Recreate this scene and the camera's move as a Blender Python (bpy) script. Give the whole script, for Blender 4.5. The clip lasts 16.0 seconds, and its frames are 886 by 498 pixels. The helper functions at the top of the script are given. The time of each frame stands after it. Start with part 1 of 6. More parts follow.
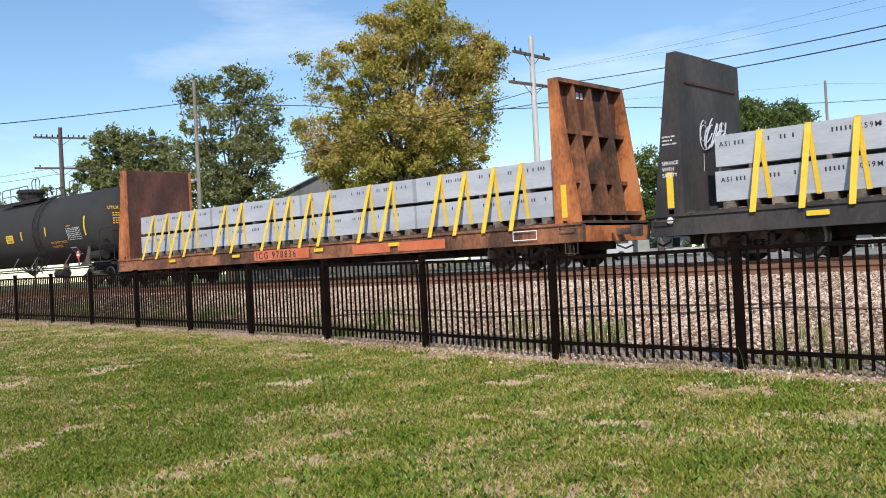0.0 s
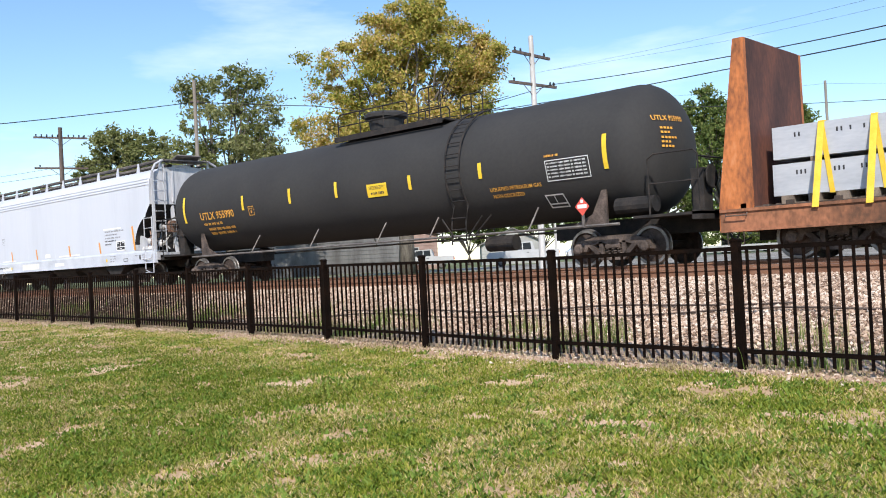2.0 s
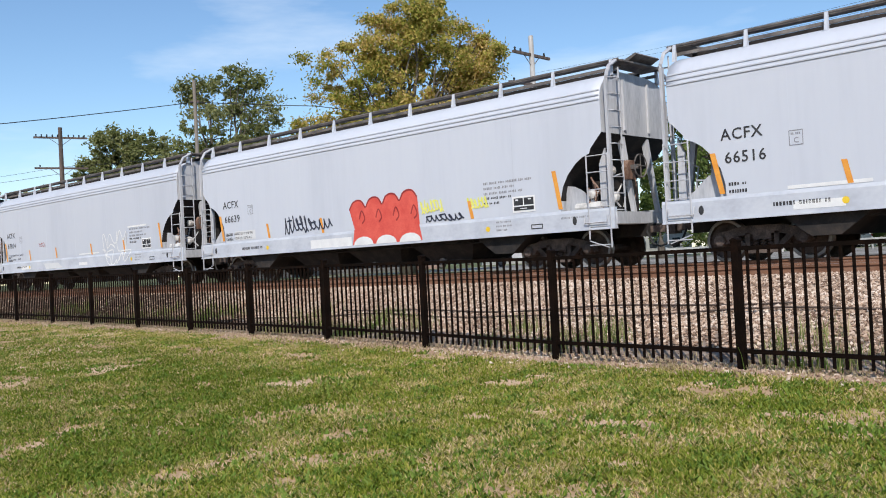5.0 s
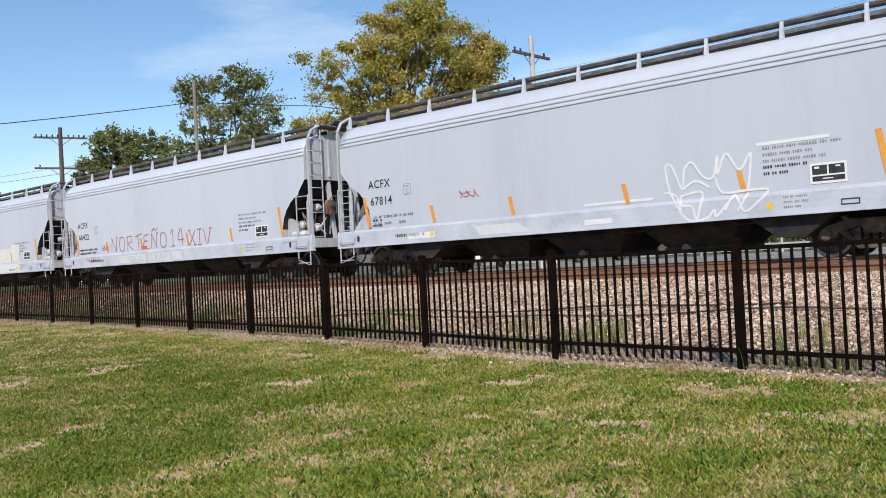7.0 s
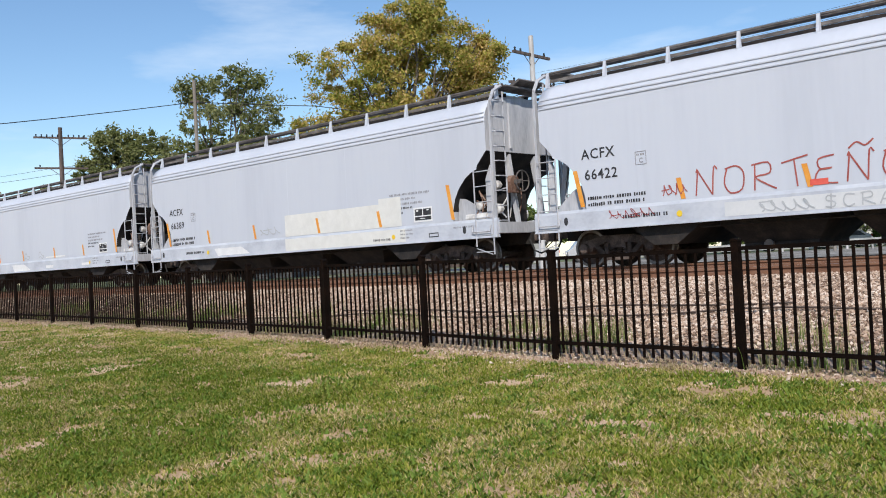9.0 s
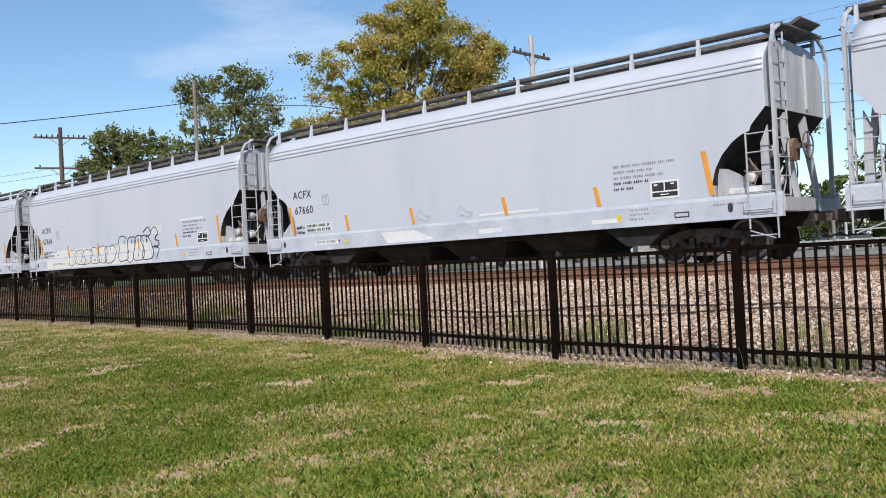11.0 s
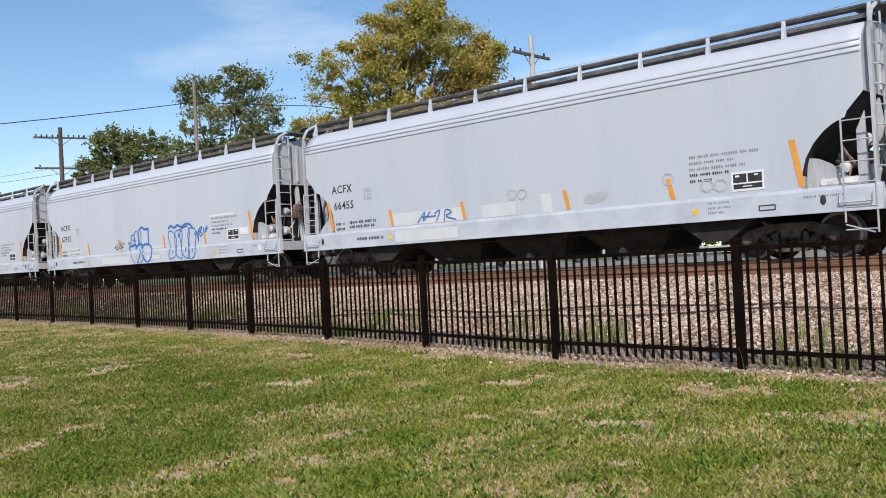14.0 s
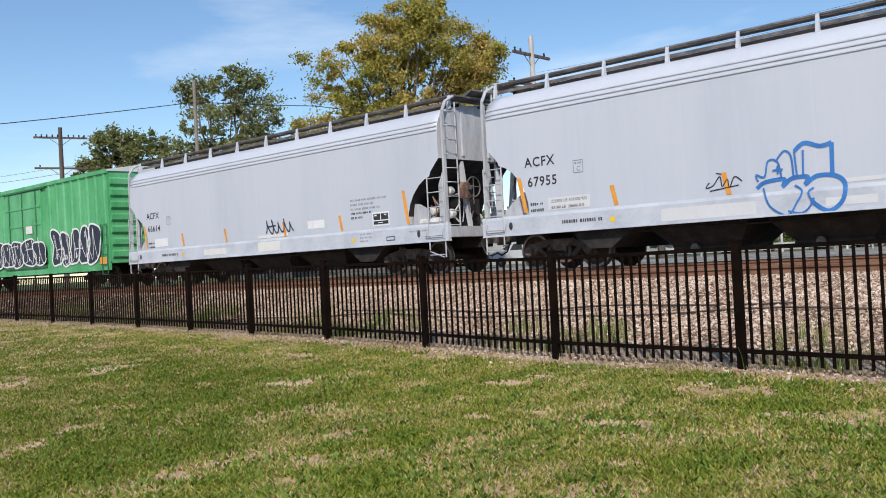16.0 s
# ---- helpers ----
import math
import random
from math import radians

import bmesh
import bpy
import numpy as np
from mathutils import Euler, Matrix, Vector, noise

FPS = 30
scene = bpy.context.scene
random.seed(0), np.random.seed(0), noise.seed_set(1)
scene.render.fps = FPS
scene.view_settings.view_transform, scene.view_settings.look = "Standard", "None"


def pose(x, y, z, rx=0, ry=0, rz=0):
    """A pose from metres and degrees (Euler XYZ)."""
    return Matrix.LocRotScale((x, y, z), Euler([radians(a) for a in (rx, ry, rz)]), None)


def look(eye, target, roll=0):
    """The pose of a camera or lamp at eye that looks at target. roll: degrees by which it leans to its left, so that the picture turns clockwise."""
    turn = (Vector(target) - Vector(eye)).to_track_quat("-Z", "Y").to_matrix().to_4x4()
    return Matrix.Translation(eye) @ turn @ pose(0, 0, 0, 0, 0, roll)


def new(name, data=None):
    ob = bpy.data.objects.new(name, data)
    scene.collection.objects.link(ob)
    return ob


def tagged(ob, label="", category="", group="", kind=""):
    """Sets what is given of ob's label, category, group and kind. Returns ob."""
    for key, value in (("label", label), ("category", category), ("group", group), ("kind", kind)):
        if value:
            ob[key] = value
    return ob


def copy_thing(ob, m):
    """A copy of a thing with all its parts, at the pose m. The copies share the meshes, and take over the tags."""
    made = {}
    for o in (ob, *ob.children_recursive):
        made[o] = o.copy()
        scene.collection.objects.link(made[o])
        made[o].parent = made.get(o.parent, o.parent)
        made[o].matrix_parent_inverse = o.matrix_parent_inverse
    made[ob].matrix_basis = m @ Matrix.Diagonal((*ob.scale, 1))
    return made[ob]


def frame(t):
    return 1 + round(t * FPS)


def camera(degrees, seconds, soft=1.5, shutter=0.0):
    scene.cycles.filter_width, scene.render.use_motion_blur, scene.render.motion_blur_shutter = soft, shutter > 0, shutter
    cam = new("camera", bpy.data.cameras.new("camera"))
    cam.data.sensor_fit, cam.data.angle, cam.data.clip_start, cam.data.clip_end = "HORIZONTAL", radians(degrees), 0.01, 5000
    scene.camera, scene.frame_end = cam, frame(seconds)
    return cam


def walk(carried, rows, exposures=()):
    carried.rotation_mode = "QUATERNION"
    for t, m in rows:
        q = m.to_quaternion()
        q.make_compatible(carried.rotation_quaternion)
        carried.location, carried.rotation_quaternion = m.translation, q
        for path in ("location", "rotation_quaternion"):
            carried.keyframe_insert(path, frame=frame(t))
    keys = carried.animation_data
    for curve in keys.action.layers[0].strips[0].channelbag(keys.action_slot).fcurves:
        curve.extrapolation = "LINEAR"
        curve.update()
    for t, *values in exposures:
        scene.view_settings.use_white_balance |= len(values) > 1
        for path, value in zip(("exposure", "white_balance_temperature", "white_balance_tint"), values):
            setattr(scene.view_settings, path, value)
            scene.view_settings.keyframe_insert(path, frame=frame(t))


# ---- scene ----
EYE_Z = 1.45                     # eye above the lawn at its foot
RAIL = 1.14                      # top of the rails
TRACK_Y = 19.4                   # middle of the train's track
TRACK_NEAR_Y = 14.12             # middle of the empty track
YAW, PITCH, LEAN = 42.885, 0.842, -3.026

cam = camera(51.66, 16.0, 1.0)
_aim = (-math.sin(radians(YAW)) * math.cos(radians(PITCH)), math.cos(radians(YAW)) * math.cos(radians(PITCH)), math.sin(radians(PITCH)))
_stand = look((0, 0, EYE_Z), (_aim[0] * 10, _aim[1] * 10, EYE_Z + _aim[2] * 10), LEAN)
walk(cam, [(0.0, _stand), (16.0, _stand)], exposures=[(0.0, 0.38), (1.0, 0.42), (2.0, 0.70), (3.5, 0.70), (4.0, 0.34), (6.3, 0.28), (16.0, 0.22)])

# ---- light ----
SUN_DIR = Vector((0.62, -0.78, 0.84)).normalized()
_elev = math.asin(SUN_DIR.z)
_rot = math.atan2(SUN_DIR.x, SUN_DIR.y)
world = bpy.data.worlds.new("sky")
scene.world = world
world.use_nodes = True
wn, wl = world.node_tree.nodes, world.node_tree.links
sky = wn.new("ShaderNodeTexSky")
sky.sky_type = "NISHITA"
sky.sun_disc = False
sky.sun_elevation, sky.sun_rotation = _elev, _rot
sky.air_density, sky.dust_density, sky.ozone_density = 1.0, 0.15, 2.8
tc = wn.new("ShaderNodeTexCoord")
mp = wn.new("ShaderNodeMapping")
mp.inputs["Scale"].default_value = (1.6, 1.6, 7.0)
cn = wn.new("ShaderNodeTexNoise")
cn.inputs["Scale"].default_value = 1.7
cn.inputs["Detail"].default_value = 6
cn.inputs["Roughness"].default_value = 0.55
cr = wn.new("ShaderNodeValToRGB")
cr.color_ramp.elements[0].position, cr.color_ramp.elements[1].position = 0.56, 0.88
cr.color_ramp.elements[1].color = (0.75, 0.75, 0.75, 1)
cm = wn.new("ShaderNodeMix")
cm.data_type = "RGBA"
cm.inputs[7].default_value = (7.0, 7.6, 8.2, 1)
wl.new(tc.outputs["Generated"], mp.inputs[0])
wl.new(mp.outputs[0], cn.inputs["Vector"])
wl.new(cn.outputs[0], cr.inputs[0])
wl.new(cr.outputs[0], cm.inputs[0])
hue = wn.new("ShaderNodeHueSaturation")
hue.inputs["Saturation"].default_value = 1.08
wl.new(sky.outputs[0], hue.inputs["Color"])
wl.new(hue.outputs[0], cm.inputs[6])
wl.new(cm.outputs[2], wn["Background"].inputs[0])
wn["Background"].inputs[1].default_value = 0.118
sun = new("sun", bpy.data.lights.new("sun", "SUN"))
sun.data.energy, sun.data.angle, sun.data.color = 3.45, radians(0.53), (1.0, 0.94, 0.86)
sun.matrix_world = look(SUN_DIR * 100, (0, 0, 0))

# ---- materials ----


def material(name, cols, rough=0.7, metal=0.0, scale=3.0, fine=40.0, bump=0.2, streak=(1, 1, 1), dist=0.01, rand="", spread=0.25, translucent=0.0, spec=0.5):
    """Colours mixed by noise at two scales, with relief; rand: 'object' or 'island' shifts the brightness piece by piece."""
    m = bpy.data.materials.new(name)
    m.use_nodes = True
    n, l = m.node_tree.nodes, m.node_tree.links
    b = n["Principled BSDF"]
    b.inputs["Roughness"].default_value, b.inputs["Metallic"].default_value = rough, metal
    b.inputs["Specular IOR Level"].default_value = spec
    t = n.new("ShaderNodeTexCoord")
    g = n.new("ShaderNodeMapping")
    g.inputs["Scale"].default_value = streak
    l.new(t.outputs["Object"], g.inputs[0])
    a = n.new("ShaderNodeTexNoise")
    a.inputs["Scale"].default_value, a.inputs["Detail"].default_value, a.inputs["Roughness"].default_value = scale, 5, 0.6
    f = n.new("ShaderNodeTexNoise")
    f.inputs["Scale"].default_value, f.inputs["Detail"].default_value = fine, 3
    l.new(g.outputs[0], a.inputs["Vector"])
    l.new(g.outputs[0], f.inputs["Vector"])
    mixv = n.new("ShaderNodeMath")
    mixv.operation = "MULTIPLY_ADD"
    l.new(f.outputs[0], mixv.inputs[0])
    mixv.inputs[1].default_value = 0.35
    sub = n.new("ShaderNodeMath")
    sub.operation = "SUBTRACT"
    l.new(a.outputs[0], sub.inputs[0])
    sub.inputs[1].default_value = 0.175
    l.new(sub.outputs[0], mixv.inputs[2])
    r = n.new("ShaderNodeValToRGB")
    e = r.color_ramp.elements
    e[0].position, e[1].position = 0.32, 0.68
    e[0].color, e[1].color = (*cols[0], 1), (*cols[-1], 1)
    for i, c in enumerate(cols[1:-1]):
        k = e.new(0.32 + 0.36 * (i + 1) / (len(cols) - 1))
        k.color = (*c, 1)
    l.new(mixv.outputs[0], r.inputs[0])
    out = r.outputs[0]
    if rand:
        src = n.new("ShaderNodeObjectInfo").outputs["Random"] if rand == "object" else n.new("ShaderNodeNewGeometry").outputs["Random Per Island"]
        hs = n.new("ShaderNodeHueSaturation")
        mr = n.new("ShaderNodeMapRange")
        mr.inputs["To Min"].default_value, mr.inputs["To Max"].default_value = 1 - spread, 1 + spread
        l.new(src, mr.inputs["Value"])
        l.new(mr.outputs[0], hs.inputs["Value"])
        l.new(out, hs.inputs["Color"])
        out = hs.outputs[0]
    l.new(out, b.inputs["Base Color"])
    if bump:
        bp = n.new("ShaderNodeBump")
        bp.inputs["Strength"].default_value, bp.inputs["Distance"].default_value = bump, dist
        l.new(mixv.outputs[0], bp.inputs["Height"])
        l.new(bp.outputs[0], b.inputs["Normal"])
    if translucent:
        tr = n.new("ShaderNodeBsdfTranslucent")
        l.new(out, tr.inputs["Color"])
        ms = n.new("ShaderNodeMixShader")
        ms.inputs[0].default_value = translucent
        l.new(b.outputs[0], ms.inputs[1])
        l.new(tr.outputs[0], ms.inputs[2])
        l.new(ms.outputs[0], n["Material Output"].inputs[0])
    return m


def scatter_material(name, stops, rough, patch=0.5, weight=0.5, translucent=0.0, fine=3.0, mix_at=0.5):
    """For blades, leaves and stones: a colour per piece out of stops, pushed by slow patches over the ground."""
    m = bpy.data.materials.new(name)
    m.use_nodes = True
    n, l = m.node_tree.nodes, m.node_tree.links
    b = n["Principled BSDF"]
    b.inputs["Roughness"].default_value = rough
    b.inputs["Specular IOR Level"].default_value = 0.1
    g = n.new("ShaderNodeNewGeometry")
    t = n.new("ShaderNodeTexCoord")
    a = n.new("ShaderNodeTexNoise")
    a.inputs["Scale"].default_value, a.inputs["Detail"].default_value = patch, fine
    l.new(t.outputs["Object"], a.inputs["Vector"])
    mr = n.new("ShaderNodeMapRange")
    mr.inputs["From Min"].default_value, mr.inputs["From Max"].default_value = 0.3, 0.7
    l.new(a.outputs[0], mr.inputs["Value"])
    mx = n.new("ShaderNodeMix")
    mx.inputs[0].default_value = weight
    l.new(g.outputs["Random Per Island"], mx.inputs[2])
    l.new(mr.outputs[0], mx.inputs[3])
    r = n.new("ShaderNodeValToRGB")
    e = r.color_ramp.elements
    e[0].position, e[0].color = stops[0][0], (*stops[0][1], 1)
    e[1].position, e[1].color = stops[-1][0], (*stops[-1][1], 1)
    for p, c in stops[1:-1]:
        e.new(p).color = (*c, 1)
    l.new(mx.outputs[0], r.inputs[0])
    l.new(r.outputs[0], b.inputs["Base Color"])
    if translucent:
        tr = n.new("ShaderNodeBsdfTranslucent")
        l.new(r.outputs[0], tr.inputs["Color"])
        ms = n.new("ShaderNodeMixShader")
        ms.inputs[0].default_value = translucent
        l.new(b.outputs[0], ms.inputs[1])
        l.new(tr.outputs[0], ms.inputs[2])
        l.new(ms.outputs[0], n["Material Output"].inputs[0])
    return m


M = {}
M["lawn"] = material("lawn_soil", [(0.32, 0.21, 0.11), (0.50, 0.34, 0.215), (0.68, 0.48, 0.36)], 0.95, 0, 1.1, 26, 0.6, dist=0.03, spec=0.05)
M["dirt"] = material("dry_dirt", [(0.38, 0.24, 0.155), (0.48, 0.325, 0.225), (0.57, 0.43, 0.32)], 0.95, 0, 1.5, 30, 0.7, dist=0.03, spec=0.05)
M["cinder"] = material("brown_cinder_soil", [(0.07, 0.045, 0.03), (0.12, 0.08, 0.055), (0.19, 0.135, 0.095)], 0.95, 0, 1.2, 18, 0.9, dist=0.05, spec=0.05)
M["broadleaf"] = scatter_material("broad_weed_leaf", [(0.2, (0.09, 0.155, 0.02)), (0.5, (0.14, 0.22, 0.035)), (0.8, (0.22, 0.29, 0.06))], 0.6, 0.6, 0.4, 0.25)
M["trackbed"] = material("brown_track_bed", [(0.12, 0.075, 0.05), (0.19, 0.125, 0.085), (0.27, 0.19, 0.135)], 0.95, 0, 3, 20, 0.9, dist=0.04, spec=0.05)
M["ballast"] = material("ballast_bed", [(0.16, 0.11, 0.08), (0.26, 0.20, 0.16), (0.38, 0.31, 0.26)], 0.95, 0, 5, 22, 1.0, dist=0.05, spec=0.05)
M["far"] = material("far_paving", [(0.13, 0.12, 0.105), (0.26, 0.245, 0.22), (0.42, 0.40, 0.37)], 0.9, 0, 0.7, 5, 0.2, spec=0.05)
M["field"] = material("far_grass", [(0.07, 0.10, 0.03), (0.12, 0.14, 0.05), (0.18, 0.17, 0.08)], 0.95, 0, 0.2, 4, 0.4)
M["stone"] = scatter_material("ballast_stone", [(0.15, (0.15, 0.095, 0.068)), (0.42, (0.36, 0.25, 0.18)), (0.65, (0.50, 0.365, 0.275)), (0.9, (0.70, 0.58, 0.48))], 0.9, 0.8, 0.25)
M["blade"] = scatter_material("grass_blade", [(0.22, (0.13, 0.185, 0.018)), (0.48, (0.265, 0.315, 0.04)), (0.64, (0.44, 0.38, 0.10)), (0.82, (0.72, 0.53, 0.33))], 0.7, 1.5, 0.42, 0.3, 6.0)
# blade colours darkened to paint in light falloff across the lawn
M["dimmed"] = scatter_material("dimmed_grass_blade", [(0.22, (0.09, 0.14, 0.014)), (0.48, (0.175, 0.225, 0.028)), (0.66, (0.29, 0.29, 0.06)), (0.84, (0.46, 0.37, 0.18))], 0.7, 1.5, 0.4, 0.3, 6.0)
M["weed"] = scatter_material("weed_blade", [(0.2, (0.10, 0.17, 0.03)), (0.5, (0.22, 0.25, 0.08)), (0.8, (0.50, 0.42, 0.24))], 0.7, 0.6, 0.5, 0.3)
M["straw"] = scatter_material("straw_blade", [(0.2, (0.30, 0.24, 0.12)), (0.5, (0.45, 0.36, 0.2)), (0.8, (0.56, 0.47, 0.30))], 0.8, 0.6, 0.3, 0.3)
M["fence"] = material("fence_black", [(0.004, 0.003, 0.0026), (0.008, 0.005, 0.0038), (0.016, 0.008, 0.005)], 0.7, 0, 3, 60, 0.1, spec=0.03)
M["rail"] = material("rail_rust", [(0.14, 0.065, 0.036), (0.22, 0.105, 0.06), (0.28, 0.15, 0.095)], 0.8, 0.1, 4, 50, 0.4, (0.3, 1, 1))
M["railtop"] = material("rail_steel", [(0.32, 0.28, 0.25), (0.45, 0.42, 0.40)], 0.35, 0.8, 4, 50, 0.1, (0.2, 1, 1))
M["tie"] = material("tie_wood", [(0.06, 0.045, 0.035), (0.12, 0.09, 0.07), (0.17, 0.13, 0.10)], 0.9, 0, 4, 40, 0.5, (4, 0.6, 1), rand="object")
M["hopper"] = material("hopper_paint", [(0.515, 0.54, 0.60), (0.545, 0.57, 0.63), (0.56, 0.585, 0.64)], 0.5, 0, 0.35, 4, 0.03, (2.0, 1, 0.22), rand="object", spread=0.05)
M["hopper_end"] = material("hopper_end_paint", [(0.36, 0.365, 0.39), (0.46, 0.465, 0.49), (0.53, 0.53, 0.55)], 0.55, 0, 1.5, 12, 0.1, (2, 2, 0.4))
M["sill"] = material("sill_paint", [(0.45, 0.47, 0.525), (0.52, 0.545, 0.60), (0.58, 0.60, 0.645)], 0.5, 0, 1.2, 9, 0.05, (1, 1, 1.5))
# grime colour; also paints the shade on the hopper's end slopes
M["grime"] = material("underframe_grime_and_shade", [(0.008, 0.007, 0.007), (0.018, 0.015, 0.014), (0.04, 0.03, 0.025)], 0.85, 0, 3, 25, 0.3)
M["walkway"] = material("walkway_steel", [(0.09, 0.085, 0.08), (0.16, 0.14, 0.13), (0.24, 0.22, 0.20)], 0.7, 0.3, 3, 30, 0.2)
M["wheel"] = material("wheel_rust", [(0.03, 0.02, 0.016), (0.06, 0.042, 0.034), (0.10, 0.07, 0.06)], 0.7, 0.3, 4, 30, 0.2)
M["rim"] = material("wheel_rim", [(0.14, 0.125, 0.115), (0.28, 0.26, 0.25)], 0.4, 0.7, 4, 30, 0.05)
M["truck"] = material("truck_frame_dust", [(0.035, 0.026, 0.022), (0.085, 0.063, 0.053), (0.16, 0.12, 0.10)], 0.85, 0.1, 3, 30, 0.3)
M["tank"] = material("tank_black", [(0.022, 0.021, 0.022), (0.028, 0.027, 0.027), (0.036, 0.034, 0.033)], 0.85, 0, 0.6, 20, 0.05, (0.5, 1, 0.5))
M["orange_flat"] = material("rusty_orange_paint", [(0.08, 0.035, 0.018), (0.30, 0.10, 0.035), (0.52, 0.17, 0.05), (0.58, 0.23, 0.09)], 0.75, 0, 1.1, 14, 0.25, (1, 1, 0.5))
M["rust_sill"] = material("rusty_brown_sill", [(0.05, 0.028, 0.018), (0.12, 0.055, 0.03), (0.24, 0.10, 0.05), (0.40, 0.16, 0.08)], 0.8, 0, 0.9, 12, 0.3, (1, 1, 0.6))
M["rust_red"] = material("bulkhead_rust_red", [(0.035, 0.015, 0.012), (0.07, 0.027, 0.02), (0.14, 0.05, 0.03)], 0.8, 0, 1.0, 14, 0.2, (1, 1, 0.4))
M["fresh_orange"] = material("fresh_orange_paint", [(0.55, 0.13, 0.05), (0.66, 0.19, 0.09)], 0.6, 0, 2, 14, 0.1)
M["deck"] = material("deck_grime", [(0.03, 0.022, 0.017), (0.07, 0.05, 0.04), (0.13, 0.095, 0.075)], 0.9, 0, 2.5, 25, 0.5)
M["black_flat"] = material("black_flat_paint", [(0.022, 0.02, 0.02), (0.04, 0.035, 0.033), (0.07, 0.06, 0.055)], 0.7, 0, 1.0, 14, 0.15, (1, 1, 0.5))
M["ingot"] = material("ingot_metal", [(0.38, 0.40, 0.44), (0.44, 0.46, 0.50), (0.50, 0.52, 0.55)], 0.65, 0.0, 1.2, 16, 0.12, (0.4, 1, 1.5), rand="object", spread=0.08)
M["strap"] = material("yellow_strap", [(0.72, 0.46, 0.03), (0.80, 0.55, 0.06)], 0.6, 0, 5, 40, 0.1)
M["wood"] = material("dunnage_wood", [(0.10, 0.08, 0.06), (0.18, 0.14, 0.11), (0.25, 0.20, 0.16)], 0.9, 0, 4, 30, 0.3, rand="object")
M["yellow"] = material("yellow_reflector", [(0.78, 0.50, 0.02), (0.85, 0.60, 0.05)], 0.5, 0, 5, 40, 0.0)
M["orange_tape"] = material("orange_reflector", [(0.72, 0.27, 0.03), (0.80, 0.36, 0.06)], 0.5, 0, 5, 40, 0.0)
M["black_ink"] = material("black_stencil", [(0.02, 0.02, 0.022), (0.05, 0.05, 0.055)], 0.7, 0, 6, 40, 0.0)
M["grey_ink"] = material("grey_stencil", [(0.22, 0.22, 0.24), (0.32, 0.32, 0.34)], 0.7, 0, 6, 40, 0.0)
M["white_ink"] = material("white_paint", [(0.70, 0.70, 0.70), (0.80, 0.80, 0.79)], 0.6, 0, 3, 30, 0.0)
M["cream"] = material("cream_patch", [(0.66, 0.65, 0.61), (0.74, 0.73, 0.69)], 0.6, 0, 3, 30, 0.0)
M["orange_ink"] = material("orange_stencil", [(0.72, 0.33, 0.04), (0.80, 0.42, 0.07)], 0.6, 0, 6, 40, 0.0)
M["red_ink"] = material("red_spray", [(0.62, 0.07, 0.05), (0.74, 0.12, 0.085)], 0.6, 0, 3, 30, 0.0)
M["rust_ink"] = material("rust_spray", [(0.32, 0.06, 0.05), (0.42, 0.11, 0.085)], 0.6, 0, 3, 30, 0.0)
M["blue_ink"] = material("blue_spray", [(0.03, 0.14, 0.42), (0.05, 0.22, 0.55)], 0.6, 0, 3, 30, 0.0)
M["maroon_ink"] = material("dark_red_spray", [(0.26, 0.02, 0.02), (0.36, 0.04, 0.035)], 0.6, 0, 3, 30, 0.0)
M["lemon_ink"] = material("lemon_spray", [(0.72, 0.70, 0.12), (0.80, 0.78, 0.22)], 0.6, 0, 3, 30, 0.0)
M["pale_patch"] = material("pale_grey_patch", [(0.60, 0.61, 0.62), (0.68, 0.68, 0.68)], 0.55, 0, 1.5, 20, 0.0)
M["scuff"] = material("grey_scuff", [(0.40, 0.41, 0.42), (0.50, 0.51, 0.53)], 0.7, 0, 4, 30, 0.0)
M["rusty_gear"] = material("rusty_brake_gear", [(0.10, 0.05, 0.035), (0.20, 0.115, 0.08), (0.32, 0.22, 0.17)], 0.8, 0.1, 5, 40, 0.3)
M["pale_gear"] = material("pale_brake_gear", [(0.42, 0.40, 0.38), (0.58, 0.56, 0.54), (0.68, 0.67, 0.65)], 0.6, 0, 4, 30, 0.1)
M["navy_ink"] = material("dark_spray", [(0.015, 0.018, 0.035), (0.03, 0.035, 0.06)], 0.6, 0, 3, 30, 0.0)
M["green_box"] = material("green_boxcar_paint", [(0.055, 0.27, 0.10), (0.085, 0.38, 0.15), (0.15, 0.44, 0.22)], 0.55, 0, 0.9, 14, 0.1, (1, 1, 0.35))
M["green_dark"] = material("green_end_paint", [(0.02, 0.10, 0.05), (0.035, 0.16, 0.075)], 0.6, 0, 0.9, 14, 0.1)
M["white_roof"] = material("galvanised_roof", [(0.60, 0.60, 0.58), (0.72, 0.72, 0.70)], 0.5, 0.1, 1, 20, 0.05)
M["bark"] = material("bark", [(0.06, 0.05, 0.04), (0.12, 0.10, 0.08), (0.17, 0.15, 0.12)], 0.95, 0, 5, 30, 0.6, (1, 1, 0.3))
M["leaf_olive"] = scatter_material("olive_autumn_leaves", [(0.15, (0.17, 0.20, 0.035)), (0.38, (0.33, 0.33, 0.065)), (0.60, (0.52, 0.41, 0.11)), (0.85, (0.66, 0.46, 0.21))], 0.6, 0.25, 0.45, 0.4)
M["leaf_green"] = scatter_material("green_leaves", [(0.2, (0.07, 0.11, 0.025)), (0.5, (0.13, 0.18, 0.05)), (0.85, (0.24, 0.26, 0.09))], 0.6, 0.3, 0.4, 0.35)
M["leaf_dull"] = scatter_material("dull_green_leaves", [(0.2, (0.13, 0.15, 0.045)), (0.5, (0.21, 0.23, 0.085)), (0.85, (0.33, 0.32, 0.16))], 0.6, 0.3, 0.4, 0.35)
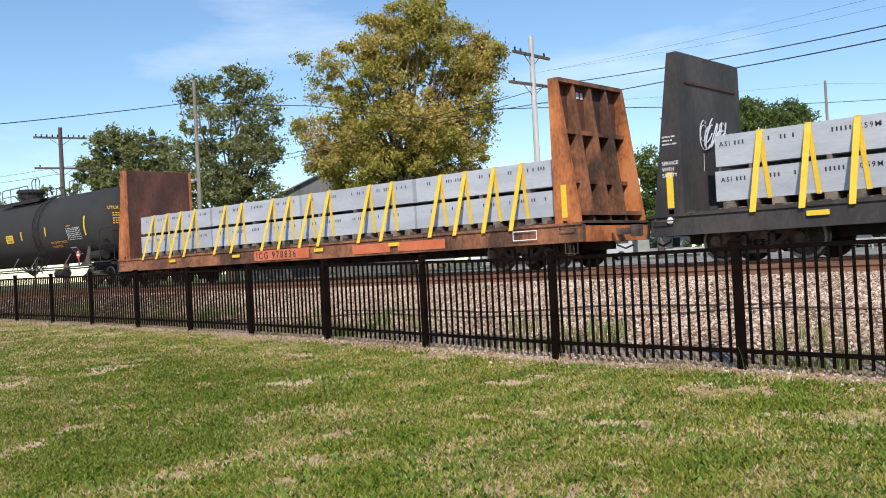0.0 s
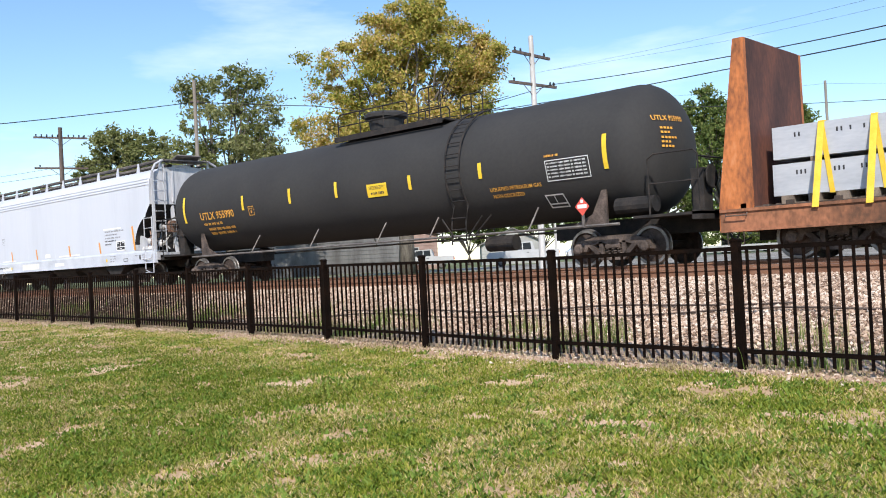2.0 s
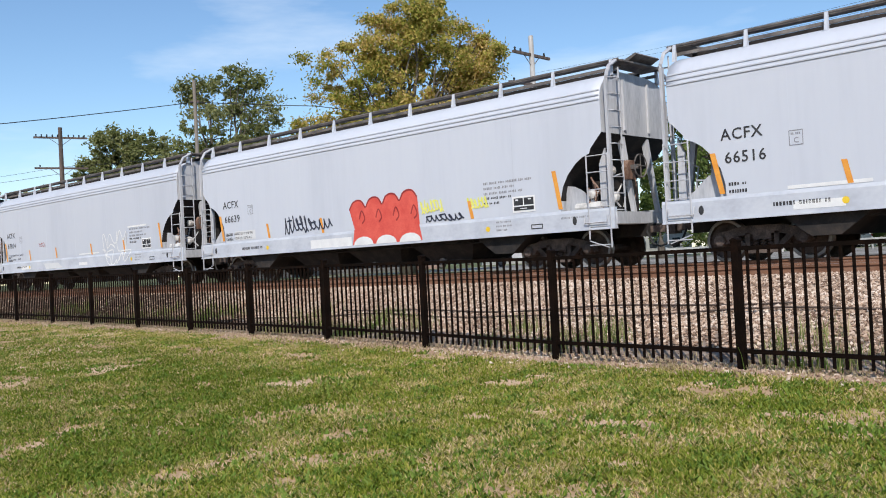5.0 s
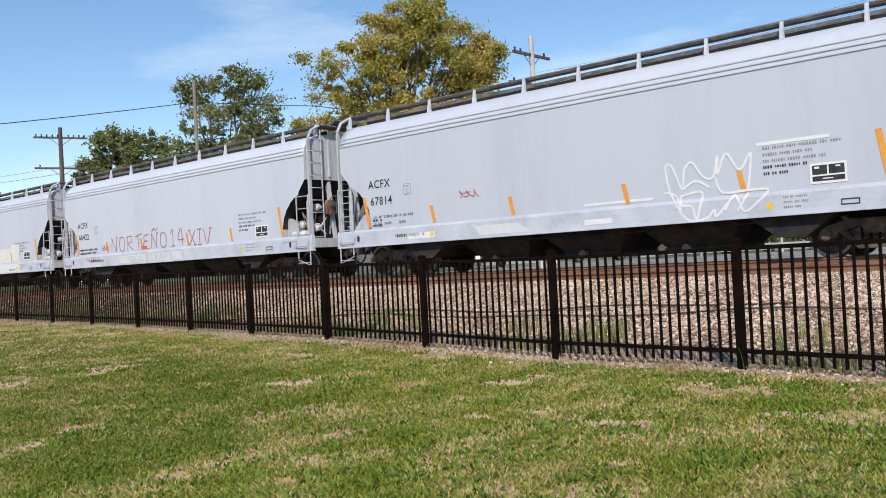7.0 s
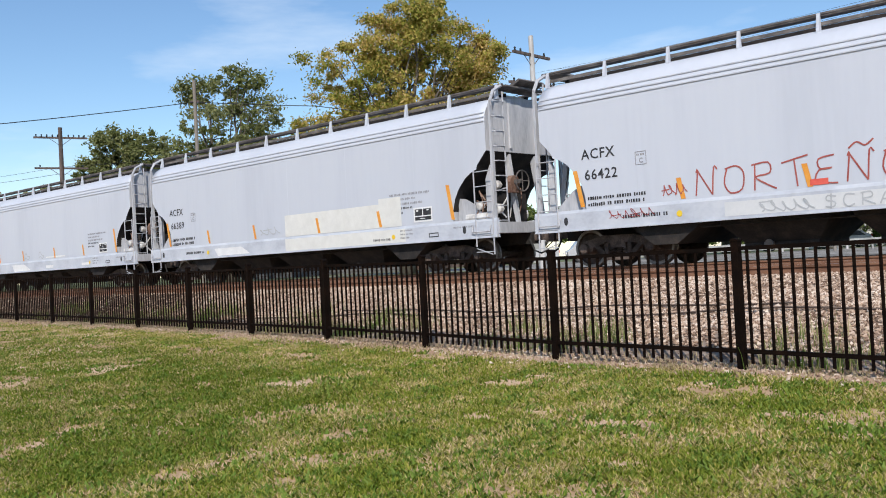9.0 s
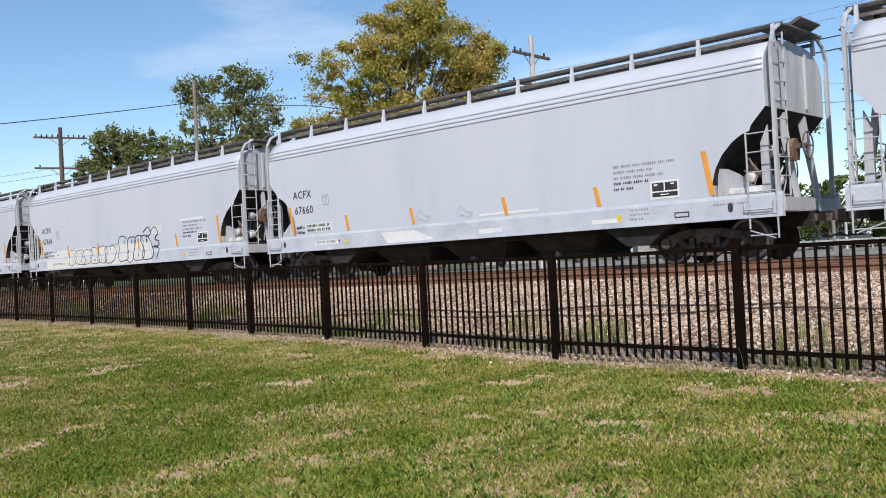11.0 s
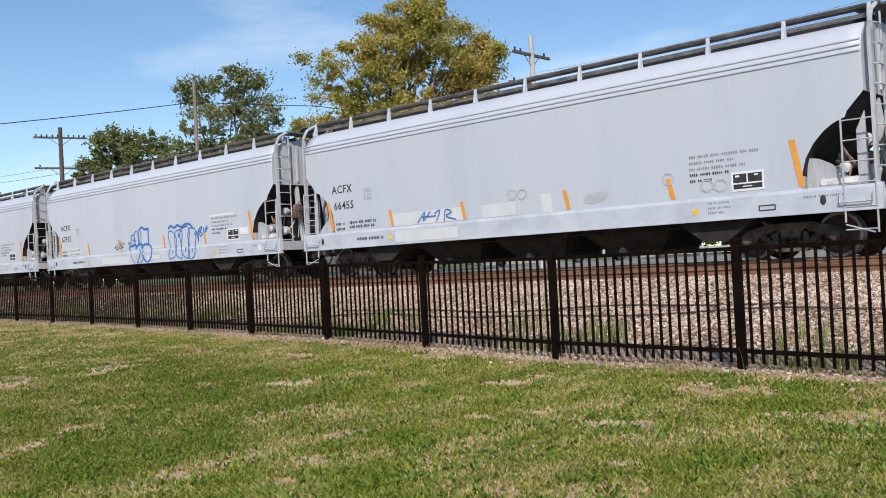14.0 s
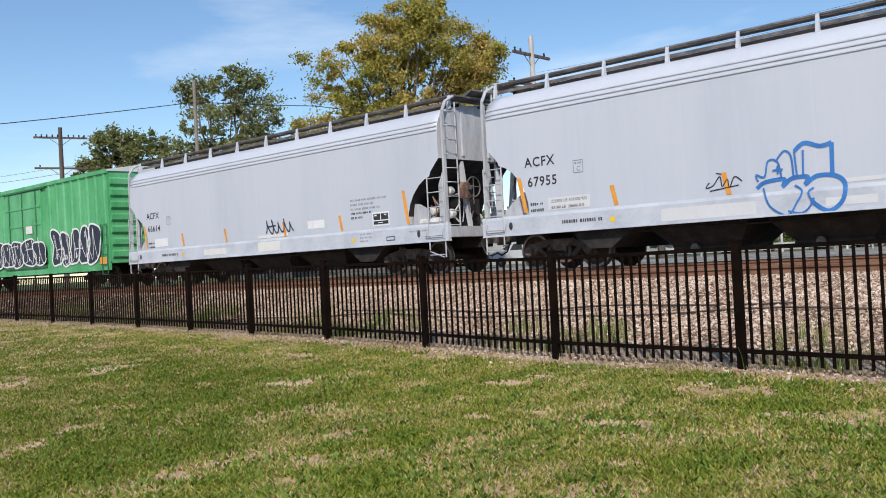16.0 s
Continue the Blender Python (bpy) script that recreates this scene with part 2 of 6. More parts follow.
M["pole"] = material("weathered_pole", [(0.36, 0.34, 0.32), (0.50, 0.48, 0.46), (0.62, 0.60, 0.58)], 0.9, 0, 2, 30, 0.4, (3, 3, 0.2))
M["pole_tan"] = material("tan_pole", [(0.15, 0.13, 0.11), (0.23, 0.20, 0.17), (0.30, 0.27, 0.23)], 0.9, 0, 2, 30, 0.4, (3, 3, 0.2))
M["pole_dark"] = material("creosote_pole", [(0.05, 0.04, 0.037), (0.10, 0.075, 0.065), (0.16, 0.12, 0.10)], 0.9, 0, 2, 30, 0.4, (3, 3, 0.2))
M["wire"] = material("wire_black", [(0.02, 0.02, 0.02), (0.035, 0.035, 0.035)], 0.6, 0, 5, 40, 0.0)
M["white_wall"] = material("white_siding", [(0.28, 0.28, 0.265), (0.40, 0.40, 0.38)], 0.7, 0, 1, 20, 0.1)
M["roof_grey"] = material("grey_shingle", [(0.14, 0.13, 0.13), (0.22, 0.21, 0.20)], 0.9, 0, 2, 20, 0.3)
M["barn"] = material("grey_metal_barn", [(0.09, 0.085, 0.08), (0.14, 0.135, 0.13), (0.19, 0.185, 0.18)], 0.7, 0.1, 0.6, 12, 0.1, (2, 2, 0.3))
M["brick"] = material("brick_wall", [(0.26, 0.17, 0.14), (0.36, 0.26, 0.22)], 0.9, 0, 2, 25, 0.2)
M["glass"] = material("dark_window_glass", [(0.02, 0.025, 0.03), (0.04, 0.045, 0.05)], 0.08, 0, 1, 5, 0.0)
M["car_white"] = material("white_car_paint", [(0.42, 0.42, 0.43), (0.50, 0.50, 0.51)], 0.25, 0, 1, 5, 0.0)
M["car_grey"] = material("grey_car_paint", [(0.25, 0.26, 0.28), (0.30, 0.31, 0.33)], 0.25, 0.4, 1, 5, 0.0)
M["rubber"] = material("tyre_rubber", [(0.02, 0.02, 0.02), (0.04, 0.04, 0.04)], 0.85, 0, 5, 30, 0.1)
M["tail_red"] = material("tail_lamp_red", [(0.5, 0.03, 0.02), (0.6, 0.05, 0.03)], 0.2, 0, 5, 30, 0.0)
M["hose"] = material("old_cable", [(0.07, 0.05, 0.04), (0.14, 0.10, 0.08)], 0.9, 0, 3, 20, 0.2)

# ---- mesh helpers ----


def empty(name, m, label, category, group=""):
    ob = new(name)
    ob.empty_display_size = 0.2
    ob.matrix_basis = m
    return tagged(ob, label, category, group)


def part(name, bm, mat, parent, label="", bevel=0.0, smooth=False):
    """Links bm as one mesh object under parent."""
    if bevel:
        bmesh.ops.bevel(bm, geom=[e for e in bm.edges if e.is_manifold and e.calc_face_angle(0) > 0.5], offset=bevel, segments=1, affect="EDGES")
    bmesh.ops.recalc_face_normals(bm, faces=bm.faces)
    me = bpy.data.meshes.new(name)
    bm.to_mesh(me)
    bm.free()
    for k in (mat if isinstance(mat, (list, tuple)) else [mat]):
        me.materials.append(M[k])
    if smooth:
        for p in me.polygons:
            p.use_smooth = True
    ob = new(name, me)
    ob.parent = parent
    if name in ("small_print", "stencil_print", "bulkhead_print", "head_print", "notice_print"):
        ob["kind"] = "stuff"
    return tagged(ob, label)


def box(bm, x0, x1, y0, y1, z0, z1):
    v = [bm.verts.new((x, y, z)) for x in (x0, x1) for y in (y0, y1) for z in (z0, z1)]
    for f in ((0, 1, 3, 2), (4, 6, 7, 5), (0, 4, 5, 1), (2, 3, 7, 6), (0, 2, 6, 4), (1, 5, 7, 3)):
        bm.faces.new([v[i] for i in f])
    return bm


def tube(bm, pts, r, seg=6, r2=None, caps=True):
    """A round bar through pts; r to r2 along it."""
    pts = [Vector(p) for p in pts]
    rings = []
    for i, p in enumerate(pts):
        d = (pts[min(i + 1, len(pts) - 1)] - pts[max(i - 1, 0)]).normalized()
        a = d.cross(Vector((0, 0, 1)))
        if a.length < 0.05:
            a = d.cross(Vector((0, 1, 0)))
        a.normalize()
        b = d.cross(a)
        rr = r + ((r2 if r2 is not None else r) - r) * i / max(1, len(pts) - 1)
        rings.append([bm.verts.new(p + (a * math.cos(k * 2 * math.pi / seg) + b * math.sin(k * 2 * math.pi / seg)) * rr) for k in range(seg)])
    for q, w in zip(rings, rings[1:]):
        for k in range(seg):
            bm.faces.new((q[k], q[(k + 1) % seg], w[(k + 1) % seg], w[k]))
    if caps:
        bm.faces.new(rings[0])
        bm.faces.new(rings[-1][::-1])
    return bm


def prism(bm, poly, axis, a, b):
    """poly (two coordinates) drawn out along axis from a to b. axis y: poly is (x, z); axis x: poly is (y, z); axis z: poly is (x, y)."""
    def at(p, s):
        return {"y": (p[0], s, p[1]), "x": (s, p[0], p[1]), "z": (p[0], p[1], s)}[axis]
    q = [bm.verts.new(at(p, a)) for p in poly]
    w = [bm.verts.new(at(p, b)) for p in poly]
    n = len(poly)
    for k in range(n):
        bm.faces.new((q[k], q[(k + 1) % n], w[(k + 1) % n], w[k]))
    bm.faces.new(q)
    bm.faces.new(w[::-1])
    return bm


def lathe(bm, prof, axis="y", seg=20, at=(0, 0, 0), close=False):
    """prof: (radius, along) turned round the axis."""
    rings = []
    for r, s in prof:
        ring = []
        for k in range(seg):
            a = 2 * math.pi * k / seg
            u, v = max(r, 1e-4) * math.cos(a), max(r, 1e-4) * math.sin(a)
            p = {"y": (u, s, v), "x": (s, u, v), "z": (u, v, s)}[axis]
            ring.append(bm.verts.new((p[0] + at[0], p[1] + at[1], p[2] + at[2])))
        rings.append(ring)
    faces = []
    for q, w in zip(rings, rings[1:]):
        for k in range(seg):
            faces.append(bm.faces.new((q[k], q[(k + 1) % seg], w[(k + 1) % seg], w[k])))
    bm.faces.new(rings[0])
    bm.faces.new(rings[-1][::-1])
    return faces


def B():
    return bmesh.new()


def from_arrays(name, verts, faces, mat, parent=None):
    me = bpy.data.meshes.new(name)
    me.from_pydata(verts.tolist() if hasattr(verts, "tolist") else verts, [], faces.tolist() if hasattr(faces, "tolist") else faces)
    me.materials.append(M[mat])
    ob = new(name, me)
    ob.parent = parent
    return ob


def tank_curve(x, z, lift=0.006):
    dz = max(-1.0, min(1.0, (z - TANK_Z) / TANK_R))
    return (x, -(TANK_R + lift) * math.sqrt(1 - dz * dz), z)


def decal(name, poly_list, mat, parent, lift=1.556, curve=False, label=""):
    """Flat painted shapes on the side that faces the lawn; poly_list: outlines in (x, z)."""
    bm = B()
    for poly in poly_list:
        v = [bm.verts.new(tank_curve(*p, lift if lift < 1 else 0.02) if curve else (p[0], -lift, p[1])) for p in poly]
        bm.faces.new(v)
    return part(name, bm, mat, parent, label)


def rect(x0, x1, z0, z1):
    return [(x0, z0), (x1, z0), (x1, z1), (x0, z1)]


def column(x0, x1, z0, z1, n=5, lean=0.0):
    """A tall narrow strip cut into n pieces, so that it can follow a curve."""
    out = []
    for k in range(n):
        a, b = z0 + (z1 - z0) * k / n, z0 + (z1 - z0) * (k + 1) / n
        la, lb = lean * k / n, lean * (k + 1) / n
        out.append([(x0 + la, a), (x1 + la, a), (x1 + lb, b), (x0 + lb, b)])
    return out


def frame_rects(x0, x1, z0, z1, w):
    return [rect(x0, x1, z0, z0 + w), rect(x0, x1, z1 - w, z1), rect(x0, x0 + w, z0 + w, z1 - w), rect(x1 - w, x1, z0 + w, z1 - w)]


def bars(x0, z0, widths, h, gap):
    """Rows of illegible small print, a row for each entry of widths: letter-sized ticks set in words."""
    out = []
    rng = random.Random(int(x0 * 100) + len(widths))
    for i, w in enumerate(widths):
        x, z = x0, z0 - i * gap
        while x < x0 + w:
            for _ in range(rng.randint(2, 7)):
                d = h * rng.uniform(0.4, 0.7)
                low = rng.choice((0, 0, 0, 0.3))
                out.append(rect(x, x + d, z + h * low * 0.5, z + h * (1 - low * 0.5)))
                x += d + h * 0.28
                if x > x0 + w:
                    break
            x += h * 0.7
    return out


def lettering(text, x, z, size, mat, parent, lift=1.557, curve=False, spacing=1.0, slope=0.0):
    """Readable words in the built-in font, starting at x with their foot at z."""
    cu = bpy.data.curves.new("lettering", "FONT")
    cu.body, cu.size, cu.space_character = text, size, spacing
    cu.resolution_u = 2
    cu.offset = size * 0.012
    tmp = bpy.data.objects.new("lettering", cu)
    scene.collection.objects.link(tmp)
    bpy.context.view_layer.update()
    me = bpy.data.meshes.new_from_object(tmp.evaluated_get(bpy.context.evaluated_depsgraph_get()))
    bpy.data.objects.remove(tmp)
    bm = B()
    bm.from_mesh(me)
    bpy.data.meshes.remove(me)
    for v in bm.verts:
        px, pz = x + v.co.x, z + v.co.y + slope * v.co.x
        v.co = tank_curve(px, pz, 0.012) if curve else (px, -lift, pz)
    return part("lettering", bm, mat, parent)


def side_face(z, lift):
    """How far out the paint lies: lift itself, or, where lift is small, so much above the hopper's side and sill."""
    return lift if lift > 1 else lift + float(np.interp(z, (1.29, 1.38), (1.5755, 1.5525)))


def ribbon(bm, pts, w, lift):
    """A painted stroke of width w through pts (x, z)."""
    n = len(pts)
    prev = None
    for i, p in enumerate(pts):
        a, b = pts[max(i - 1, 0)], pts[min(i + 1, n - 1)]
        d = Vector((b[0] - a[0], b[1] - a[1]))
        d = d.normalized() if d.length > 1e-6 else Vector((1, 0))
        o = Vector((-d.y, d.x)) * w * 0.5
        up = i * 0.00006
        cur = (bm.verts.new((p[0] + o.x, -side_face(p[1] + o.y, lift) - up, p[1] + o.y)), bm.verts.new((p[0] - o.x, -side_face(p[1] - o.y, lift) - up, p[1] - o.y)))
        if prev:
            bm.faces.new((prev[0], prev[1], cur[1], cur[0]))
        prev = cur


def spike_tag(parent, x0, x1, z0, z1, count, seed, ink, width=0.045, lift=0.006, label=""):
    """A sprayed scribble: tall uneven loops running on in one stroke, with a few cross strokes. No letters."""
    rng = random.Random(seed)
    bm = B()
    step = (x1 - x0) / count
    mid, amp = (z0 + z1) / 2, (z1 - z0) / 2
    pts = []
    for k in range(count):
        h = amp * rng.uniform(0.65, 1.05)
        sway, drop = step * rng.uniform(0.15, 0.55), rng.uniform(-0.15, 0.15) * amp
        for q in range(18):
            ph = 2 * math.pi * q / 18
            pts.append((x0 + step * (k + q / 18) + sway * math.sin(ph + 0.8), mid + drop - h * math.cos(ph)))
    ribbon(bm, pts, width, lift)
    for k in range(max(1, count // 3)):
        cx, cz = x0 + step * (3 * k + rng.uniform(0.5, 1.5)), z0 + (z1 - z0) * rng.uniform(0.3, 1.0)
        ribbon(bm, [(cx - step * 0.6, cz), (cx, cz + 0.06 * amp), (cx + step * 0.7, cz + 0.02)], width, lift)
    part("graffiti", bm, ink, parent, label)

def smooth_line(pts, steps=5):
    """A rounded line through pts."""
    out = []
    n = len(pts)
    for i in range(n - 1):
        p0, p1, p2, p3 = pts[max(i - 1, 0)], pts[i], pts[i + 1], pts[min(i + 2, n - 1)]
        for k in range(steps):
            u = k / steps
            out.append(tuple(0.5 * (2 * p1[a] + (p2[a] - p0[a]) * u + (2 * p0[a] - 5 * p1[a] + 4 * p2[a] - p3[a]) * u * u + (3 * p1[a] - p0[a] - 3 * p2[a] + p3[a]) * u ** 3) for a in (0, 1)))
    out.append(pts[-1])
    return out


def spray(parent, x0, x1, z0, z1, strokes, ink, width, lift=0.006, label="", rounded=True):
    """Painted strokes, each a line in a unit square laid over the given stretch of the side."""
    bm = B()
    for k, st in enumerate(strokes):
        pts = [(x0 + (x1 - x0) * a, z0 + (z1 - z0) * b) for a, b in st]
        ribbon(bm, smooth_line(pts) if rounded else pts, width, lift + 0.0006 * k)
    return part("graffiti", bm, ink, parent, label)


GLYPH = {
    "N": [[(0, 0), (0.12, 1), (0.05, 0.9)], [(0.1, 1), (0.75, 0)], [(0.75, 0), (0.85, 1.05), (1.0, 0.95)]],
    "O": [[(0.2, 0.95), (0.05, 0.4), (0.3, 0.0), (0.8, 0.1), (0.9, 0.7), (0.6, 1.0), (0.1, 0.92)]],
    "R": [[(0.1, 0), (0.15, 1)], [(0, 0.95), (0.7, 1), (0.75, 0.6), (0.15, 0.5), (0.6, 0.2), (1.0, 0)]],
    "T": [[(0, 0.9), (0.5, 1), (1.05, 1.1)], [(0.5, 1), (0.6, 0)]],
    "E": [[(0.8, 1), (0.2, 0.9), (0.25, 0.55), (0.7, 0.55), (0.2, 0.5), (0.1, 0.1), (0.9, 0)]],
    "~": [[(0.1, 1.15), (0.4, 1.35), (0.7, 1.2), (1.0, 1.4)]],
    "1": [[(0.1, 0.8), (0.5, 1.05), (0.5, 0)], [(0.2, 0), (0.8, 0.02)]],
    "4": [[(0.75, 0), (0.6, 1.1), (0.0, 0.4), (1.0, 0.4)]],
    "X": [[(0, 1), (0.9, 0)], [(0.95, 1), (0.05, 0)], [(-0.1, 1), (0.2, 1)], [(0.7, 0), (1.1, 0)]],
    "I": [[(0.5, 1), (0.5, 0)], [(0.2, 1), (0.8, 1)], [(0.2, 0), (0.8, 0)]],
    "V": [[(0, 1), (0.5, 0), (1, 1)], [(0.8, 1), (1.2, 1)]],
    "C": [[(0.9, 0.9), (0.3, 0.95), (0.1, 0.4), (0.4, 0), (0.9, 0.15)]],
    "A": [[(0, 0), (0.5, 1), (0.9, 0)], [(0.15, 0.35), (0.8, 0.35)]],
    "P": [[(0.1, 0), (0.15, 1), (0.8, 0.9), (0.7, 0.5), (0.15, 0.45)]],
    "$": [[(0.9, 0.85), (0.3, 0.95), (0.2, 0.6), (0.8, 0.4), (0.7, 0.05), (0.1, 0.1)], [(0.5, -0.1), (0.55, 1.1)]],
}


def sprayed_word(parent, word, x, z, w, h, pitch, ink, width, lift=0.006, label=""):
    """Hand-sprayed characters side by side; a tilde stands over the letter before it."""
    bm = B()
    at = x - pitch
    for ch in word:
        if ch != "~":
            at += pitch
        for st in GLYPH.get(ch, []):
            pts = [(at + w * a, z + h * b) for a, b in st]
            ribbon(bm, smooth_line(pts, 3) if len(st) > 2 else pts, width, lift)
    return part("graffiti", bm, ink, parent, label)


def throw_up(parent, x0, x1, z0, z1, count, seed, line, width, fill="", lift=0.006, label="", pinch=0.22):
    """Fat overlapping sprayed shapes with round heads, waists and round feet, each with a slit or two: no letters."""
    rng = random.Random(seed)
    step = (x1 - x0) / count
    bo, bf = B(), B()
    for k in range(count):
        cx = x0 + step * (k + 0.5)
        top, low = z1 - rng.uniform(0, 0.16) * (z1 - z0), z0 + rng.uniform(0, 0.06) * (z1 - z0)
        half, lean = step * rng.uniform(0.52, 0.74), step * rng.uniform(-0.35, 0.4)
        bend, beat = step * rng.uniform(-0.16, 0.16), rng.uniform(0, 6.28)
        waist, wz = rng.uniform(0.7, 1.0) * pinch, rng.uniform(0.4, 0.6)
        pts = []
        for i in range(33):
            a = 2 * math.pi * i / 32
            c, q = math.cos(a), math.sin(a)
            sq = (abs(c) ** 3 + abs(q) ** 3) ** (-1 / 3) * (1 + 0.06 * math.sin(3 * a + beat))
            v = 0.5 + 0.5 * q * sq
            wide = half * c * sq * (1 - waist * math.exp(-((v - wz) / 0.2) ** 2))
            pts.append((cx + wide + lean * (v - 0.5) + bend * math.sin(v * 5 + beat), low + (top - low) * v))
        ribbon(bo, pts, width, lift + 0.002 * k)
        for _ in range(rng.randint(1, 2)):
            ax, az = cx + rng.uniform(-0.1, 0.1) * step, low + (top - low) * rng.choice((0.18, 0.72))
            ribbon(bo, [(ax + 0.05 * step * math.sin(q), az + 0.05 * q * (top - low)) for q in range(4)], width, lift + 0.002 * k)
        if fill:
            bf.faces.new([bf.verts.new((p[0], -side_face(p[1], lift) - 0.002 * k + 0.0012, p[1])) for p in pts[:-1]])
    if fill:
        part("graffiti_fill", bf, fill, parent, label)
    else:
        bf.free()
    return part("graffiti_outline", bo, line, parent, label)


# ---- ground, tracks ----
FX = [-400, -60, -40, -28.2, -25.7, -23.3, -20.85, -18.42, -16.0, -13.57, -11.15, -8.73, -6.31, -3.89, -1.5, 1.0, 30, 400]
FY = [10.9, 10.9, 10.7, 10.43, 10.39, 10.31, 10.16, 10.0, 9.80, 9.52, 9.24, 8.96, 8.63, 8.28, 7.9, 7.45, 2.5, 2.5]
ZX = [-400, -26, -16, -11, -6, -3.9, 400]
ZY = [0.45, 0.45, 0.36, 0.33, 0.26, 0.27, 0.27]


def fence_y(x):
    return float(np.interp(x, FX, FY))


def fence_z(x):
    return float(np.interp(x, ZX, ZY))


def ground_z(x, y):
    """Height of the ground: lawn, fence strip, ballast shoulder, track bed, far ground."""
    fy, fz = fence_y(x), fence_z(x)
    if y <= fy:
        u = max(0.0, y / fy)
        return fz * u * u * (3 - 2 * u) + 0.02 * noise.noise((x * 0.4, y * 0.4, 0))
    y0, y1 = fy + 0.45, 12.95
    if y < y0:
        return fz + 0.02 * (y - fy)
    if y < y1:
        u = (y - y0) / (y1 - y0)
        return fz + 0.01 + (0.985 - fz) * u
    if y < 22.2:
        return 0.995
    return 0.995 + (0.88 - 0.995) * min(1.0, (y - 22.2) / 2.5)


def build_ground():
    xs = [-3000, -800, -300, -200, -150, -115, -90, -74] + [-60 + 0.75 * i for i in range(100)] + [20, 40, 90, 200, 800, 3000]
    offs = [0, 0.2, 0.4, 0.55, 0.68, 0.8, 0.88, 0.94, 0.97, 1.0]          # of the way to the fence
    rows = []
    for x in xs:
        fy = fence_y(x)
        col = [-3000, -300, -40, -8, -3] + [fy * o for o in offs[0:]] + [fy + 0.2, fy + 0.45]
        y0 = fy + 0.45
        col += [y0 + (12.95 - y0) * k / 6 for k in range(1, 7)]
        col += [16.7, 20, 22.2, 24.7, 40, 75, 160, 400, 1000, 4000]
        rows.append([(x, y, ground_z(x, y) if y > -8 else 0.0) for y in col])
    n = len(rows[0])
    verts = [p for r in rows for p in r]
    me = bpy.data.meshes.new("ground")
    faces, mats = [], []
    for i in range(len(rows) - 1):
        for j in range(n - 1):
            faces.append((i * n + j, (i + 1) * n + j, (i + 1) * n + j + 1, i * n + j + 1))
            cx, cy = rows[i][j][0], rows[i][j][1]
            left = cx < -13 + 2.5 * noise.noise((cy * 0.5, cx * 0.3, 1.0))
            street = cy > 20 and cx / cy > -1.3
            mats.append(0 if j < 12 else 1 if j < 16 else (5 if left else 2) if j < 22 else 6 if j < 25 else 3 if street and j < 28 else 5 if j < 26 else 4)
    me.from_pydata(verts, [], faces)
    for k in ("lawn", "dirt", "ballast", "far", "field", "cinder", "trackbed"):
        me.materials.append(M[k])
    me.polygons.foreach_set("material_index", mats)
    tagged(new("ground", me), "lawn, dry dirt strip, grey ballast bank and pale paving beyond", "ground", kind="structure")


def blades(name, pts, hmin, hmax, width, mat, label, seed, lean=0.6, per=1):
    """Single bent blades at pts (x, y, z): two triangles and a tip."""
    rng = np.random.default_rng(seed)
    p = np.repeat(np.asarray(pts), per, axis=0)
    n = len(p)
    p[:, :2] += rng.normal(0, 0.012 * (per > 1), (n, 2))
    h = rng.uniform(hmin, hmax, n)
    a = rng.uniform(0, 2 * np.pi, n)
    d = np.stack([np.cos(a), np.sin(a), np.zeros(n)], 1)
    s = np.stack([-np.sin(a), np.cos(a), np.zeros(n)], 1) * (width * rng.uniform(0.6, 1.3, n))[:, None]
    tilt = rng.uniform(0.1, lean, n)[:, None]
    up = np.array([0, 0, 1.0])
    v0, v1 = p - s, p + s
    mid = p + up * (h * 0.55)[:, None] + d * tilt * h[:, None] * 0.35
    v2, v3 = mid - s * 0.7, mid + s * 0.7
    v4 = p + up * h[:, None] + d * tilt * h[:, None]
    verts = np.stack([v0, v1, v2, v3, v4], 1).reshape(-1, 3)
    i = np.arange(n) * 5
    me = bpy.data.meshes.new(name)
    quads = np.stack([i, i + 1, i + 3, i + 2], 1).tolist()
    tris = np.stack([i + 2, i + 3, i + 4], 1).tolist()
    me.from_pydata(verts.tolist(), [], quads + tris)
    me.materials.append(M[mat])
    return tagged(new(name, me), label, "grass", kind="stuff")


BARE = [(-5.71, 3.24, 0.34), (-5.57, 4.68, 0.36), (-6.73, 4.88, 0.24), (-7.88, 3.18, 0.3), (-5.66, 7.45, 0.26), (-5.66, 3.65, 0.24), (-4.86, 5.56, 0.18), (-3.07, 4.79, 0.2), (-4.78, 3.53, 0.22), (-8.27, 3.8, 0.26)]


def bare_spot(x, y):
    """How bare the lawn is worn at a place, 0 to 1, with ragged edges."""
    rag = 0.35 * noise.noise((x * 5, y * 5, 2.0)) + 0.3 * noise.noise((x * 12, y * 12, 7.0))
    return max(0.0, max(1.25 - math.hypot(x - a, (y - b) * 1.2) / r + rag for a, b, r in BARE))


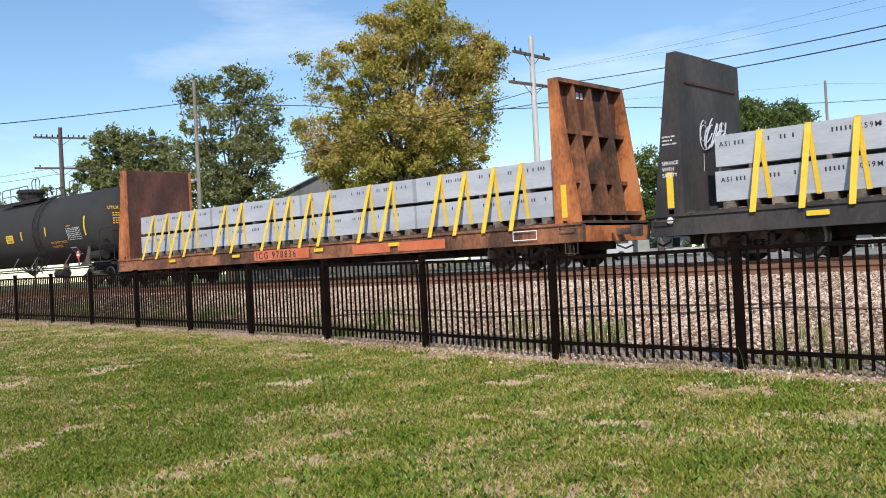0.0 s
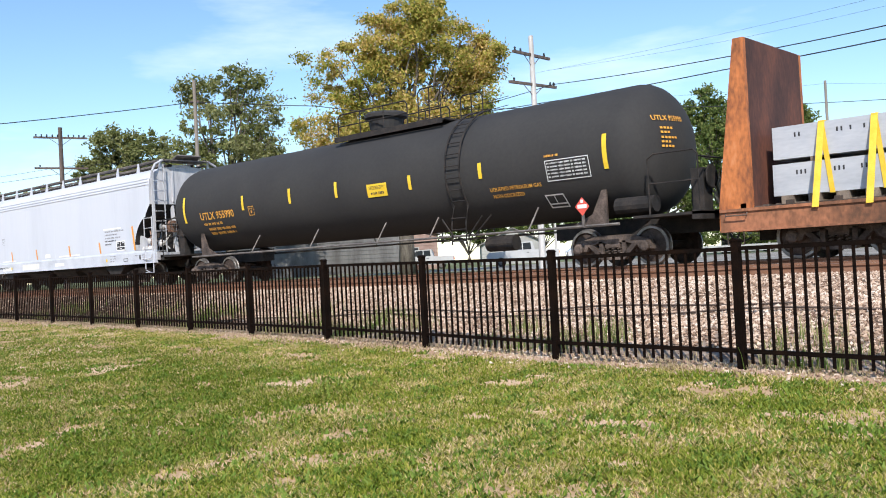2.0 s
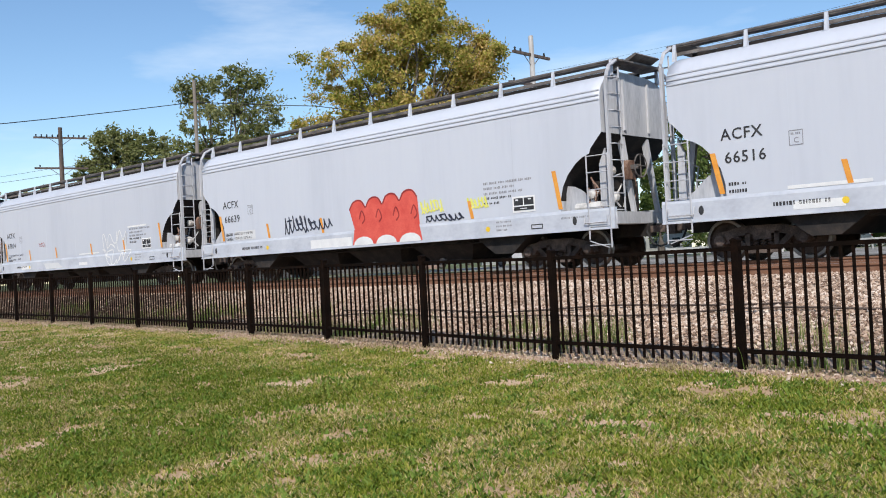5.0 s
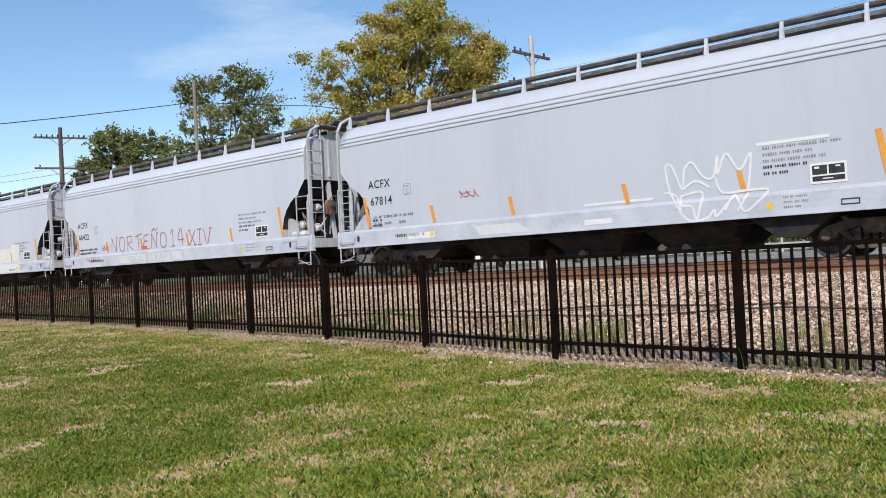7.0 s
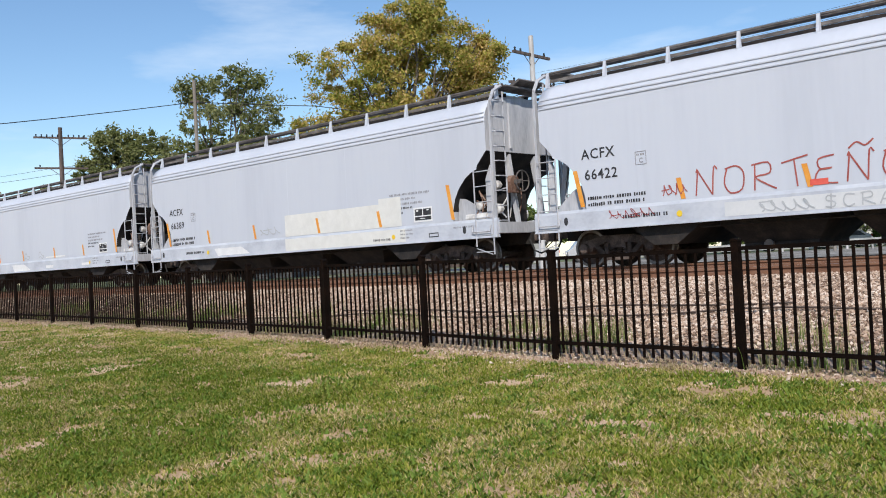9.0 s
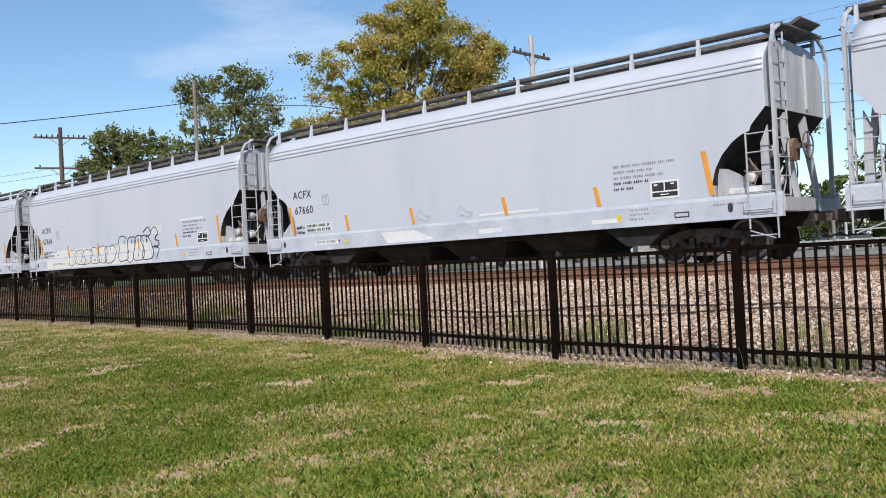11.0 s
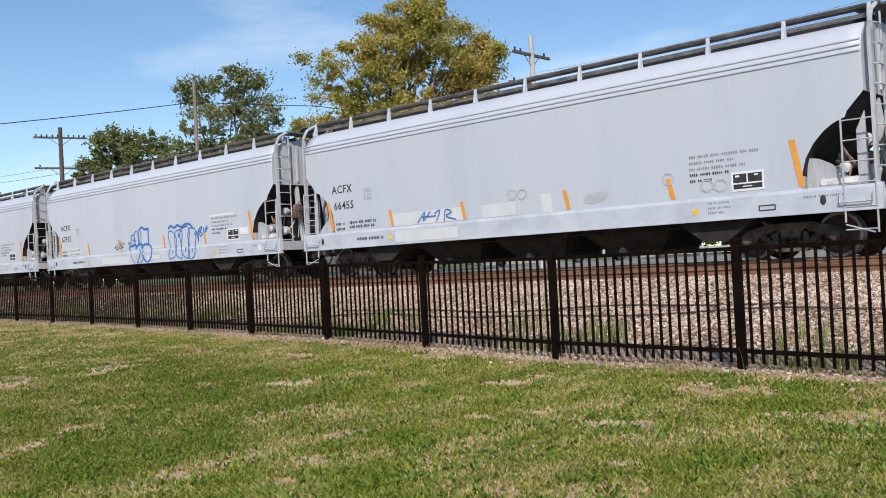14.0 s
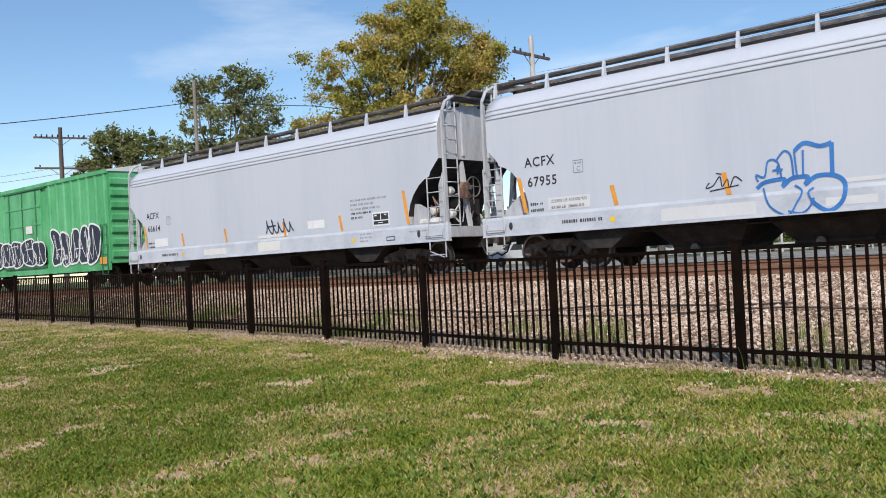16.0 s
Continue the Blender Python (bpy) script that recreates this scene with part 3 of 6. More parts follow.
def build_grass():
    rng = np.random.default_rng(3)
    pts, dimmed = [], []
    while len(pts) + len(dimmed) < GRASS:
        k = 60000
        r = 4.3 * np.exp(rng.random(k) ** 0.85 * math.log(38 / 4.3))
        a = np.radians(rng.uniform(12, 73, k))
        x, y = -r * np.sin(a), r * np.cos(a)
        keep = y < np.interp(x, FX, FY) - 0.22 - 0.4 * rng.random(k) ** 2
        for p, q in zip(x[keep], y[keep]):
            bare = noise.noise((p * 0.7, q * 1.1, 4.0)) + 0.6 * noise.noise((p * 2.3, q * 2.9, 9.0)) + (0.10 + 0.10 * min(1.0, max(0.0, -p / q - 0.75))) * max(0.0, 1 - (math.hypot(p, q) - 5) / 3.2) - 0.07
            if rng.random() < min(0.86, 0.95 * bare_spot(p, q)):
                continue
            if bare > 0.27 and rng.random() < min(0.85, (bare - 0.22) * 3):
                continue
            # share of darkened blades grows leftward, imitating light falloff
            dimness = min(1.0, max(0.0, (-p / q - 1.05) * 2.2)) * min(1.0, max(0.0, (math.hypot(p, q) - 6.2) / 1.5)) * min(1.0, max(0.0, (fence_y(p) - 1.0 - q) / 1.5))
            (dimmed if rng.random() < dimness + 0.5 * noise.noise((p * 0.8, q * 0.8, 12.0)) else pts).append((p, q, ground_z(p, q) - 0.005))
    blades("lush_grass", np.array(dimmed), 0.014, 0.045, 0.0072, "dimmed", "short lawn grass painted darker for light falloff to the left", 25, 1.9, per=2)
    blades("grass", np.array(pts), 0.014, 0.042, 0.0068, "blade", "short green lawn with straw-coloured dry patches", 5, 1.9, per=2)
    out = []
    for _ in range(45000):
        p, q = rng.uniform(-45, 14), rng.uniform(-9, 10.5)
        ang = math.degrees(math.atan2(-p, q))
        if q > fence_y(p) - 0.3 or (11 < ang < 74 and math.hypot(p, q) > 4.3):
            continue
        out.append((p, q, ground_z(p, q) - 0.005))
    blades("outer_grass", np.array(out), 0.03, 0.07, 0.011, "blade", "short lawn grass farther round the fence", 15, 1.5, per=3)
    pts = []
    for _ in range(15000):
        a = rng.uniform(-34, 2)
        b = fence_y(a) + rng.normal(0.15, 0.36)
        pts.append((a, b, ground_z(a, b) - 0.005))
    for cx, cy, k in ((-4.55, 8.18, 260), (-9.6, 8.75, 90), (-12.4, 9.1, 80)):
        for _ in range(k):
            a, b = cx + rng.normal(0, 0.16), cy + rng.normal(0, 0.07)
            pts.append((a, b, ground_z(a, b) - 0.005))
    blades("dry_grass", np.array(pts), 0.02, 0.085, 0.0045, "straw", "dead straw-coloured grass along the foot of the fence", 6, 1.3)
    pts = []
    for _ in range(260):
        a = rng.uniform(-26, 2)
        if noise.noise((a * 0.5, 3.0, 0)) < -0.05:
            continue
        b = fence_y(a) + rng.uniform(0.2, 1.6)
        for _k in range(30):
            c, d = a + rng.normal(0, 0.12), b + rng.normal(0, 0.12)
            pts.append((c, d, ground_z(c, d) - 0.01))
    leafy = []
    for _ in range(1500):
        r, a = 4.5 * math.exp(rng.random() * math.log(26 / 4.5)), math.radians(rng.uniform(13, 72))
        c, d = -r * math.sin(a), r * math.cos(a)
        if d > fence_y(c) - 0.3:
            continue
        m = rng.uniform(0.04, 0.11)
        for _k in range(26):
            e, f = c + rng.normal(0, m), d + rng.normal(0, m)
            leafy.append((e, f, ground_z(e, f) - 0.005))
    blades("broadleaf_weeds", np.array(leafy), 0.02, 0.055, 0.013, "broadleaf", "dark green broadleaf weeds scattered in the lawn", 9, 1.6)
    blades("weeds", np.array(pts), 0.08, 0.32, 0.006, "weed", "green and dry weeds behind the fence", 7, 0.7)


def build_stones():
    rng = np.random.default_rng(11)
    n = STONES
    x = rng.uniform(-36, 3.5, n)
    away = np.clip(9.0 / np.hypot(x, 11.5), 0.25, 1)
    x = x[rng.random(n) < away ** 0.6 * np.clip((x + 22) / 8, 0.05, 1)]
    n = len(x)
    lo = np.interp(x, FX, FY) + 0.75
    u = rng.random(n) ** 0.8
    y = lo + (13.2 - lo) * u
    k = 9000                                        # strays in the dirt along the fence
    xs = -34 * rng.random(k) ** 1.4 + 2
    x, y = np.concatenate([x, xs]), np.concatenate([y, np.interp(xs, FX, FY) + rng.normal(0.1, 0.3, k)])
    z = np.array([ground_z(a, b) for a, b in zip(x, y)])
    r = np.concatenate([rng.uniform(0.015, 0.036, n), 0.008 + 0.022 * rng.random(k) ** 3])
    n += k
    base = np.array([(1, 0, 0), (0, 1, 0), (-1, 0, 0), (0, -1, 0), (0.2, 0.2, 1), (0, 0, -1)], float)
    v = base[None] * rng.uniform(0.6, 1.25, (n, 6, 1)) + rng.normal(0, 0.2, (n, 6, 3))
    a = rng.uniform(0, 6.28, n)
    c, s = np.cos(a)[:, None], np.sin(a)[:, None]
    v = np.stack([v[..., 0] * c - v[..., 1] * s, v[..., 0] * s + v[..., 1] * c, v[..., 2] * 0.8], 2)
    v = v * r[:, None, None] + np.stack([x, y, z + 0.012], 1)[:, None]
    f = np.array([(0, 1, 4), (1, 2, 4), (2, 3, 4), (3, 0, 4), (1, 0, 5), (2, 1, 5), (3, 2, 5), (0, 3, 5)])
    faces = (np.arange(n)[:, None, None] * 6 + f[None]).reshape(-1, 3)
    ob = from_arrays("ballast_stones", v.reshape(-1, 3), faces, "stone")
    tagged(ob, "crushed grey and tan ballast stones on the bank", "ballast", kind="stuff")


def build_track(yc, name, label, ties_from, ties_to):
    root = empty(name, pose(0, yc, 0), label, "railway track")
    tagged(root, kind="structure")
    h = 0.165
    prof = [(-0.07, 0), (0.07, 0), (0.07, 0.012), (0.012, 0.035), (0.012, 0.115), (0.036, 0.13), (0.036, h), (-0.036, h), (-0.036, 0.13), (-0.012, 0.115), (-0.012, 0.035), (-0.07, 0.012)]
    for side in (-1, 1):
        bm = B()
        prism(bm, [(side * 0.75 + p[0], RAIL - h + p[1]) for p in prof], "x", -400, 300)
        for f in bm.faces:
            if abs(f.normal.z) > 0.9 and f.calc_center_median().z > RAIL - 0.01:
                f.material_index = 1
        rail = part("rail", bm, ["rail", "railtop"], root, "rusty steel rail")
        for f in rail.data.polygons:
            if f.normal.z > 0.9 and f.center.z > RAIL - 0.02:
                f.material_index = 1
    bm = box(B(), -0.11, 0.11, -1.3, 1.3, 0.80, RAIL - h - 0.002)
    tie = part("tie", bm, "tie", root)
    x = ties_from
    tie.location = (x, 0, 0)
    rng = random.Random(5)
    while x < ties_to:
        x += 0.53
        o = tie.copy()
        o.location = (x + rng.uniform(-0.03, 0.03), rng.uniform(-0.05, 0.05), rng.uniform(-0.01, 0.0))
        scene.collection.objects.link(o)
    return root


def build_fence():
    root = empty("fence", pose(0, 0, 0), "black metal picket fence with square posts beside the lawn", "fence")
    posts = [-35.5, -33.07, -30.63] + FX[3:16]
    post_me = None
    pick_me = None
    for i, x in enumerate(posts):
        y, z = fence_y(x), fence_z(x)
        ang = math.atan2(fence_y(x + 0.5) - fence_y(x - 0.5), 1.0)
        if post_me is None:
            bm = box(B(), -0.036, 0.036, -0.036, 0.036, -0.1, 1.235)
            prism(bm, [(-0.043, 1.235), (0.043, 1.235), (0.043, 1.25), (0, 1.268), (-0.043, 1.25)], "y", -0.043, 0.043)
            ob = part("post", bm, "fence", root)
            post_me = ob.data
        else:
            ob = new("post", post_me)
            ob.parent = root
        ob.matrix_basis = Matrix.Translation((x, y, z)) @ Matrix.Rotation(ang, 4, "Z")
        if i + 1 == len(posts):
            break
        x2 = posts[i + 1]
        p0, p1 = Vector((x, y, z)), Vector((x2, fence_y(x2), fence_z(x2)))
        for zz in (0.19, 1.165):
            bm = B()
            d = (p1 - p0)
            L = d.length - 0.07
            box(bm, -L / 2, L / 2, -0.017, 0.017, -0.02, 0.02)
            r = part("fence_rail", bm, "fence", root)
            r.matrix_basis = Matrix.Translation((p0 + p1) / 2 + Vector((0, 0, zz))) @ d.to_track_quat("X", "Z").to_matrix().to_4x4()
        for k in range(1, 21):
            p = p0.lerp(p1, k / 21)
            if pick_me is None:
                ob = part("picket", box(B(), -0.011, 0.011, -0.011, 0.011, 0.075, 1.18), "fence", root)
                pick_me = ob.data
            else:
                ob = new("picket", pick_me)
                ob.parent = root
            ob.matrix_basis = Matrix.Translation(p) @ Matrix.Rotation(ang, 4, "Z")


def build_cable():
    bm = B()
    rng = random.Random(8)
    for seed in (0, 1):
        pts = []
        for i in range(60):
            x = -30 + i * 0.5 + seed * 8
            y = 10.72 + 0.12 * math.sin(i * 0.4 + seed) + seed * 0.35
            pts.append((x, y, ground_z(x, y) + 0.05 + 0.02 * math.sin(i * 0.9)))
        if seed:
            pts = pts[18:36]
        tube(bm, pts, 0.014, 5)
    ob = part("old_cable", bm, "hose", None)
    tagged(ob, "old dark cable lying along the ballast bank", "cable")


GRASS, STONES = 150000, 150000
build_ground()
build_fence()
build_track(TRACK_NEAR_Y, "track_1", "empty rusty siding track in pale ballast", -70, 8)
build_track(TRACK_Y, "track_2", "main track under the freight train", -70, 8)

# ---- rolling stock ----
WR = 0.457


def wheelset(parent, x):
    bm = B()
    f_rim = []
    for s in (-1, 1):
        prof = [(0.09, s * 0.83), (0.11, s * 0.82), (0.13, s * 0.80), (0.36, s * 0.775), (0.385, s * 0.82), (WR - 0.012, s * 0.82), (WR, s * 0.80), (WR + 0.004, s * 0.72), (WR + 0.025, s * 0.70), (WR + 0.02, s * 0.69), (0.38, s * 0.69), (0.2, s * 0.73), (0.09, s * 0.70)]
        fs = lathe(bm, prof, "y", 24)
        f_rim += fs[24 * 4:24 * 8]
    tube(bm, [(0, -1.0, 0), (0, 1.0, 0)], 0.085, 8)
    for k in range(3):
        a = k * 2.1
        tube(bm, [(0.2 * math.cos(a), -0.785, 0.2 * math.sin(a)), (0.2 * math.cos(a), -0.80, 0.2 * math.sin(a))], 0.03, 6)
    for f in f_rim:
        f.material_index = 1
    ob = part("wheelset", bm, ["wheel", "rim"], parent, "steel wheels with bright worn treads", smooth=False)
    ob.location = (x, 0, WR)
    return ob


def truck(parent, x, base=1.78):
    bm = B()
    box(bm, -0.2, 0.2, -1.05, 1.05, 0.45, 0.62)
    box(bm, -0.35, 0.35, -0.3, 0.3, 0.58, 0.72)
    tr = part("truck", bm, "truck", parent, "dusty cast truck with coil springs")
    tr.location = (x, 0, 0)
    for s in (-1, 1):
        bm = B()
        a, b = s * 0.92, s * 1.06
        prism(bm, [(-1.08, 0.38), (-0.98, 0.62), (-0.75, 0.66), (-0.4, 0.74), (0.4, 0.74), (0.75, 0.66), (0.98, 0.62), (1.08, 0.38), (0.72, 0.38), (0.66, 0.5), (0.36, 0.56), (-0.36, 0.56), (-0.66, 0.5), (-0.72, 0.38)], "y", a, b)
        prism(bm, [(-0.66, 0.5), (-0.30, 0.16), (0.30, 0.16), (0.66, 0.5), (0.52, 0.52), (0.24, 0.25), (-0.24, 0.25), (-0.52, 0.52)], "y", a, b)
        box(bm, -0.36, -0.26, a, b, 0.22, 0.6)
        box(bm, 0.26, 0.36, a, b, 0.22, 0.6)
        for e in (-base / 2, base / 2):
            lathe(bm, [(0.02, s * 1.06), (0.12, s * 1.06), (0.12, s * 1.16), (0.08, s * 1.18), (0.02, s * 1.18)], "y", 10, (e, 0, WR))
        part("sideframe", bm, "truck", tr)
        for e in (-0.16, 0, 0.16):
            bm = B()
            pts = [(e + 0.055 * math.cos(q * 1.05), s * 0.99 + 0.055 * math.sin(q * 1.05), 0.25 + 0.25 * q / 24) for q in range(25)]
            tube(bm, pts, 0.017, 4)
            part("coil_spring", bm, "truck", tr)
    for e in (-base / 2, base / 2):
        wheelset(tr, e)
    return tr


def coupler(parent, x, s):
    bm = B()
    box(bm, min(x, x + s * 0.55), max(x, x + s * 0.55), -0.08, 0.08, 0.76, 0.92)
    prism(bm, [(x + s * 0.5, -0.17), (x + s * 0.72, -0.17), (x + s * 0.74, 0.02), (x + s * 0.62, 0.05), (x + s * 0.62, 0.16), (x + s * 0.5, 0.16)], "z", 0.70, 0.98)
    c = part("coupler", bm, "truck", parent, "rusty knuckle coupler")
    bm = tube(B(), [(x + s * 0.1, -0.35, 0.8), (x + s * 0.25, -0.36, 0.5), (x + s * 0.45, -0.34, 0.42), (x + s * 0.65, -0.3, 0.5)], 0.025, 6)
    part("air_hose", bm, "rubber", parent, "black rubber air hose")
    return c


def smooth_arc(a, b, bow):
    """Five points from a to b, bowed sideways."""
    a, b = Vector(a), Vector(b)
    return [a.lerp(b, k / 4) + Vector((bow * math.sin(k * math.pi / 4), -0.3 * bow * math.sin(k * math.pi / 4), 0)) for k in range(5)]


def hopper_section(zb):
    """Half outline of the body from its lower edge, at height zb, up to the ridge: (y, z)."""
    full = [(1.55, 1.33), (1.55, 3.0), (1.55, 3.85), (1.53, 4.02), (1.46, 4.17), (1.33, 4.32), (1.14, 4.43), (0.9, 4.51), (0.5, 4.56), (0.0, 4.57)]
    out = [(1.55, zb)] + [(y, max(z, zb)) for y, z in full[1:]]
    return out


def build_hopper():
    root = empty("hopper_car", pose(0, TRACK_Y, RAIL), "grey covered hopper car with rounded roof and roof walkway", "hopper car", "grey hopper cars in the train")
    # body: the lower edge climbs towards both ends
    ends = [(6.98, 1.33), (6.99, 1.62), (7.08, 1.95), (7.24, 2.22), (7.46, 2.45), (7.66, 2.58), (7.86, 2.65), (7.90, 2.76), (8.22, 3.10)]
    st = [(-x, z) for x, z in ends[::-1]] + ends
    bm = B()
    rings = []
    for x, zb in st:
        half = hopper_section(zb)
        pts = [(-y, z) for y, z in half] + [(y, z) for y, z in half[-2::-1]]
        rings.append([bm.verts.new((x, y, z)) for y, z in pts])
    n = len(rings[0])
    for q, w in zip(rings, rings[1:]):
        for k in range(n - 1):
            f = bm.faces.new((q[k], w[k], w[k + 1], q[k + 1]))
            f.smooth = 2 <= k <= n - 4
        f = bm.faces.new((q[n - 1], w[n - 1], w[0], q[0]))
        # slope underside: shade painted near-black, the sunlit foot left pale
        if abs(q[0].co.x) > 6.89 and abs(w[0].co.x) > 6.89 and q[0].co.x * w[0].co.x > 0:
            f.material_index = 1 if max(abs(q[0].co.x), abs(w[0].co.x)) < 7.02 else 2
    for rg, inv in ((rings[0], False), (rings[-1], True)):
        f = bm.faces.new(rg[::-1] if inv else rg)
        f.material_index = 1
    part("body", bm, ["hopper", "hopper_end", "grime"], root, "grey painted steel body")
    for side in (-1, 1):
        for z, y in ((3.86, 1.556), (3.965, 1.545), (4.08, 1.515)):
            bm = box(B(), -8.2, 8.2, min(side * (y - 0.03), side * (y + 0.016)), max(side * (y - 0.03), side * (y + 0.016)), z - 0.014, z + 0.014)
            part("eave_trim", bm, "sill", root)
        bm = prism(B(), [(side * 1.46, 0.90), (side * 1.575, 0.90), (side * 1.575, 1.30), (side * 1.553, 1.37), (side * 1.46, 1.37)], "x", -8.47, 8.47)
        part("side_sill", bm, "sill", root, "long grey side sill with stencils")
        bm = box(B(), -8.47, 8.47, min(side * 1.44, side * 1.60), max(side * 1.44, side * 1.60), 0.875, 0.898)
        part("sill_flange", bm, "sill", root)
    # vertical weld seams
    for x in (-5.6, -2.8, 0.0, 2.8, 5.6):
        bm = box(B(), x - 0.008, x + 0.008, -1.5515, -1.54, 1.36, 3.87)
        part("weld_seam", bm, "hopper", root)
    # discharge bays
    for cx in (-2.73, 0, 2.73):
        bm = B()
        top = [(-1.28, -1.35), (1.28, -1.35), (1.28, 1.35), (-1.28, 1.35)]
        low = [(-0.75, -0.8), (0.75, -0.8), (0.75, 0.8), (-0.75, 0.8)]
        v0 = [bm.verts.new((cx + a, b, 1.2)) for a, b in top]
        v1 = [bm.verts.new((cx + a, b * 1.4, 0.78)) for a, b in ((-1.12, -0.85), (1.12, -0.85), (1.12, 0.85), (-1.12, 0.85))]
        v2 = [bm.verts.new((cx + a, b, 0.36)) for a, b in low]
        for q, w in ((v0, v1), (v1, v2)):
            for k in range(4):
                bm.faces.new((q[k], q[(k + 1) % 4], w[(k + 1) % 4], w[k]))
        bm.faces.new(v2)
        bm.faces.new(v0)
        box(bm, cx - 0.78, cx + 0.78, -0.85, 0.85, 0.25, 0.38)
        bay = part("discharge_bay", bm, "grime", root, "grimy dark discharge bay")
        bm = tube(B(), [(cx - 0.2, -0.98, 0.34), (cx - 0.2, -0.6, 0.34)], 0.07, 8)
        tube(bm, [(cx - 0.2, -1.0, 0.34), (cx - 0.2, -0.98, 0.34)], 0.1, 10)
        part("outlet_cap", bm, "walkway", bay)
    for s in (-1, 1):
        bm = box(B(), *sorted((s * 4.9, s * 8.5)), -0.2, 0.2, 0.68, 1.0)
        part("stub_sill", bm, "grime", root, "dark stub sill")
    bm = tube(B(), [(-4.9, -1.25, 0.78), (4.9, -1.25, 0.78)], 0.02, 5)
    part("brake_pipe", bm, "grime", root)
    for s in (-1, 1):
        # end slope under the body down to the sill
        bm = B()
        # near-black here stands for shade on grey paint
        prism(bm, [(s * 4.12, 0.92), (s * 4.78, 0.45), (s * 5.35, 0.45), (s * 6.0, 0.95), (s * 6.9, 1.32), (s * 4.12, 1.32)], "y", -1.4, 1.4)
        part("slope_sheet", bm, "grime", root, "sloping end sheet with its shade painted near-black")
        bm = box(B(), min(s * 8.1, s * 8.5), max(s * 8.1, s * 8.5), -1.5, 1.5, 0.98, 1.26)
        part("end_sill", bm, "hopper_end", root)
        bm = box(B(), min(s * 6.9, s * 8.12), max(s * 6.9, s * 8.12), -1.46, 1.46, 1.22, 1.27)
        part("end_platform", bm, "walkway", root)
        # corner posts bending to the roof
        for y in (-1.47, 1.47):
            bm = box(B(), s * 8.36 - 0.035, s * 8.36 + 0.035, y - 0.05, y + 0.05, 1.0, 4.28)
            tube(bm, [(s * 8.36, y, 4.2), (s * 8.37, y, 4.36), (s * 8.36, y * 0.9, 4.62), (s * 8.36, y * 0.66, 4.8)], 0.045, 6)
            part("corner_post", bm, "hopper_end", root)
        # end ladder
        bm = B()
        for y in (-1.47, -1.02):
            if y > -1.4:
                tube(bm, [(s * 8.42, y, 1.0), (s * 8.42, y, 4.62)], 0.022, 6)
        lad = part("end_ladder", bm, "hopper_end", root)
        rung = None
        for k in range(9):
            z = 1.3 + k * 0.38
            bm = tube(B(), [(s * 8.40, -1.47, z), (s * 8.47, -1.4, z), (s * 8.47, -1.1, z), (s * 8.42, -1.02, z)], 0.014, 5)
            part("rung", bm, "hopper_end", lad)
        # side ladder
        bm = B()
        for x in (7.78, 8.36):
            tube(bm, [(s * x, -1.575, 0.66 if x < 8 else 0.45), (s * x, -1.575, 2.62)], 0.02, 6)
        tube(bm, [(s * 7.78, -1.575, 0.62), (s * 8.3, -1.575, 0.45)], 0.015, 5)
        lad = part("side_ladder", bm, "hopper_end", root)
        for z in (0.52, 0.95, 1.4, 1.8, 2.2, 2.58):
            bm = tube(B(), [(s * 7.78, -1.58, z), (s * 8.36, -1.58, z)], 0.014, 5)
            part("rung", bm, "hopper_end", lad)
        bm = tube(B(), [(s * 7.7, -1.6, 1.2), (s * 7.7, -1.64, 1.04), (s * 8.3, -1.64, 1.04), (s * 8.3, -1.6, 1.2)], 0.018, 5)
        part("grab_iron", bm, "hopper_end", root)
        # braces under the slope
        for y in (-0.55, 0.55):
            bm = prism(B(), [(s * 8.32, 1.25), (s * 8.42, 1.25), (s * 8.16, 3.25), (s * 8.02, 3.05)], "y", y - 0.05, y + 0.05)
            part("end_brace", bm, "hopper_end", root)
            bm = box(B(), min(s * 8.2, s * 8.27), max(s * 8.2, s * 8.27), y - 0.035, y + 0.035, 3.2, 4.4)
            part("end_rib", bm, "hopper_end", root)
        # added pale sheet curving in from the side, shaped like the slope's sunlit part
        bm = B()
        prism(bm, [(s * 7.0, 1.30), (s * 8.02, 1.30), (s * 7.9, 1.45), (s * 7.72, 1.62), (s * 7.48, 1.82), (s * 7.25, 1.94), (s * 7.05, 1.97)], "y", -1.36, -1.30)
        prism(bm, [(s * 7.98, 1.30), (s * 8.18, 1.30), (s * 8.14, 2.75), (s * 7.98, 2.4)], "y", -1.34, -1.28)
        part("gusset", bm, "hopper_end", root)
        # brake and pipe clutter on the platform
        bm = tube(B(), [(s * 7.55, -0.2, 1.52), (s * 7.55, 0.75, 1.52)], 0.17, 10)
        part("air_reservoir", bm, "pale_gear", root)
        bm = tube(B(), [(s * 7.3, -1.2, 1.3), (s * 7.4, -1.15, 1.75), (s * 7.9, -1.0, 1.8), (s * 8.1, -0.7, 1.4)], 0.025, 5)
        tube(bm, [(s * 7.6, -1.25, 1.3), (s * 7.65, -1.2, 1.55), (s * 8.2, -1.15, 1.5)], 0.02, 5)
        tube(bm, [(s * 7.95, -1.1, 1.3), (s * 7.9, -0.9, 2.1), (s * 8.2, -0.6, 2.2)], 0.02, 5)
        part("pipework", bm, "hopper_end", root)
        coupler(root, s * 8.45, s)
        truck(root, s * 6.5)
        # roof end crossing
        bm = box(B(), min(s * 7.9, s * 8.5), max(s * 7.9, s * 8.5), -0.95, 0.95, 4.76, 4.80)
        part("roof_step", bm, "walkway", root)
    # brake gear packed on the front platform
    bm = box(B(), 7.45, 8.0, -0.85, 0.3, 1.27, 2.05)
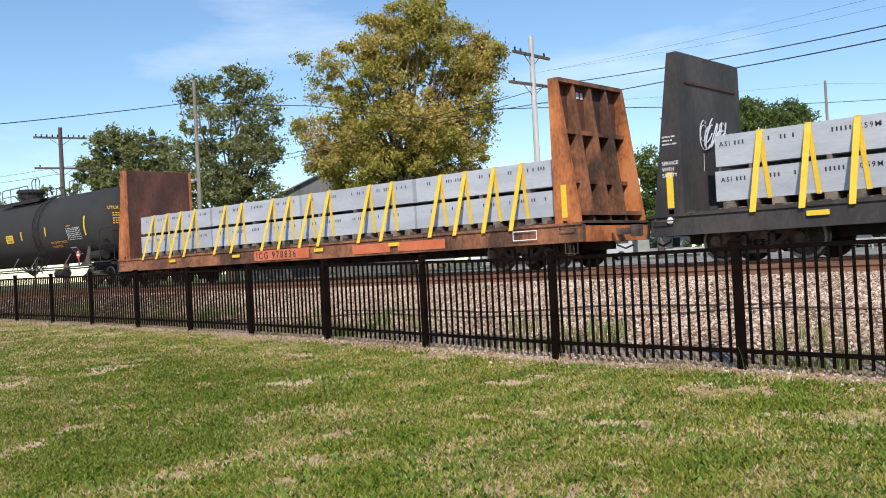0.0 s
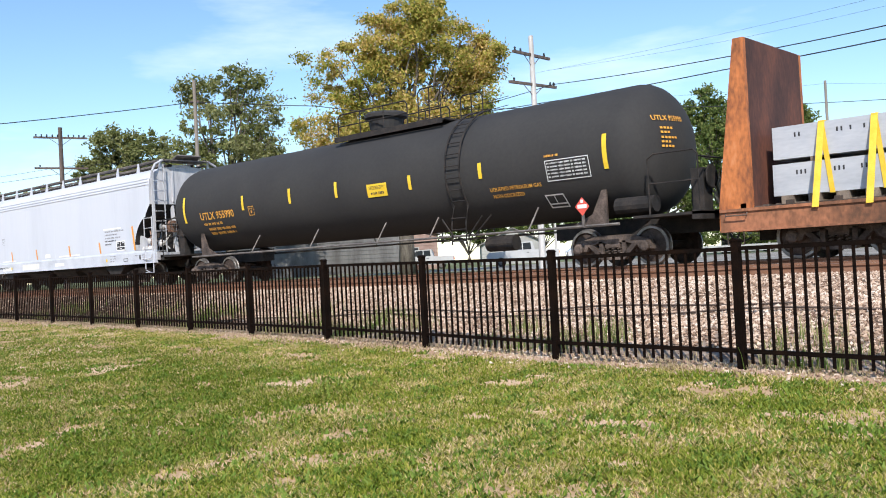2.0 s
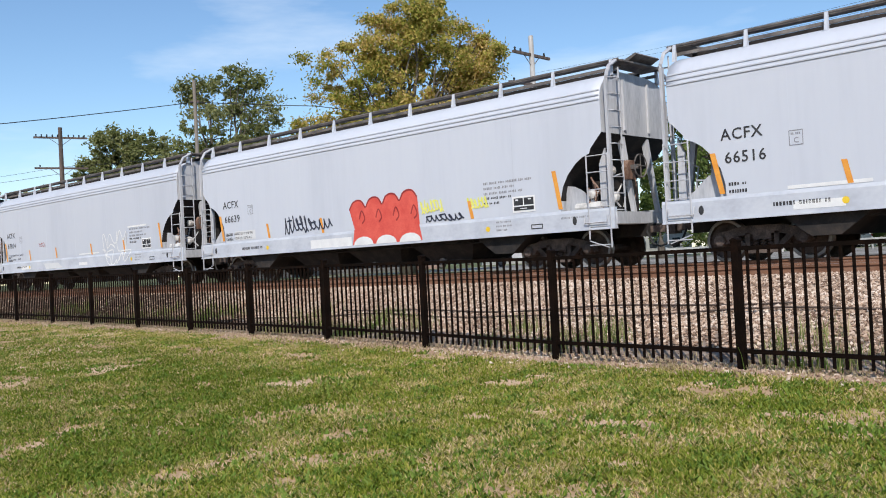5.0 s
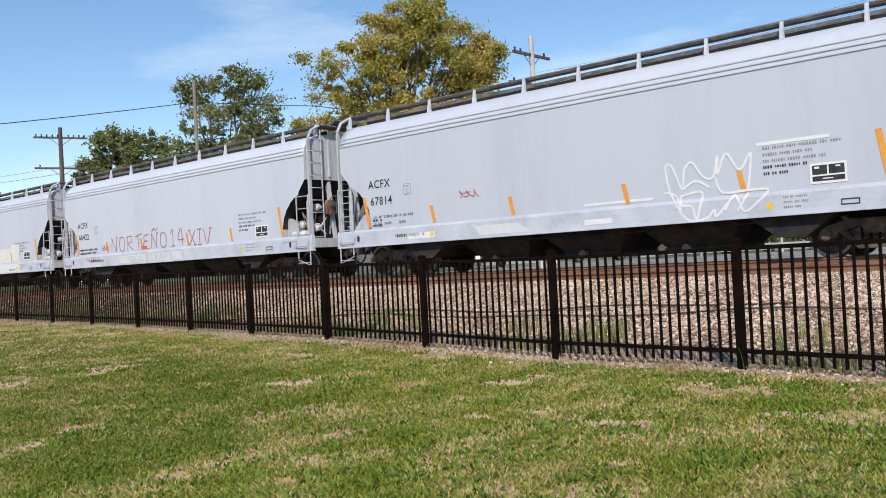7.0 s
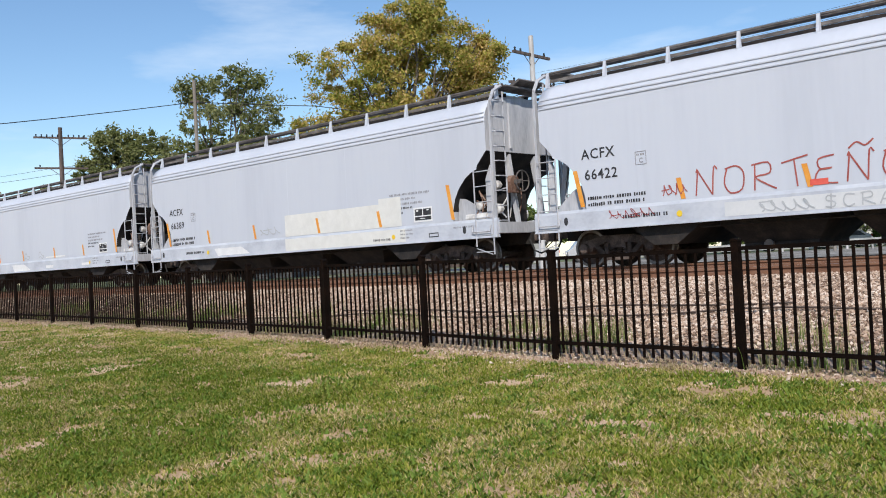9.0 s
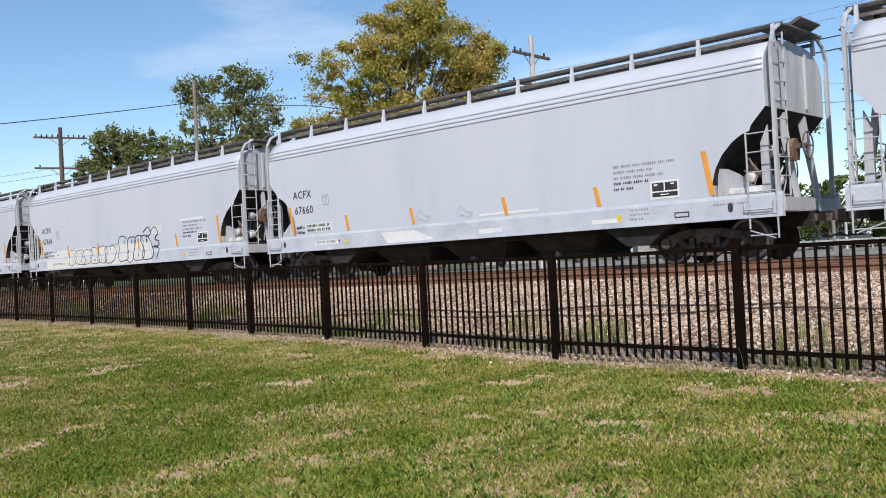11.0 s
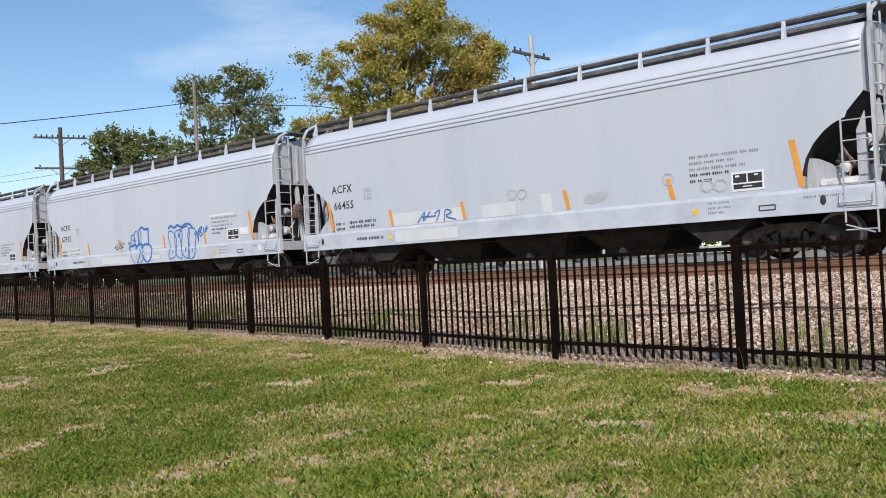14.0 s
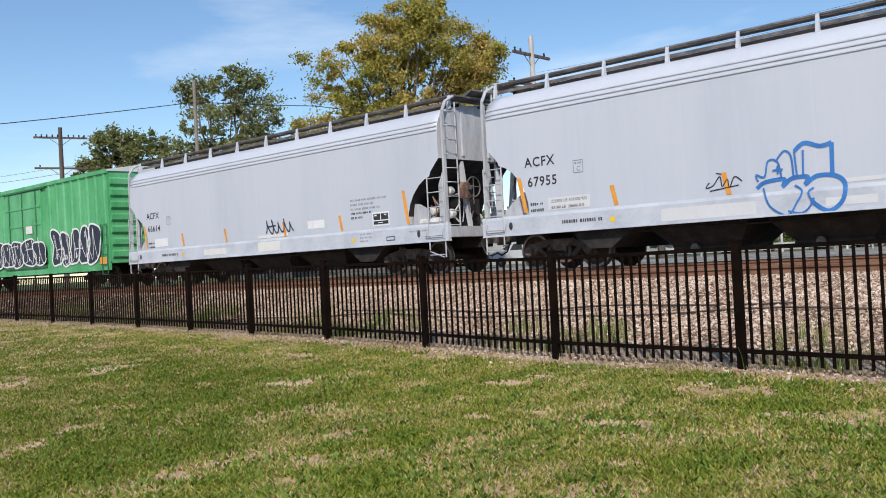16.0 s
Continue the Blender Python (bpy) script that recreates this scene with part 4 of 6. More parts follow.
    part("brake_cylinder_bracket", bm, "grime", root)
    bm = tube(B(), [(7.3, -1.3, 1.42), (8.0, -1.3, 1.42)], 0.13, 10)
    part("brake_cylinder", bm, "pale_gear", root)
    bm = B()
    for a, b in (((7.2, -1.35, 1.3), (7.35, -1.2, 1.75)), ((7.6, -1.4, 1.3), (7.7, -1.3, 1.8)), ((7.35, -1.2, 1.75), (8.1, -1.2, 1.7)), ((8.0, -1.35, 1.3), (8.1, -1.2, 1.7))):
        tube(bm, [a, Vector(a).lerp(Vector(b), 0.5) + Vector((0.04, 0, 0.02)), b], 0.028, 6)
    part("brake_rigging", bm, "rusty_gear", root)
    # hand brake on the front end
    bm = B()
    tube(bm, [(8.72, -0.75 + 0.27 * math.cos(q * math.pi / 9), 2.3 + 0.27 * math.sin(q * math.pi / 9)) for q in range(19)], 0.018, 6, caps=False)
    for k in range(4):
        a = k * math.pi / 2
        tube(bm, [(8.72, -0.75, 2.3), (8.72, -0.75 + 0.26 * math.cos(a), 2.3 + 0.26 * math.sin(a))], 0.014, 5)
    box(bm, 8.46, 8.70, -0.8, -0.7, 2.25, 2.35)
    bk = part("brake_wheel", bm, "walkway", root)
    bm = prism(B(), [(-0.9, 2.02), (-0.6, 2.02), (-0.55, 2.3), (-0.65, 2.46), (-0.85, 2.46), (-0.95, 2.3)], "x", 8.34, 8.48)
    part("brake_housing", bm, "rusty_gear", root)
    # hoses, rods and valve bodies crowded on the front platform
    rng = random.Random(19)
    for k in range(9):
        x, y, z = rng.uniform(7.5, 8.35), rng.uniform(-1.35, -0.3), rng.uniform(1.3, 1.5)
        e = (x + rng.uniform(-0.35, 0.35), y + rng.uniform(-0.2, 0.3), z + rng.uniform(0.3, 0.95))
        bm = tube(B(), smooth_arc((x, y, z), e, rng.uniform(0.05, 0.2)), rng.uniform(0.015, 0.03), 5)
        part("brake_rod", bm, "rusty_gear" if k % 3 else "pale_gear", root)
    for x, y, z, r in ((7.75, -1.3, 1.72, 0.11), (8.2, -1.1, 1.62, 0.13), (8.05, -0.95, 2.25, 0.12)):
        bm = B()
        lathe(bm, [(r * 0.5, -0.12), (r, -0.09), (r, 0.03), (r * 0.6, 0.05), (r * 0.55, 0.12)], "y", 10, (x, y, z))
        part("valve_body", bm, "pale_gear", root)
    # folded step plate over the front roof end
    bm = prism(B(), [(8.1, 4.78), (8.62, 4.98), (8.66, 4.94), (8.16, 4.70)], "y", -0.55, 0.5)
    part("roof_step_plate", bm, "walkway", root)
    # roof walkway
    for s in (-1, 1):
        bm = box(B(), -8.45, 8.45, min(s * 0.72, s * 1.0), max(s * 0.72, s * 1.0), 4.77, 4.80)
        part("roof_walkway", bm, "walkway", root, "steel roof walkway")
        bm = box(B(), -8.45, 8.45, min(s * 1.0, s * 1.02), max(s * 1.0, s * 1.02), 4.80, 4.835)
        part("walkway_edge", bm, "walkway", root)
        bm = box(B(), -8.1, 8.1, min(s * 0.45, s * 0.5), max(s * 0.45, s * 0.5), 4.56, 4.68)
        part("hatch_coaming", bm, "grime", root)
        bm = box(B(), -8.3, 8.3, min(s * 0.86, s * 0.92), max(s * 0.86, s * 0.92), 4.60, 4.67)
        part("walkway_stringer", bm, "walkway", root)
    bm = box(B(), -8.0, 8.0, -0.43, 0.43, 4.58, 4.66)
    part("roof_hatch", bm, "hopper", root)
    for k in range(11):
        x = -8.25 + 1.65 * k
        for s in (-1, 1):
            bm = prism(B(), [(s * 1.02, 4.83), (s * 1.05, 4.82), (s * 1.12, 4.44), (s * 1.0, 4.47)], "x", x - 0.035, x + 0.035)
            part("walkway_bracket", bm, "sill", root)
    # painted marks that all cars carry
    decal("reflector_stripe", column(6.93, 7.05, 1.42, 2.35, 1, -0.16), "orange_tape", root, 1.5595, label="orange reflective stripe")
    decal("reflector_stripe", column(-7.12, -7.0, 1.42, 2.28, 1, -0.18), "orange_tape", root, 1.5595, label="orange reflective stripe")
    for x in (4.15, 1.42, -1.85, -4.55):
        decal("reflector_stripe", column(x, x + 0.11, 1.40, 1.86, 1, -0.1), "orange_tape", root, 1.5595, label="orange reflective stripe")
    decal("data_panel", [rect(5.58, 6.2, 1.49, 1.80)], "black_ink", root, label="black and white data panel")
    decal("panel_border", frame_rects(5.54, 6.24, 1.44, 1.84, 0.045) + [rect(5.58, 6.2, 1.585, 1.615), rect(5.87, 5.9, 1.615, 1.80), rect(5.63, 5.72, 1.73, 1.77), rect(6.03, 6.12, 1.74, 1.77), rect(5.78, 5.98, 1.525, 1.545)], "white_ink", root, 1.560)
    decal("small_print", bars(4.62, 2.22, [1.5, 1.0, 1.25], 0.06, 0.13), "grey_ink", root)
    decal("small_print", bars(4.62, 1.84, [0.85, 0.5], 0.06, 0.13), "black_ink", root)
    decal("small_print", bars(-6.92, 1.57, [0.4, 0.36], 0.07, 0.15), "black_ink", root)
    decal("small_print", bars(5.0, 1.22, [0.45, 0.5, 0.35], 0.045, 0.1), "grey_ink", root, 1.579)
    decal("small_print", bars(7.0, 1.18, [0.75], 0.045, 0.1), "grey_ink", root, 1.579)
    decal("small_print", bars(-6.0, 1.08, [1.1], 0.08, 0.1), "black_ink", root, 1.579)
    decal("hazard_dot", [[(4.72 + 0.07 * math.cos(a * 0.524), 1.09 + 0.07 * math.sin(a * 0.524)) for a in range(12)]], "yellow", root, 1.58)
    decal("hazard_dot", [[(-4.6 + 0.07 * math.cos(a * 0.524), 1.09 + 0.07 * math.sin(a * 0.524)) for a in range(12)]], "yellow", root, 1.58)
    decal("sill_opening", [[(7.38 + 0.06 * math.cos(a * 0.524), 1.12 + 0.1 * math.sin(a * 0.524)) for a in range(12)]], "black_ink", root, 1.58)
    decal("sill_opening", [[(-7.55 + 0.06 * math.cos(a * 0.524), 1.12 + 0.1 * math.sin(a * 0.524)) for a in range(12)]], "black_ink", root, 1.58)
    decal("sill_plate", frame_rects(6.1, 6.45, 1.0, 1.12, 0.025), "black_ink", root, 1.58)
    decal("class_box", frame_rects(-5.62, -5.34, 2.24, 2.54, 0.015) + bars(-5.58, 2.45, [0.17], 0.04, 0.1), "grey_ink", root)
    lettering("C", -5.53, 2.29, 0.15, "grey_ink", root)
    return root


TANK_R, TANK_Z, TANK_H = 1.56, 2.73, 10.45
TANK_F = 9.88                    # leading end of the shell


def head_point(y, z, lift=0.02):
    """A point on the leading head of the tank."""
    return (TANK_F - 0.95 + lift + 0.95 * math.sqrt(max(0.0, 1 - (y * y + (z - TANK_Z) ** 2) / TANK_R ** 2)), y, z)


def build_tank():
    root = empty("tank_car", pose(0, TRACK_Y, RAIL), "black pressure tank car with yellow stripes and orange lettering", "tank car")
    bm = B()
    prof = []
    for k in range(9):
        a = math.pi / 2 * k / 8
        prof.append((TANK_R * math.sin(a), -TANK_H + 0.95 - 0.95 * math.cos(a)))
    prof += [(TANK_R, x) for x in (-6, -2.2, 2.2, 6)]
    for k in range(9):
        a = math.pi / 2 * (1 - k / 8)
        prof.append((TANK_R * math.sin(a), TANK_F - 0.95 + 0.95 * math.cos(a)))
    for f in lathe(bm, prof, "x", 48, (0, 0, TANK_Z)):
        f.smooth = True
    part("tank", bm, "tank", root, "black cylindrical tank shell")
    # protective housing, platform and railing on top
    bm = B()
    lathe(bm, [(0.40, 4.2), (0.42, 4.36), (0.50, 4.42), (0.56, 4.74), (0.67, 4.79), (0.67, 4.88), (0.60, 4.95), (0.3, 4.98), (0.05, 4.98)], "z", 20, (0, 0, 0))
    part("valve_housing", bm, "tank", root, "black valve housing")
    bm = box(B(), -1.3, 3.2, -0.85, 0.85, 4.24, 4.29)
    box(bm, -1.3, 3.2, -1.0, -0.96, 4.14, 4.30)
    part("top_platform", bm, "grime", root)
    for y in (-0.9, 0.9):
        for a, b, h in ((-1.2, 1.8, 4.98), (2.25, 3.1, 5.2)):
            bm = tube(B(), [(a, y, 4.25), (a, y, h - 0.1), (a + 0.1, y, h), (b - 0.1, y, h), (b, y, h - 0.1), (b, y, 4.25)], 0.022, 6)
            tube(bm, [(a, y, 4.62), (b, y, 4.62)], 0.018, 6)
            for u in (0.33, 0.67) if b - a > 1 else (0.5,):
                tube(bm, [(a + (b - a) * u, y, 4.25), (a + (b - a) * u, y, h)], 0.018, 6)
            part("railing", bm, "grime", root, "black tube railing")
    # ladder that follows the shell
    bm = B()
    for x in (3.82, 4.32):
        pts = []
        for k in range(13):
            a = radians(-35 + 115 * k / 12)
            pts.append((x, -(TANK_R + 0.10) * math.cos(a), TANK_Z + (TANK_R + 0.10) * math.sin(a)))
        pts = [(x, -1.5, 0.75), (x, -1.48, 1.3)] + pts
        tube(bm, pts, 0.026, 6)
    for x, e in ((3.9, 3.5), (4.4, 4.9), (4.6, 5.2)):
        tube(bm, [(x, -1.5, 0.95), (e, -1.5, 1.45)], 0.02, 5)
    lad = part("ladder", bm, "grime", root, "black steel ladder")
    for k in range(13):
        if k < 3:
            y, z = -1.5, 0.85 + 0.3 * k
        else:
            a = radians(-30 + 11 * (k - 3))
            y, z = -(TANK_R + 0.10) * math.cos(a), TANK_Z + (TANK_R + 0.10) * math.sin(a)
        part("rung", tube(B(), [(3.82, y, z), (4.32, y, z)], 0.016, 5), "grime", lad)
    # side rail pipe with hangers
    for s in (-1, 1):
        bm = tube(B(), [(-8.9, s * 1.42, 0.98), (8.9, s * 1.42, 0.98)], 0.035, 6)
        part("side_pipe", bm, "walkway", root)
        for x in (-5.3, -2.24, 0.82, 2.9, 6.3):
            bm = tube(B(), [(x, s * 1.42, 0.98), (x + 0.12, s * 1.12, 1.55)], 0.024, 5)
            part("pipe_hanger", bm, "walkway", root)
    bm = tube(B(), [(4.6, -0.9, 0.72), (5.5, -0.9, 0.72)], 0.2, 12)
    part("air_reservoir", bm, "grime", root)
    for s in (-1, 1):
        bm = box(B(), min(s * 6.3, s * 10.85), max(s * 6.3, s * 10.85), -0.25, 0.25, 0.70, 1.12)
        part("stub_sill", bm, "grime", root)
        bm = box(B(), min(s * 9.3, s * 10.95), max(s * 9.3, s * 10.95), -1.5, 1.5, 1.06, 1.12)
        box(bm, min(s * 10.75, s * 10.95), max(s * 10.75, s * 10.95), -1.5, 1.5, 0.95, 1.15)
        part("end_platform", bm, "grime", root)
        for y in (-1.25, 1.25):
            bm = prism(B(), [(s * 7.4, 0.95), (s * 8.5, 0.95), (s * 8.5, 1.8), (s * 8.38, 1.8), (s * 8.1, 1.25)], "y", y - 0.03, y + 0.03)
            part("saddle", bm, "truck", root, "dusty tank saddle")
        bm = B()
        tube(bm, [(s * 9.7, -1.42, 1.1), (s * 9.7, -1.42, 2.35), (s * 9.85, -1.42, 2.45), (s * 10.8, -1.42, 2.45), (s * 10.9, -1.42, 2.35), (s * 10.9, -1.42, 1.1)], 0.022, 6)
        tube(bm, [(s * 10.9, -1.42, 1.8), (s * 9.7, -1.42, 1.8)], 0.018, 5)
        tube(bm, [(s * 10.9, -1.42, 2.3), (s * 10.9, 1.42, 2.3)], 0.02, 5)
        part("end_railing", bm, "grime", root)
        if s > 0:
            bm = tube(B(), [(s * 8.75, -1.2, 1.38), (s * 9.75, -1.2, 1.38)], 0.19, 12)
            part("brake_reservoir", bm, "grime", root)
        bm = B()
        lathe(bm, [(0.26, -0.02), (0.28, 0), (0.26, 0.02), (0.05, 0)], "x", 14, (s * 10.8, -0.6, 1.9))
        box(bm, s * 10.55 - 0.15, s * 10.55 + 0.15, -0.8, -0.4, 1.1, 2.1)
        part("hand_brake", bm, "grime", root)
        coupler(root, s * 10.85, s)
        truck(root, s * 8.45)
        if s < 0:
            continue
        # small warning square on a post
        bm = B()
        p = [(s * 8.0, 1.44 + 0.22), (s * 8.0 + 0.2, 1.44), (s * 8.0, 1.44 - 0.22), (s * 8.0 - 0.2, 1.44)]
        bm.faces.new([bm.verts.new((a, -1.545, b)) for a, b in p])
        pl = part("warning_placard", bm, "red_ink", root, "red diamond warning placard")
        decal("placard_print", [rect(s * 8.0 - 0.13, s * 8.0 + 0.13, 1.40, 1.49), rect(s * 8.0 - 0.04, s * 8.0 + 0.04, 1.53, 1.6)], "white_ink", pl, 1.55)
        bm = box(B(), s * 8.0 - 0.03, s * 8.0 + 0.03, -1.54, -1.50, 0.95, 1.3)
        part("placard_post", bm, "walkway", root)
    for x, z0, z1 in ((-9.07, 2.2, 3.12), (-5.47, 2.4, 2.88), (-2.94, 2.41, 2.88), (-0.70, 2.4, 2.87), (2.4, 2.35, 2.75), (4.95, 2.4, 2.8), (8.7, 2.25, 3.05)):
        decal("reflector_stripe", column(x - 0.06, x + 0.06, z0, z1, 6), "yellow", root, curve=True, label="yellow reflective stripe")
    decal("notice_plate", column(0.66, 1.48, 2.28, 2.65, 3), "yellow", root, curve=True, label="yellow notice with small print")
    decal("notice_print", bars(0.82, 2.35, [0.52], 0.07, 0.1) + bars(0.76, 2.57, [0.66, 0.6, 0.5], 0.022, 0.04), "black_ink", root, curve=True, lift=0.03)
    decal("data_table", frame_rects(7.0, 8.25, 2.12, 2.62, 0.02) + [r for z in (2.2, 2.28, 2.36, 2.44, 2.52) for r in bars(7.06, z, [1.1], 0.04, 0.1)], "white_ink", root, curve=True, label="white stencilled data table")
    decal("data_frame", frame_rects(6.75, 7.3, 1.5, 1.82, 0.03) + [rect(7.0, 7.02, 1.58, 1.8), rect(6.78, 7.28, 1.58, 1.61)], "white_ink", root, curve=True)
    lettering("UTLX 955990", -8.12, 2.24, 0.355, "orange_ink", root, curve=True)
    decal("small_print", bars(-8.0, 2.04, [1.1], 0.085, 0.1) + bars(-7.85, 1.86, [1.6, 1.5], 0.09, 0.15), "orange_ink", root, curve=True)
    decal("class_box", frame_rects(-5.2, -4.9, 2.2, 2.5, 0.018) + bars(-5.14, 2.4, [0.16], 0.04, 0.09) + bars(-5.08, 2.27, [0.05], 0.09, 0.09), "orange_ink", root, curve=True)
    lettering("LIQUEFIED PETROLEUM GAS", 5.15, 2.04, 0.128, "orange_ink", root, curve=True)
    lettering("NON-ODORIZED", 5.18, 1.87, 0.128, "orange_ink", root, curve=True)
    decal("small_print", bars(7.0, 2.7, [0.4], 0.05, 0.1), "orange_ink", root, curve=True)
    # lettering on the leading head
    for text, size, z in (("UTLX 955990", 0.17, 3.28),):
        ob = lettering(text, 0, 0, size, "orange_ink", root)
        for v in ob.data.vertices:
            y, zz = -0.98 + v.co.x, z + v.co.z
            v.co = head_point(y, zz)
    bm = B()
    for w, z in ((0.36, 3.08), (0.22, 2.98), (0.42, 2.86), (0.2, 2.76), (0.34, 2.66)):
        y = -0.82
        while y < -0.82 + w:
            bm.faces.new([bm.verts.new(head_point(a, c)) for a, c in ((y, z), (y + 0.07, z), (y + 0.07, z + 0.05), (y, z + 0.05))])
            y += 0.10
    part("head_print", bm, "orange_ink", root)
    return root


def bulkhead(root, x, s, mat, face_mat):
    """End wall of a flat car: sheet towards the load, ribs and tapered side plates outside. s: outward."""
    z0, z1 = 1.12, 4.58
    bm = box(B(), min(x, x + s * 0.03), max(x, x + s * 0.03), -1.38, 1.38, z0, z1)
    bh = part("bulkhead", bm, face_mat, root, "tall steel end bulkhead")
    for y in (-1.5, 1.38):
        bm = prism(B(), [(x, 0.64), (x + s * 0.72, 0.64), (x + s * 0.70, 1.2), (x + s * 0.22, z1), (x, z1)], "y", y, y + 0.12)
        part("side_plate", bm, mat, bh)
    for y in (-0.72, 0.0, 0.72):
        bm = prism(B(), [(x + s * 0.03, z0), (x + s * 0.62, z0), (x + s * 0.18, z1), (x + s * 0.03, z1)], "y", y - 0.05, y + 0.05)
        part("rib", bm, "rust_sill" if mat == "orange_flat" else mat, bh)
    for z, d in ((4.54, 0.24), (3.3, 0.26), (2.1, 0.3), (1.3, 0.68)):
        bm = box(B(), min(x + s * 0.03, x + s * d), max(x + s * 0.03, x + s * d), -1.38, 1.38, z - 0.04, z + 0.06)
        part("cross_beam", bm, "rust_sill" if mat == "orange_flat" else mat, bh)
    return bh


def flat_car(name, label, half, mat, face_mat, patch, group, sill_mat, stripes, post_stripe, rear=0.80):
    root = empty(name, pose(0, TRACK_Y, RAIL), label, "flat car", group)
    L = half
    for s in (-1, 1):
        bm = B()
        y0, y1 = sorted((s * 1.40, s * 1.52))
        prism(bm, [(-L, 0.64), (L, 0.64), (L, 1.06), (-L, 1.06)], "y", y0, y1)
        prism(bm, [(-L, 1.03), (L, 1.03), (L, 1.09), (-L, 1.09)], "y", *sorted((s * 1.38, s * 1.56)))
        part("side_sill", bm, sill_mat, root)
        bm = box(B(), -L, L, *sorted((s * 1.52, s * 1.57)), 0.62, 0.66)
        part("sill_flange", bm, sill_mat, root)
    bm = box(B(), -L, L, -1.40, 1.40, 1.00, 1.12)
    part("deck", bm, "deck", root, "grimy timber deck")
    for k in range(46):
        x = -L + 0.5 + k * (2 * L - 1) / 45
        bm = box(B(), x - 0.06, x + 0.06, -1.50, -1.36, 1.09, 1.09 + (0.05 if k % 2 else 0.1))
        part("stake_pocket", bm, "deck", root)
    bm = box(B(), -L + 0.3, L - 0.3, -0.35, 0.35, 0.42, 1.0)
    part("centre_sill", bm, "grime", root)
    for k in range(9):
        x = -6 + 1.5 * k
        bm = prism(B(), [(-1.4, 0.98), (-1.4, 0.75), (-0.35, 0.45), (0.35, 0.45), (1.4, 0.75), (1.4, 0.98)], "x", x - 0.04, x + 0.04)
        part("cross_bearer", bm, "grime", root)
    for s in (-1, 1):
        bulkhead(root, s * (L - (0.80 if s > 0 else rear)), s, mat, face_mat)
        bm = box(B(), *sorted((s * (L - 0.25), s * L)), -1.4, 1.4, 0.62, 1.06)
        part("end_sill", bm, mat, root)
        bm = tube(B(), [(s * (L - 0.6), -1.57, 1.0), (s * (L - 0.6), -1.63, 0.95), (s * (L - 0.15), -1.63, 0.95), (s * (L - 0.15), -1.57, 1.0)], 0.015, 5)
        tube(bm, [(s * (L - 0.5), -1.55, 0.64), (s * (L - 0.5), -1.55, 0.36), (s * (L - 0.15), -1.55, 0.36), (s * (L - 0.15), -1.55, 0.64)], 0.015, 5)
        part("grab_iron", bm, "deck", root)
        coupler(root, s * (L - 0.05), s)
        truck(root, s * (L - 2.2))
        if s == post_stripe:
            decal("reflector_stripe", [rect(s * (L - 0.5) - 0.08, s * (L - 0.5) + 0.08, 1.22, 2.0)], "yellow", root, 1.505, label="yellow reflective stripe")
    for x in stripes:
        decal("reflector_stripe", [rect(x - 0.22, x + 0.22, 0.84, 0.94)], "yellow", root, 1.576, label="yellow reflective stripe")
    decal("data_frame", frame_rects(9.0, 9.75, 0.74, 0.98, 0.025), "white_ink", root, 1.576)
    if patch:
        decal("paint_patch", [rect(-1.85, 1.0, 0.68, 1.0)], patch, root, 1.575, label="fresh orange paint patch")
        decal("paint_patch", [rect(3.0, 4.6, 0.68, 0.95)], patch, root, 1.575, label="fresh orange paint patch")
        decal("paint_patch", [rect(4.9, 6.7, 0.68, 0.94)], patch, root, 1.575, label="fresh orange paint patch")
    return root


def ingot(x0, x1, z0, z1, y0, y1):
    bm = box(B(), x0, x1, y0, y1, z0, z1)
    return part("block", bm, "ingot", None, bevel=0.025)


STRAPS = [(1.05, 2.05, 3.0, 3.95), (0.9, 1.9, 3.65, 4.55), (0.5, 1.4, 3.25, 4.2), (1.0, 1.9, 2.9, 3.8)]


